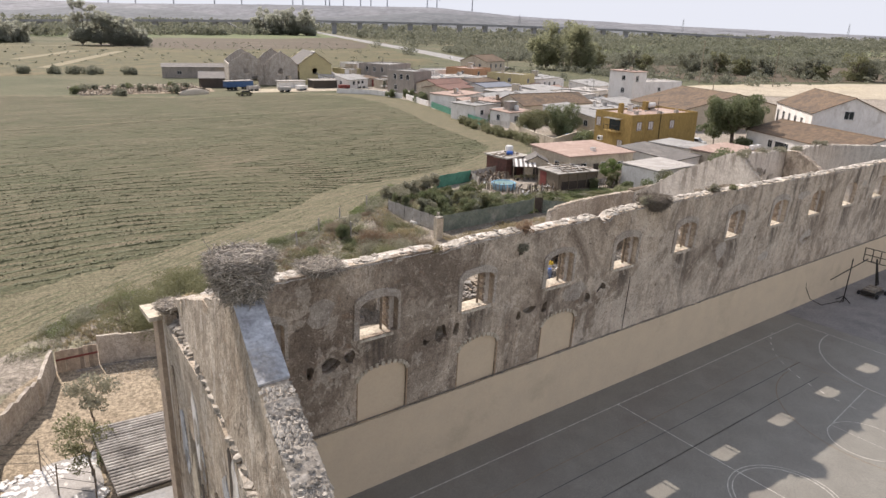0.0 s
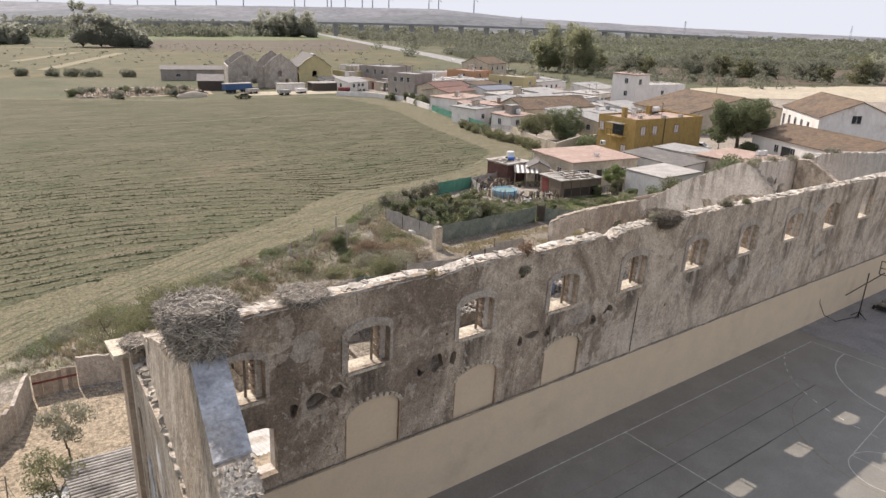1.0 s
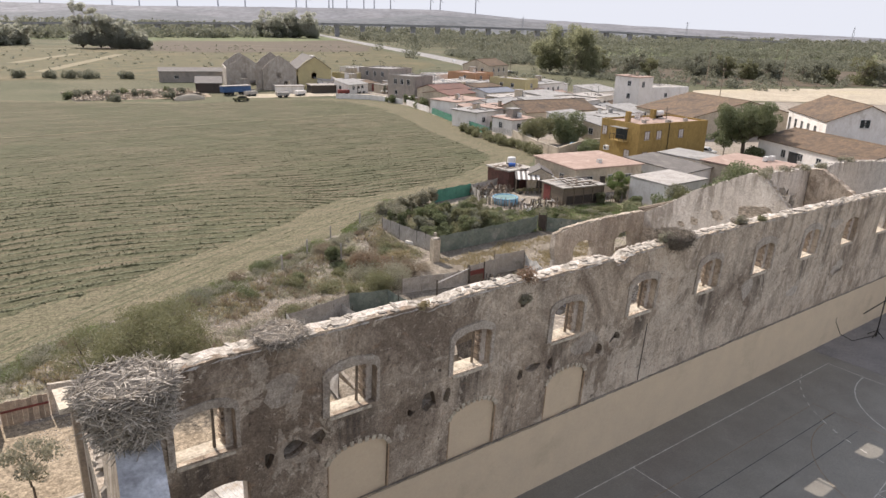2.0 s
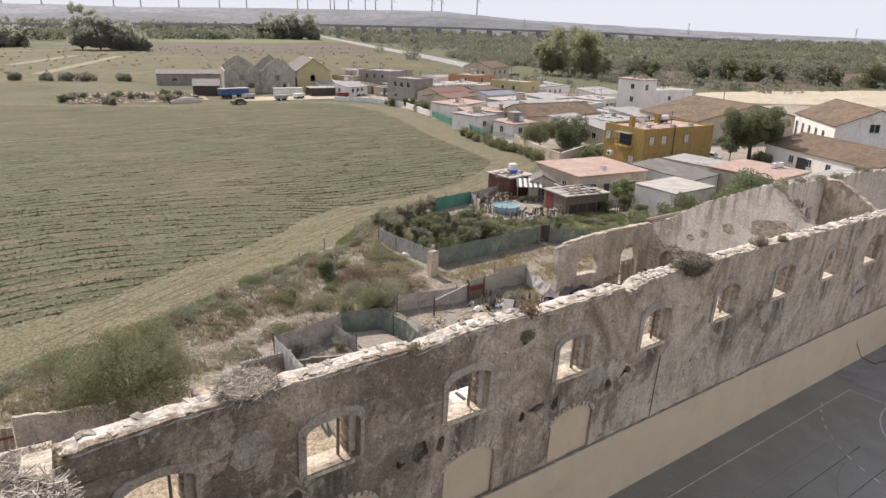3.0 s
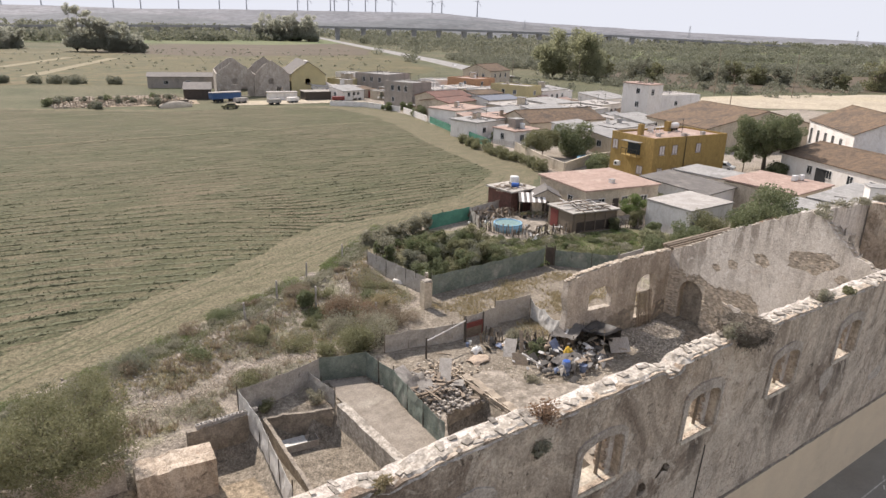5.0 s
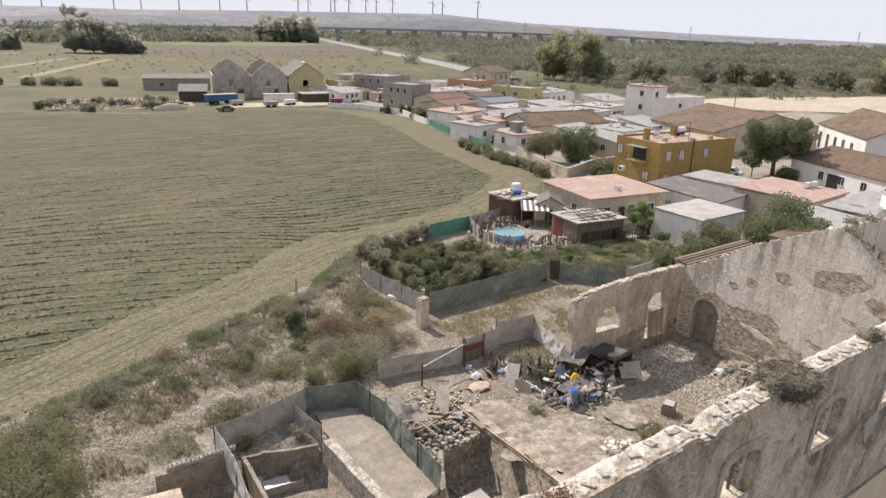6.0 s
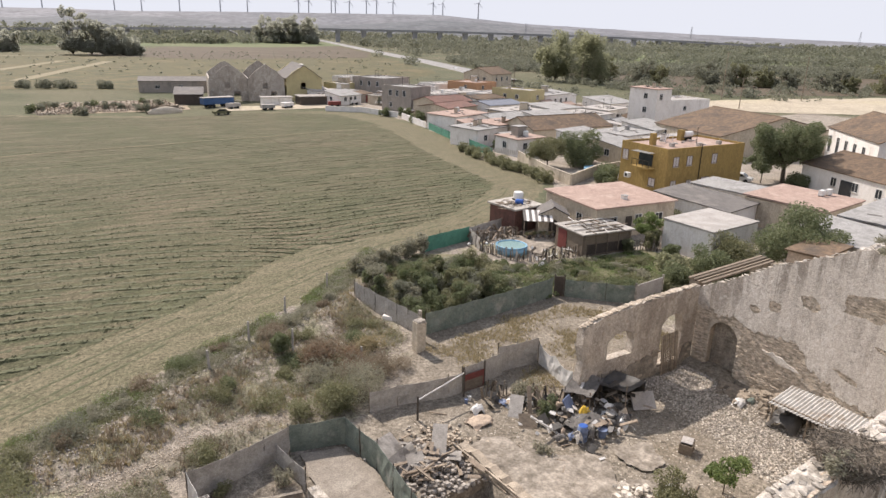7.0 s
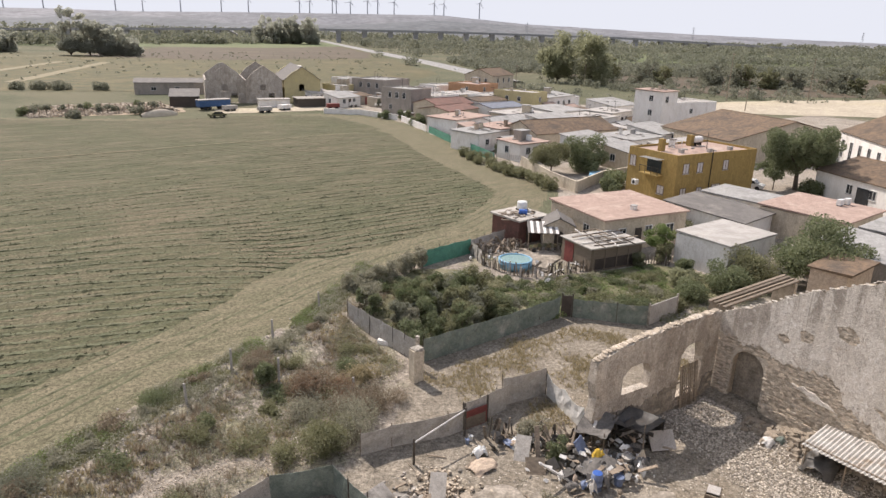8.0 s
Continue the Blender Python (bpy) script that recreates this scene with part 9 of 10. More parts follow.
garden_shed()
_hut = house(50.9, 48.0, 4.2, 4.0, 2.45, 4, "maroon", "sheet_old", "slab", "small maroon hut with junk on its roof", name="hut", doors=(("f", 1.2, .9, 1.9, "dark"),))
t = thing("water_tank", pose(54.0, 51.0, 2.5), "white water tank on a hut roof", "tank")
part("tank", lathe(bmesh.new(), [(.55, .2), (.57, .28), (.57, .9), (.5, 1.0), (.2, 1.05)], 16), "white_plastic", t)
part("stand", boxm(-.5, .5, -.5, .5, 0, .2), "iron", t)
t = thing("blue_drum", pose(52.9, 49.6, 2.76, 90, 0, 40), "blue plastic drum lying on a hut roof", "drum")
part("barrel", lathe(bmesh.new(), [(.27, -.45), (.29, -.4), (.29, .4), (.27, .45)], 14), "blue", t)
_aw = thing("garden_awning", pose(50.4, 46.0, -.3, 0, 0, -38), "small shelter with a white and grey striped roof", "shelter")
for _k in range(10):
    part("roof_strip", slab([[(0, 1.95), (2.3, 2.6), (2.3, 2.66), (0, 2.01)]], .3, lambda u, v, w: (.02 + _k * .32 + w, u, v)), "white" if _k % 2 else "roof_dark", _aw)
for _u in (.1, 3.1):
    part("post", rod(bmesh.new(), (_u, .1, 0), (_u, .1, 2.0), .05), "wood", _aw)
_ch = house(52.6, 45.9, 3.2, 3.2, 2.1, -38, "beige", "roof_dark", "gable_v", "small beige outhouse with an arched doorway", name="outhouse", rise=.8, over=.12)
part("doorway", slab([arch(1.1, 2.1, -.3, 1.6, .5)], .03, lambda u, v, w: (u, -.02 + w, v)), "dark", _ch, "dark arched doorway")
for _k in range(14):
    _x, _y = 50.6 + _k * .26 + R.uniform(-.2, .2), 45.6 - _k * .1 + R.uniform(-.4, .4)
    t = thing("flower_pot", pose(_x, _y, -.2), "old pot with a dry plant by the shelter", "pot", "pots by the shelter")
    part("pot", lathe(bmesh.new(), [(.1, 0), (.15, .28), (.17, .3), (.15, .31)], 10), ["brick", "roof_dark", "roof_white"][_k % 3], t)
    raw("plant", *leaf_cloud([(0, 0, .5, .22)], 60, .08, _k), ["l_olive", "l_dry", "l_grey"][_k % 3], t)
patch("terrace", [(46.6, 45.6), (48, 40.8), (51.6, 42.2), (52.6, 45.0), (50, 47.4)], -.2, "concrete", "pale concrete terrace beside the pool", "terrace", step=.8)
def palisade(pts, label, seed):
    """Sticks and old boards set side by side in the ground."""
    t = thing("palisade", pose(0, 0, 0), label, "fence")
    rr = random.Random(seed)
    me = []
    for k, m in enumerate(("wood", "post", "net_grey", "wood")):
        ob = boxm(-.5, .5, -.5, .5, 0, 1, .06)
        d = bpy.data.meshes.new("stick")
        ob.to_mesh(d)
        ob.free()
        d.materials.append(M[m])
        me.append(d)
    for p, q in zip(pts, pts[1:]):
        n = int(math.dist(p, q) / .13)
        for i in range(n):
            if rr.random() < .1:
                continue
            x, y = p[0] + (q[0] - p[0]) * i / n + rr.uniform(-.06, .06), p[1] + (q[1] - p[1]) * i / n + rr.uniform(-.06, .06)
            share("stick", rr.choice(me), t, pose(x, y, zg(x, y) - .1, rr.uniform(-9, 9), rr.uniform(-9, 9), rr.uniform(0, 180)) @ Matrix.Diagonal((rr.uniform(.04, .13), rr.uniform(.03, .06), rr.uniform(.7, 1.5), 1)))


palisade([(43.6, 45.0), (44.4, 40.4), (46.5, 39.2), (50.8, 38.4)], "ragged palisade of sticks round the pool", 41)
palisade([(50.8, 38.3), (56.5, 37.2), (59.5, 35.0)], "ragged palisade of sticks along the vegetable garden", 43)
palisade([(45.2, 48.2), (47.6, 47.2), (50.4, 46.4)], "ragged stakes and boards stacked by the hut", 44)
net_fence("palisade", [(43.6, 45.0), (44.9, 48.6), (50.6, 49.8)], 1.5, "net_grey", "ragged screen of boards and cloth behind the pool", seed=42, gap=1.2)
_rg = random.Random(19)
for _k in range(30):
    _x, _y = _rg.uniform(43, 51), _rg.uniform(44.5, 48)
    _ob = new("garden_junk", stone_mesh("garden_junk", _k, ["wood", "net_grey", "white_plastic", "sheet_old", "iron"][_k % 5], (1, .7, .9)))
    _ob.matrix_world = pose(_x, _y, -.05, _rg.uniform(0, 40), 0, _rg.uniform(0, 360)) @ Matrix.Scale(_rg.uniform(.3, .8), 4)
    tagged(_ob, "piece of " + ["wooden", "cloth", "plastic", "sheet-metal", "iron"][_k % 5] + " junk stored beside the pool", "junk")
_G = [(28.2, 43.5), (27.5, 33), (41, 32.8), (44.5, 30), (50, 29), (57, 33.5), (50, 37.4), (43.4, 38.4), (41.2, 44.5), (38, 47), (31, 46.5)]
patch("garden_bed", [(28.4, 43), (27.9, 33.4), (41, 33.2), (44.8, 30.4), (47, 28), (59, 26.5), (60, 31), (58.5, 36), (50, 37.8), (43.6, 38.8), (41.4, 44.2), (38, 46.6), (31, 46)], -.16, "soil", "dark weedy soil of the fenced garden", "garden", step=1.0)
carpet("garden_cover", "low mixed greenery covering the garden beds", 420, lambda g: next((p for p in ((g.uniform(27, 58), g.uniform(27, 46)) for _ in range(400)) if inside(_G, *p)), (35, 38)), "l_olive", .5, .35, 60, .09, 75)
carpet("garden_cover", "low bright vegetables in the garden beds", 420, lambda g: (lambda x: (x, 38.0 - .16 * (x - 42) - 1.05 * g.randint(0, 6) + g.gauss(0, .12)))(g.uniform(40, 57)), "l_bright", .4, .25, 60, .08, 76)
carpet("garden_cover", "pale grey-green cabbages near the pool", 120, lambda g: (g.uniform(34, 41), 44.2 - .25 * g.uniform(0, 4) - 1.0 * g.randint(0, 2)), "l_haze", .4, .3, 50, .09, 78)
carpet("back_cover", "tangled weeds between the garden and the sheds", 160, lambda g: (g.uniform(47, 61), g.uniform(25.5, 30.5)), "l_olive", .6, .3, 60, .1, 77)
for _k, (_x, _y, _s2, _h2) in enumerate(((53, 28.2, 1.8, 1.8), (50, 27.5, 1.3, 1.2), (55.5, 30.5, 1.6, 1.7), (58.8, 33, 1.2, 1.6), (59.5, 36, 1.2, 2.2), (56, 36.6, .9, 1.8), (47.2, 28.6, 1.2, 1.0))):
    bush("laurel_bush", _x, _y, -.3, _s2, _h2, ["l_green", "l_olive", "l_poplar"][_k % 3], "leafy bush behind the garden", 720 + _k, 2400, .12, "bushes behind the garden", 9)
_gk = 0
while _gk < 150:
    _x, _y = _rg.uniform(27, 57), _rg.uniform(29, 47)
    if not inside(_G, _x, _y):
        continue
    _tall = _x < 38 and _y < 41.5 and noise.noise((_x * .3, _y * .3, 4)) > -.28
    bush("garden_shrub" if _tall else "vegetable_plant", _x, _y, zg(_x, _y), _rg.uniform(.7, 1.3) if _tall else _rg.uniform(.6, 1.1), _rg.uniform(1.4, 3.0) if _tall else _rg.uniform(.25, .6),
         ["l_green", "l_olive", "l_far", "l_olive", "l_grey", "l_green", "l_garden"][_gk % 7], "leafy green shrub in the fenced garden" if _tall else "low leafy vegetable plants in the garden", 400 + _gk, 2000 if _tall else 800, .095, "garden plants", 12 if _tall else 8)
    _gk += 1
for _k in range(7):
    _x, _y = 29.3 + 1.5 * _k, 44.8 + .45 * _k
    bush("reed_clump", _x, _y, -.3, 1.0, 2.2, "l_grey", "tall grey-green reeds at the garden's edge", 480 + _k, 900, .13, "reeds at the garden's edge", 10)
t = thing("plank_stack", pose(0, 0, 0), "long weathered beams resting on the ruin's rear wall", "beams")
for _k in range(4):
    part("beam", boxm(43.0, 52.5, 19.3 + _k * .35, 19.5 + _k * .35, 4.4 + .03 * _k, 4.55 + .03 * _k, .03), "wood", t)
for _x in (43.6, 51.8):
    part("trestle", boxm(_x, _x + .3, 19.2, 20.8, -.4, 4.4, .02), "stone", t)
t = thing("brick_hut", pose(60.5, 19.2, -.3, 0, 0, 4), "small tumbledown hut with a rusty roof", "hut")
part("wall", boxm(0, 5.5, 0, 3, 0, 3.6, .04), "brick", t)
part("roof", boxm(-.2, 5.8, -.3, 3.2, 3.6, 3.75, .05), "roof_tile", t)

# ---- nests, wall-top stones, weeds on the ruin ----
def nest(x, y, z, r, h, sticks, label, seed, twig="twig"):
    t = thing("stork_nest", pose(x, y, z), label, "nest")
    rr = random.Random(seed)
    prof = [(r * .45, -.15), (r * .8, h * .25), (r * .98, h * .7), (r * .9, h * .95), (r * .55, h * .9), (.05, h * .84)]
    bm = lathe(bmesh.new(), prof, 22)
    for v in bm.verts:
        v.co *= 1 + .10 * noise.noise(v.co * 2.5)
    part("packed_core", bm, "nest_core", t)
    verts, faces = [], []
    for k in range(sticks):
        a = rr.uniform(0, math.tau)
        f = rr.random()
        if f < .68:
            zz = h * rr.uniform(-.12, 1.0)
            rad = r * float(np.interp(zz / h, [-.15, .25, .7, 1.0], [.5, .82, 1.0, .95])) * rr.uniform(.9, 1.08)
        else:
            rad, zz = r * math.sqrt(rr.random()) * .95, h * rr.uniform(.84, 1.0)
        c = Vector((rad * math.cos(a), rad * math.sin(a), zz))
        tang = Vector((-math.sin(a), math.cos(a), 0))
        d = (tang * rr.uniform(-1, 1) + Vector((math.cos(a), math.sin(a), 0)) * rr.uniform(-.35, .55) + Vector((0, 0, rr.uniform(-.45, .45)))).normalized()
        if f >= .68:
            d = Vector((rr.uniform(-1, 1), rr.uniform(-1, 1), rr.uniform(-.12, .12))).normalized()
        n = rr.uniform(.12, .45) * r
        w = rr.uniform(.004, .010)
        u = d.orthogonal().normalized() * w
        v = d.cross(u).normalized() * w
        b = len(verts)
        for e in (-1, 1):
            for q in (u, -.5 * u + .87 * v, -.5 * u - .87 * v):
                verts.append(tuple(c + d * n * e + q))
        faces += [(b, b + 1, b + 4, b + 3), (b + 1, b + 2, b + 5, b + 4), (b + 2, b, b + 3, b + 5)]
    tagged(raw("stick_layer", verts, faces, twig, t), kind="stuff")
    return t


M["nest_core"] = mat("packed_twigs", (0.24, 0.20, 0.15), (0.14, 0.115, 0.09), 9.0, bump=1.0, fine=30.0, bdist=.05)
nest(-7.72, -8.1, 14.05, .70, 1.0, 4200, "large round stork nest of grey sticks on the gable", 1)
nest(-1.9, .35, 10.85, .85, .38, 900, "flat stick nest on top of the hall wall", 2)
M["dark_twig"] = mat("dark_twig", (0.22, 0.185, 0.145), (0.13, 0.11, 0.085), 6.0, bump=0.2, vary=0.5, island=True)
nest(18.3, .15, 10.7, .85, .65, 1800, "dark bushy stick nest on the hall wall", 3, "dark_twig")
nest(-7.4, .35, 10.55, .55, .3, 450, "small flattened nest on the ruin's corner", 4)
nest(24.3, .4, 10.8, .45, .3, 260, "small nest of twigs on the hall wall", 5)

def flat_stone(name, seed, material):
    """A broken slab of masonry, one metre square before scaling."""
    rr = random.Random(seed)
    bm = bmesh.new()
    n = 7
    lo = [bm.verts.new((.52 * math.cos(a) * rr.uniform(.8, 1.1) * 1.2, .5 * math.sin(a) * rr.uniform(.85, 1.15) * 1.2, -.5)) for a in (i * math.tau / n for i in range(n))]
    hi = [bm.verts.new((v.co.x * rr.uniform(.85, .97), v.co.y * rr.uniform(.85, .97), .3 + rr.uniform(-.15, .25))) for v in lo]
    for i in range(n):
        bm.faces.new((lo[i], lo[(i + 1) % n], hi[(i + 1) % n], hi[i]))
    bm.faces.new(hi), bm.faces.new(lo[::-1])
    me = bpy.data.meshes.new(name)
    bm.to_mesh(me)
    bm.free()
    me.materials.append(M[material])
    return me


_ws = [flat_stone("top_stone", i, "coping") for i in range(6)]
_rw = random.Random(13)


def wall_crest():
    """Bleached mortar on top of the hall wall, with thin broken tiles bedded in it."""
    verts, faces, cols = [], [], []
    x = -7.6
    while x < 60:
        for j in range(6):
            y = -.03 + j * .166 + (_rw.uniform(-.05, .03) if j in (0, 5) else _rw.uniform(-.03, .03))
            verts.append((x + _rw.uniform(-.03, .03), y, WALL_TOP(x) + (-.09 + .05 * noise.noise((x * 3, j, 8)) if j in (0, 5) else .02 + .055 * noise.noise((x * 1.7, j * .6, 3)) + _rw.uniform(-.022, .022))))
        cols.append(len(verts) - 6)
        x += .14
    for p, q in zip(cols, cols[1:]):
        faces += [(p + j, q + j, q + j + 1, p + j + 1) for j in range(5)]
    tagged(raw("crest", verts, faces, "coping", NORTH), kind="stuff")
    st = []
    for i in range(5):
        me = bpy.data.meshes.new("crest_tile")
        bm = boxm(-.5, .5, -.5, .5, -.5, .5, .09)
        bm.to_mesh(me)
        bm.free()
        me.materials.append(M["coping"])
        st.append(me)
    x, n = -7.4, 0
    while x < 52 and n < 290:
        ln = _rw.uniform(.08, .3)
        if _rw.random() < .62:
            n += 1
            m = pose(x + ln / 2, .37 + _rw.uniform(-.3, .3), WALL_TOP(x + ln / 2) + .04, _rw.uniform(-7, 7), _rw.uniform(-7, 7), _rw.uniform(-35, 35)) @ Matrix.Diagonal((ln * 1.1, _rw.uniform(.1, .34), _rw.uniform(.025, .06), 1))
            share("crest_tile", _rw.choice(st), NORTH, m)
        x += ln


wall_crest()


def ledge():
    """Broken tiles and mortar on the ledge at the gable's foot, and crumbled masonry on its lower rake."""
    for k in range(110):
        y = -16.5 + k * .155
        x = LEDGE_X(y) + _rw.uniform(.06, .34)
        m = pose(x, y, 10.16 + .012 * (y + 17) + _rw.uniform(0, .06), _rw.uniform(-20, 20), _rw.uniform(-14, 14), _rw.uniform(0, 180)) @ Matrix.Diagonal((_rw.uniform(.18, .36), _rw.uniform(.14, .24), _rw.uniform(.08, .2), 1))
        share("ledge_tile", _rw.choice(_ws), WEST, m)
    st = [flat_stone("rake_stone", 20 + i, "coping") for i in range(5)]
    for k in range(290):
        y = -16.9 + 6.0 * _rw.random() ** 1.2
        z = float(np.interp(y, [-17, -8.2], [10.2, 14.0]))
        q = _rw.uniform(.04, .12)
        m = pose(GABLE_X(y) + _rw.uniform(.02, .6), y, z + .05 + _rw.uniform(-.02, .03), 23 + _rw.uniform(-16, 16), _rw.uniform(-16, 16), _rw.uniform(0, 180)) @ Matrix.Diagonal((q * 1.3, q, q * .45, 1))
        share("rake_stone", _rw.choice(st), WEST, m)
    verts, faces = [], []
    for k in range(2600):
        y = -16.9 + 6.2 * _rw.random() ** 1.2
        z = float(np.interp(y, [-17, -8.2], [10.2, 14.0])) + .05
        x, q = GABLE_X(y) + _rw.uniform(-.04, .66), _rw.uniform(.012, .045)
        b = len(verts)
        for dx, dy, dz in ((-1, -1, -.5), (1, -1, -.5), (1, 1, -.5), (-1, 1, -.5), (.1, .1, 1.0)):
            verts.append((x + dx * q * _rw.uniform(.6, 1.3), y + dy * q * _rw.uniform(.6, 1.3), z + dy * q * .43 + dz * q * _rw.uniform(.6, 1.2)))
        faces += [(b, b + 1, b + 4), (b + 1, b + 2, b + 4), (b + 2, b + 3, b + 4), (b + 3, b, b + 4)]
    tagged(raw("rake_crumbs", verts, faces, "rubble", WEST), kind="stuff")
    # coats of plaster still on the end wall; dark plates paint shaded hollows between them
    for k in range(34):
        y, z0, ww, hh = _rw.uniform(-16, .2), _rw.uniform(2.5, 9.4), _rw.uniform(.2, .7), _rw.uniform(.5, 1.7)
        lp = [(y + ww * math.cos(a) * _rw.uniform(.5, 1.1), min(10.1, z0 + hh * math.sin(a) * _rw.uniform(.6, 1.1))) for a in (i * math.tau / 10 for i in range(10))]
        part("plaster_flake", slab([lp], .035, lambda u, v, w: (LEDGE_X(u) - .03 + w, u, v)), ["white", "beige", "plaster", "lime", "dark"][k % 5], WEST)
    for k in range(26):
        y = _rw.uniform(-15.5, -.2)
        top = float(np.interp(y, [-17, -8.2, .75], [10.2, 14.0, 10.7]))
        if top < 10.9:
            continue
        z0, ww, hh = _rw.uniform(10.5, top - .2), _rw.uniform(.12, .5), _rw.uniform(.15, .6)
        lp = [(y + ww * math.cos(a) * _rw.uniform(.5, 1.1), min(top - .1, z0 + hh * math.sin(a) * _rw.uniform(.6, 1.1))) for a in (i * math.tau / 10 for i in range(10))]
        part("plaster_flake", slab([lp], .03, lambda u, v, w: (GABLE_X(u) - .026 + w, u, v)), ["beige", "stone", "plaster", "coping", "dark"][k % 5], WEST)


ledge()

# weeds that grow out of the wall top
for _k, (_x, _z, _s, _h, _l) in enumerate(((8.5, 10.75, .5, .75, "l_red"), (8.3, 9.9, .35, .5, "l_grey"), (3.5, 10.75, .3, .25, "l_dry"), (17.6, 11.0, .5, .45, "l_grey"), (24.0, 10.9, .35, .5, "l_grey"), (-6.8, 10.7, .5, .3, "l_dry"), (26.0, 10.8, .3, .3, "l_olive"))):
    bush("wall_weed", _x, .1 if _k != 1 else -.02, _z, _s, _h, _l, "dry weed growing out of the wall", 500 + _k, 420, .06, "weeds on the hall wall", 12)
for _k, (_x, _y, _z) in enumerate(((40.3, 7.3, 10.35), (44.0, 8.9, 10.0), (46.2, 8.9, 9.95), (49.4, 8.9, 9.75), (52.5, 8.9, 9.6), (53.2, 6.4, -.2), (57.0, 8.9, 9.8))):
    bush("wall_weed", _x, _y, _z, .7, .45, "l_grey", "grey weed growing on broken masonry", 510 + _k, 420, .08, "weeds on the broken walls", 10)

# ---- sports court ----
def stripe(pts, w, material, z, parent, closed=False):
    verts, faces = [], []
    n = len(pts)
    for i, (x, y) in enumerate(pts):
        a, b = pts[max(0, i - 1)], pts[min(n - 1, i + 1)]
        d = math.dist(a, b)
        nx, ny = -(b[1] - a[1]) / d * w / 2, (b[0] - a[0]) / d * w / 2
        verts += [(x + nx, y + ny, z), (x - nx, y - ny, z)]
    faces = [(2 * i, 2 * i + 1, 2 * i + 3, 2 * i + 2) for i in range(n - 1)]
    return raw("line", verts, faces, material, parent)


def arc(cx, cy, r, a0, a1, n=24):
    return [(cx + r * math.cos(radians(a0 + (a1 - a0) * i / n)), cy + r * math.sin(radians(a0 + (a1 - a0) * i / n))) for i in range(n + 1)]


def court_lines():
    t = tagged(new("court_markings"), "faded white and yellow lines of several ball courts", "marking", kind="structure")
    x0, x1, y0, y1, xm, ym = -4.45, 35.55, -21.2, -1.7, 15.55, -11.45
    z = -.014
    for p, q in (((x0, y1), (x1, y1)), ((x0, y0), (x1, y0)), ((x0, y0), (x0, y1)), ((x1, y0), (x1, y1)), ((xm, y0), (xm, y1))):
        stripe([p, q], .06, "line", z, t)
    stripe(arc(xm, ym, 2.3, 0, 360, 40), .05, "line", z + .002, t)
    stripe(arc(xm, ym, 2.5, 0, 360, 48), .05, "line", z + .002, t)
    for s, xe in ((1, x1), (-1, x0)):
        bx = xe - s * 6.1
        stripe([(xm, -3.75), (bx, -3.75), (bx, -18.7)], .05, "line_yellow", z + .002, t)
        stripe([(bx + s * .1, -4.95), (xm, -4.95)], .04, "line_dark", z + .002, t)
        stripe([(xm - s * 6, -6.6), (xm + s * 13, -6.6)], .04, "line_dark", z + .002, t)
        stripe([(bx, -4.9), (bx - s * 1.6, -4.9)] + [(bx - s * 1.6 - s * 6.3 * math.sin(radians(a)), ym + 6.3 * math.cos(radians(a))) for a in range(0, 181, 7)], .05, "line_yellow", z + .004, t)
        g = [(xe - s * 6 * math.sin(radians(a)), ym + 1.5 + 6 * math.cos(radians(a))) for a in range(0, 91, 6)]
        g += [(xe - s * 6 * math.sin(radians(a)), ym - 1.5 + 6 * math.cos(radians(a))) for a in range(90, 181, 6)]
        stripe(g, .07, "line", z + .004, t)
        for a in range(20, 160, 6):
            c = ym + (1.5 if a < 90 else -1.5)
            stripe([(xe - s * 9 * math.sin(radians(b)), c + 9 * math.cos(radians(b))) for b in (a, a + 2.4)], .07, "line", z + .004, t)
        k = bx - s * 5.8
        stripe([(bx, ym + 2.45), (k, ym + 1.8), (k, ym - 1.8), (bx, ym - 2.45)], .05, "line", z + .006, t)
        stripe(arc(k, ym, 1.8, 0, 360, 32), .05, "line", z + .006, t)


court_lines()


def basket():
    t = thing("basket_stand", pose(46.6, -2.2, -.02), "dark rusty basketball stand with a heavy wheeled base", "basketball stand")
    part("base", boxm(-.9, .9, -.55, .55, .18, .42, .03), "iron", t)
    for u in (-.5, 0, .5):
        part("ballast", boxm(u - .18, u + .18, -.45, .45, .42, .62, .03), "masonry", t, "worn ballast block")
    for u in (-.8, .8):
        for v in (-.7, .7):
            part("wheel", rod(bmesh.new(), (u, v - .06, .18), (u, v + .06, .18), .18, .18, 10), "rubber", t)
    part("mast", rod(bmesh.new(), (.5, 0, .7), (-.6, 0, 3.2), .09, .07), "iron", t)
    part("brace", rod(bmesh.new(), (.9, 0, .7), (-.4, 0, 2.9), .05), "iron", t)
    fr = bmesh.new()
    for a, b in (((-.8, -.9, 2.9), (-.8, .9, 2.9)), ((-.8, -.9, 3.95), (-.8, .9, 3.95)), ((-.8, -.9, 2.9), (-.8, -.9, 3.95)), ((-.8, .9, 2.9), (-.8, .9, 3.95)), ((-.8, -.3, 2.9), (-.8, -.3, 3.95)), ((-.8, .3, 2.9), (-.8, .3, 3.95)), ((-.8, -.9, 3.4), (-.8, .9, 3.4))):
        rod(fr, a, b, .035)
    part("board_frame", fr, "iron", t)
    part("hoop", tube(bmesh.new(), [(-1.2 + .23 * math.cos(a), .23 * math.sin(a), 3.05) for a in (i * math.tau / 14 for i in range(15))], .02, 5), "iron", t)


basket()


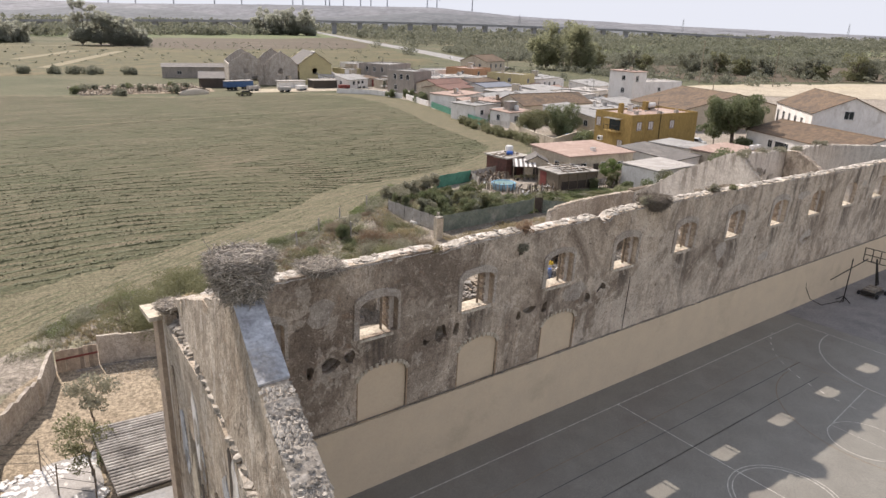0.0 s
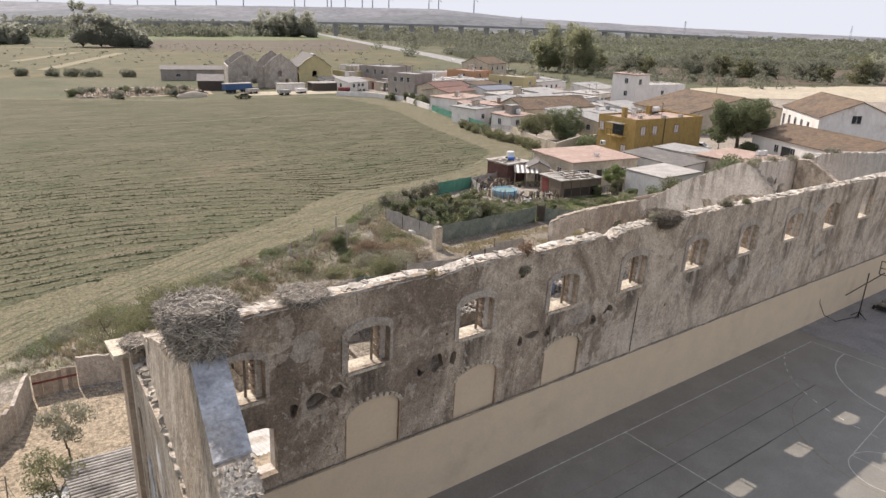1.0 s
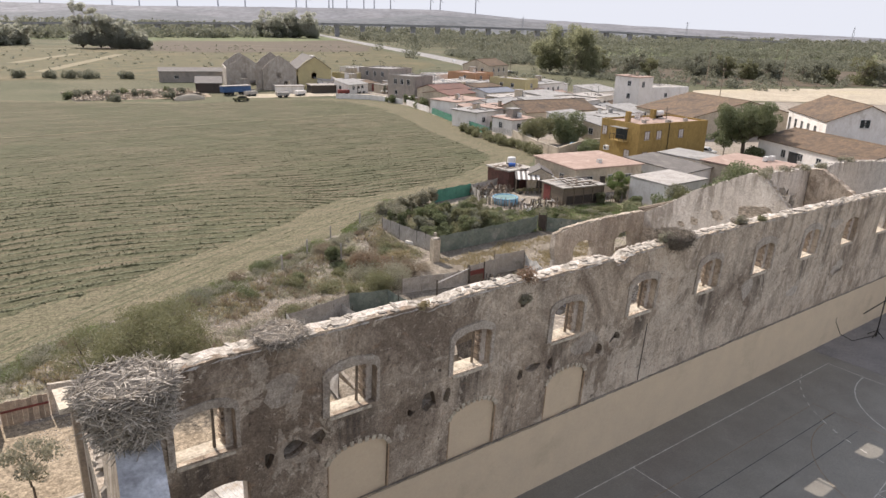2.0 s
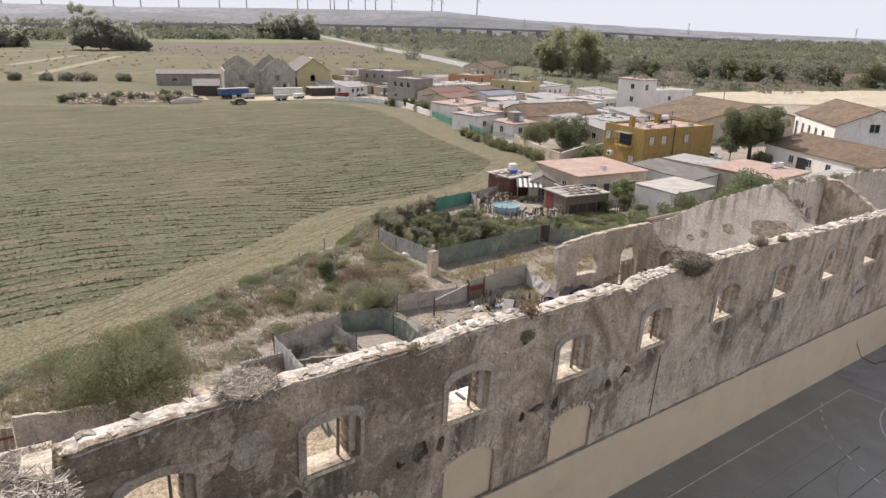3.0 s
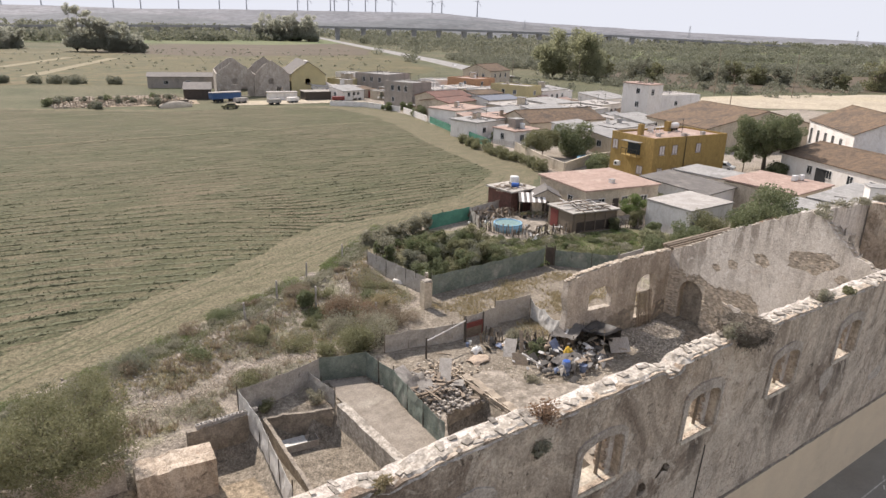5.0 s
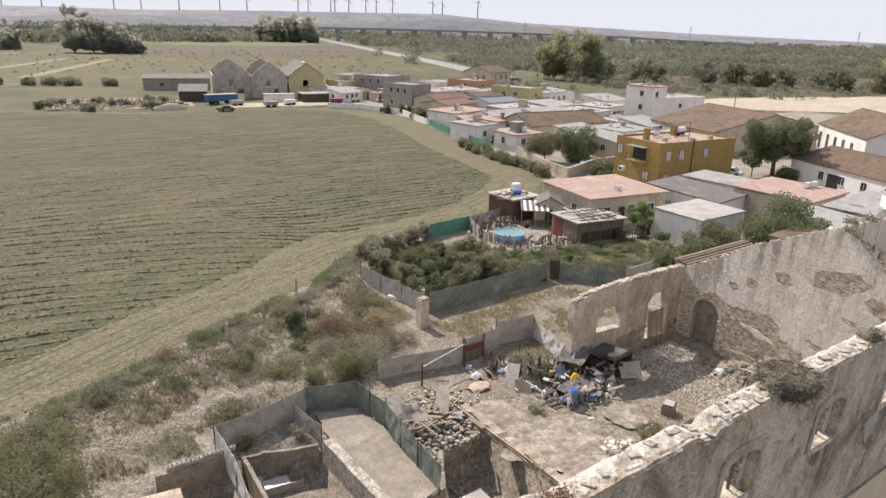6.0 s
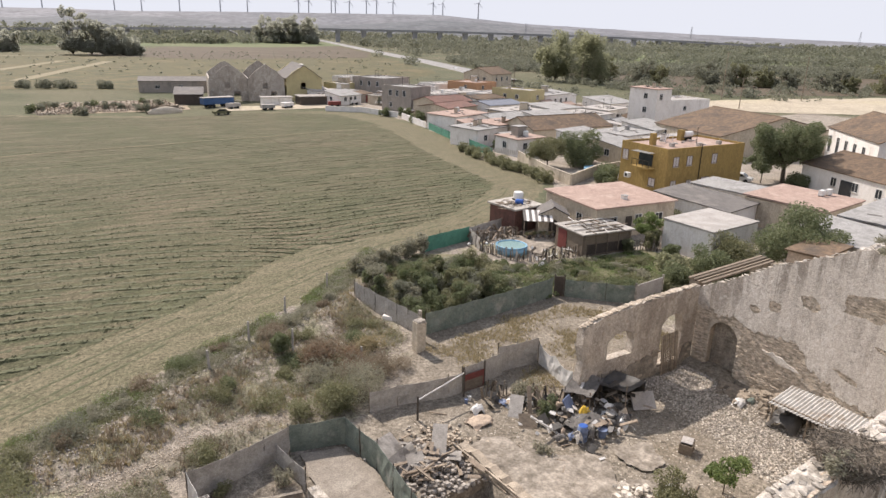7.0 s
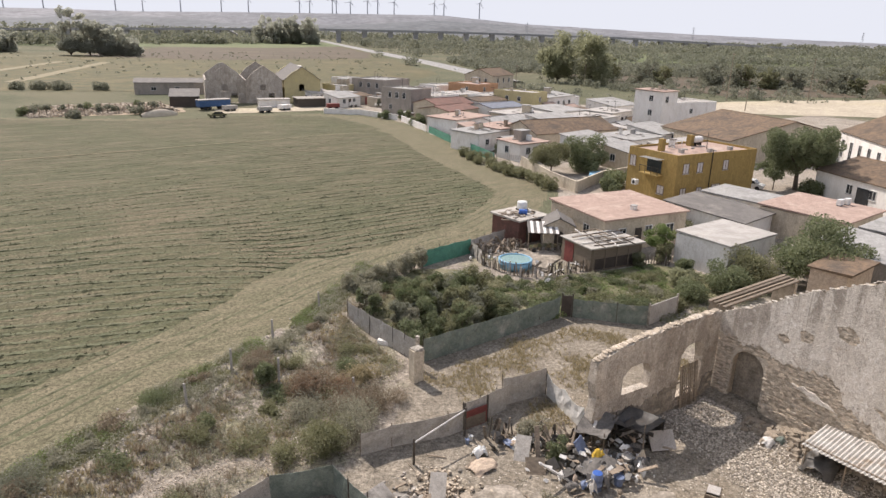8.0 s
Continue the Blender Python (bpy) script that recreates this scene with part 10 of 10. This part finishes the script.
def net_pole():
    t = thing("net_pole", pose(42.9, -1.6, -.02), "leaning dark pole with a wide foot at the court's end", "pole")
    part("shaft", rod(bmesh.new(), (0, 0, 0), (.15, 0, 3.6), .045, .04), "iron", t)
    for a in range(0, 360, 90):
        part("foot", rod(bmesh.new(), (0, 0, .5), (.55 * math.cos(radians(a)), .55 * math.sin(radians(a)), .02), .03), "iron", t)
    part("boom", rod(bmesh.new(), (-2.6, .2, 2.35), (2.2, -.3, 3.3), .04), "iron", t)
    t = thing("wall_cable", pose(0, 0, 0), "dark cable looped against the cream wall", "cable")
    part("cable", tube(bmesh.new(), [(38.2, -.1, 1.0), (38.4, -.12, 2.0), (38.8, -.14, 2.55), (39.2, -.14, 2.4), (39.3, -.16, 1.5), (39.6, -.5, .6), (40.6, -1.0, .02), (43, -1.5, .02), (44.5, -1.2, .03)], .025, 5), "iron", t)


net_pole()
patch("court_end", [(36.6, -.07), (70, -.07), (70, -30), (38.2, -30)], -.012, mat("old_pavement", (0.24, 0.22, 0.20), (0.2, 0.185, 0.17), .6, c3=(.16, .15, .14), big=.3, spots=.4, bump=.2, fine=30.), "older brownish pavement beyond the court", "pavement")
t = thing("wall_rungs", pose(38.6, -.02, 3.9), "rusty iron rungs let into the hall wall", "rungs")
for _k in range(11):
    part("rung", tube(bmesh.new(), [(0, .05, _k * .5), (0, -.14, _k * .5), (.45, -.14, _k * .5), (.45, .05, _k * .5)], .018, 5), "iron", t)


def bars(x, z, n, w, h, label):
    t = thing("wall_lettering", pose(x, -.064, z), label, "lettering")
    u = 0
    for k in range(n):
        part("bar", boxm(u, u + w, -.002, .003, 0, h), "faded_brown", t)
        u += w * 1.55
    return t


M["faded_brown"] = mat("faded_brown_paint", (0.44, 0.34, 0.235), (0.52, 0.41, 0.29), 6.0, bump=0.0)
_fc = bpy.data.curves.new("visitor_word", "FONT")
_fc.body, _fc.size, _fc.extrude = "VISITANTE", 0.27, 0.003
_fo = bpy.data.objects.new("visitor_word", _fc)
_fm = bpy.data.meshes.new_from_object(_fo)
_fm.materials.clear()
_fm.materials.append(M["faded_brown"])
_wl = new("wall_lettering", _fm)
_wl.matrix_world = pose(8.6, -.066, 1.8, 90, 0, 0)
tagged(_wl, "faded brown painted word on the cream wall", "lettering")
bpy.data.objects.remove(_fo)
bars(21.0, 2.0, 6, .1, .14, "small faded lettering on the cream wall")
part("downpipe", rod(bmesh.new(), (17.0, -.05, 3.7), (17.0, -.05, 6.9), .02), "iron", NORTH)

# patches of plaster, stains and string courses on the hall wall
_rp = random.Random(23)
for _k in range(46):
    _x, _z = _rp.uniform(-6, 46), _rp.uniform(4.2, 10.3)
    if any(s - .5 < _x < s + 2.1 and 7.0 < _z < 10 for s in SILLS) or (_z < 6.8 and any(a - .6 < _x < b + .6 for a, b in ((-5, -3.2), (-.4, 2.1), (5, 7.4), (10.3, 12.8)))):
        continue
    _n, _w, _h = 11, _rp.uniform(.3, 1.1), _rp.uniform(.25, .8)
    _lp = [(_x + _w * math.cos(a) * _rp.uniform(.55, 1.1), _z + _h * math.sin(a) * _rp.uniform(.55, 1.1)) for a in (i * math.tau / _n for i in range(_n))]
    part("plaster_patch", slab([_lp], .02, lambda u, v, w: (u, -.016 + w, v)), _rp.choice(["hall_plaster", "surround", "hall_plaster"]), NORTH)
for _x0, _x1, _z in ((-7, -1.2, 10.05), (-7, -3, 9.75), (2.6, 4.9, 7.6)):
    part("string_course", slab([ragged(_x0, _x1, lambda u: _z, .4, .02, 3) + ragged(_x0, _x1, lambda u: _z + .14, .4, .03, 4)[::-1]], .05, lambda u, v, w: (u, -.045 + w, v)), "hall_plaster", NORTH)

# ---- yard west of the ruin ----
def west_yard():
    net = "net_grey"
    low_wall("yard_wall", [(-10.6, 16.2), (-9.6, 19.6)], 1.4, .2, "surround", "patchy plastered yard wall", seed=51)
    low_wall("yard_wall", [(-7.2, 19.8), (-3.2, 18.6), (1.0, 18.6)], 1.5, .2, "surround", "stained pale yard wall on the bank", seed=52)
    low_wall("yard_wall", [(-13.6, 9.0), (-13.0, 12.8), (-10.8, 16.2)], 1.25, .2, "surround", "patchy plastered yard wall", seed=53, amp=.12)
    t = thing("board_gate", pose(-9.5, 19.75, -.35, 0, 0, -3), "rust-red board gate in a yard wall", "gate")
    for i in range(9):
        part("board", boxm(i * .25, i * .25 + .235, -.03, .03, .05, 1.5 + R.uniform(-.04, .04), .008), "brick", t)
    part("rail", boxm(0, 2.25, -.07, -.03, .9, 1.02), "red_door", t)
    t = thing("corrugated_roof", pose(0, 0, 0), "dark weathered corrugated shed roof", "roof")
    for i in range(25):
        for j in range(2):
            bm = bmesh.new()
            for u in range(2):
                rod(bm, (j * 1.62 + u * .8, 0, 0), (j * 1.62 + u * .8 + .84, 0, 0), .085, .085, 8)
            p = part("corrugation", bm, "sheet_old", t)
            p.matrix_local = pose(-9.5, 2.8 + i * .225 + R.uniform(-.01, .01), 2.12 + R.uniform(-.012, .012), 0, 3, R.uniform(-.3, .3)) @ Matrix.Diagonal((1, 1, .8, 1))
    # dark sheet below the ribs stands in for shade in the valleys
    part("underlay", boxm(-9.4, -6.3, 2.7, 8.4, 1.93, 1.96), "post", t)
    for x in (-9.2, -6.3):
        for y in (3.0, 8.1):
            part("post", boxm(x, x + .12, y, y + .12, -.6, 2.15), "wood", t)
    t = thing("pale_roof", pose(0, 0, 0), "pale corrugated roof over the yard's corner", "roof")
    bm = sheet(0, 3.4, 0, 3.0, .24, .04, 1, axis=1)
    bmesh.ops.transform(bm, matrix=Matrix.Translation((-9.6, -.9, 2.0)) @ Matrix.Rotation(radians(3), 4, "Y"), verts=bm.verts)
    part("sheet", bm, "metal", t)
    for x in (-9.4, -6.6):
        part("post", boxm(x, x + .12, 2.0, 2.12, -.6, 1.95), "wood", t)
    patch("paving", [(-13.2, 6.0), (-9.5, 6.4), (-9.3, 10.2), (-11.5, 10.2), (-13.2, 9.2)], -.2, "roof_white", "white broken tile paving in the yard", "paving", step=.5)
    scatter_rubble("paving_shards", "white broken tiles laid as rough paving", 420, lambda rr: (rr.uniform(-13.2, -9.4), rr.uniform(6.2, 10), .06), .13, "white", .25, 61)
    tree("citrus_tree", -8.8, 12.4, -.3, 3.2, 1.2, "l_grey", "thin dry young tree in the earth yard", 601, 900, .11, .06, .4, 6)
    tree("citrus_tree", -9.7, 8.2, -.3, 2.9, 1.3, "l_olive", "small green fruit tree in the earth yard", 602, 1000, .11, .06, .4, 6)
    bush("yard_bush", -4.4, 14.5, -.3, 1.0, 1.0, "l_grey", "dry bush in the earth yard", 603, 700, .08)
    bush("yard_bush", -8.9, 9.0, -.3, .6, .6, "l_green", "small green plant by the shed", 604, 500, .08)
    t = thing("wire_fence", pose(0, 0, 0), "thin wire fence on crooked stakes", "fence")
    pts = [(-13.5, 11.0), (-11.6, 9.9), (-11.2, 7.5), (-9.9, 6.2)]
    for x, y in pts:
        part("stake", rod(bmesh.new(), (x, y, -.4), (x + .1, y, 1.4), .04, .03, 5), "wood", t)
    for z in (.2, .7, 1.2):
        part("wire", tube(bmesh.new(), [(x + .05, y, z) for x, y in pts], .012, 4), "iron", t)


west_yard()


# ---- the old hall wall leans out a little over the court ----
def lean_out(root, k, foot):
    """Tilt every part of a wall outwards about its foot."""
    for ob in root.children_recursive:
        if ob.type != "MESH":
            continue
        if ob.data.users > 1:
            h = ob.location.z - foot
            ob.location = (ob.location.x, ob.location.y - k * h, ob.location.z + .01 * h)
            continue
        m = ob.matrix_basis if ob.parent == root else ob.parent.matrix_basis @ ob.matrix_basis
        back = m.inverted()
        for v in ob.data.vertices:
            p = m @ v.co
            h = p.z - foot
            v.co = back @ Vector((p.x, p.y - k * h, p.z + .01 * h))


LEAN = 0.05
lean_out(NORTH, LEAN, -.4)
lean_out(DADO, LEAN, -.4)
for _ob in list(bpy.data.objects):
    if _ob.parent is None and _ob.location.z > 9.0 and -.7 < _ob.location.y < .9 and -7.5 < _ob.location.x < 60:
        _ob.location.y -= LEAN * 11.2
        _ob.location.z += .11
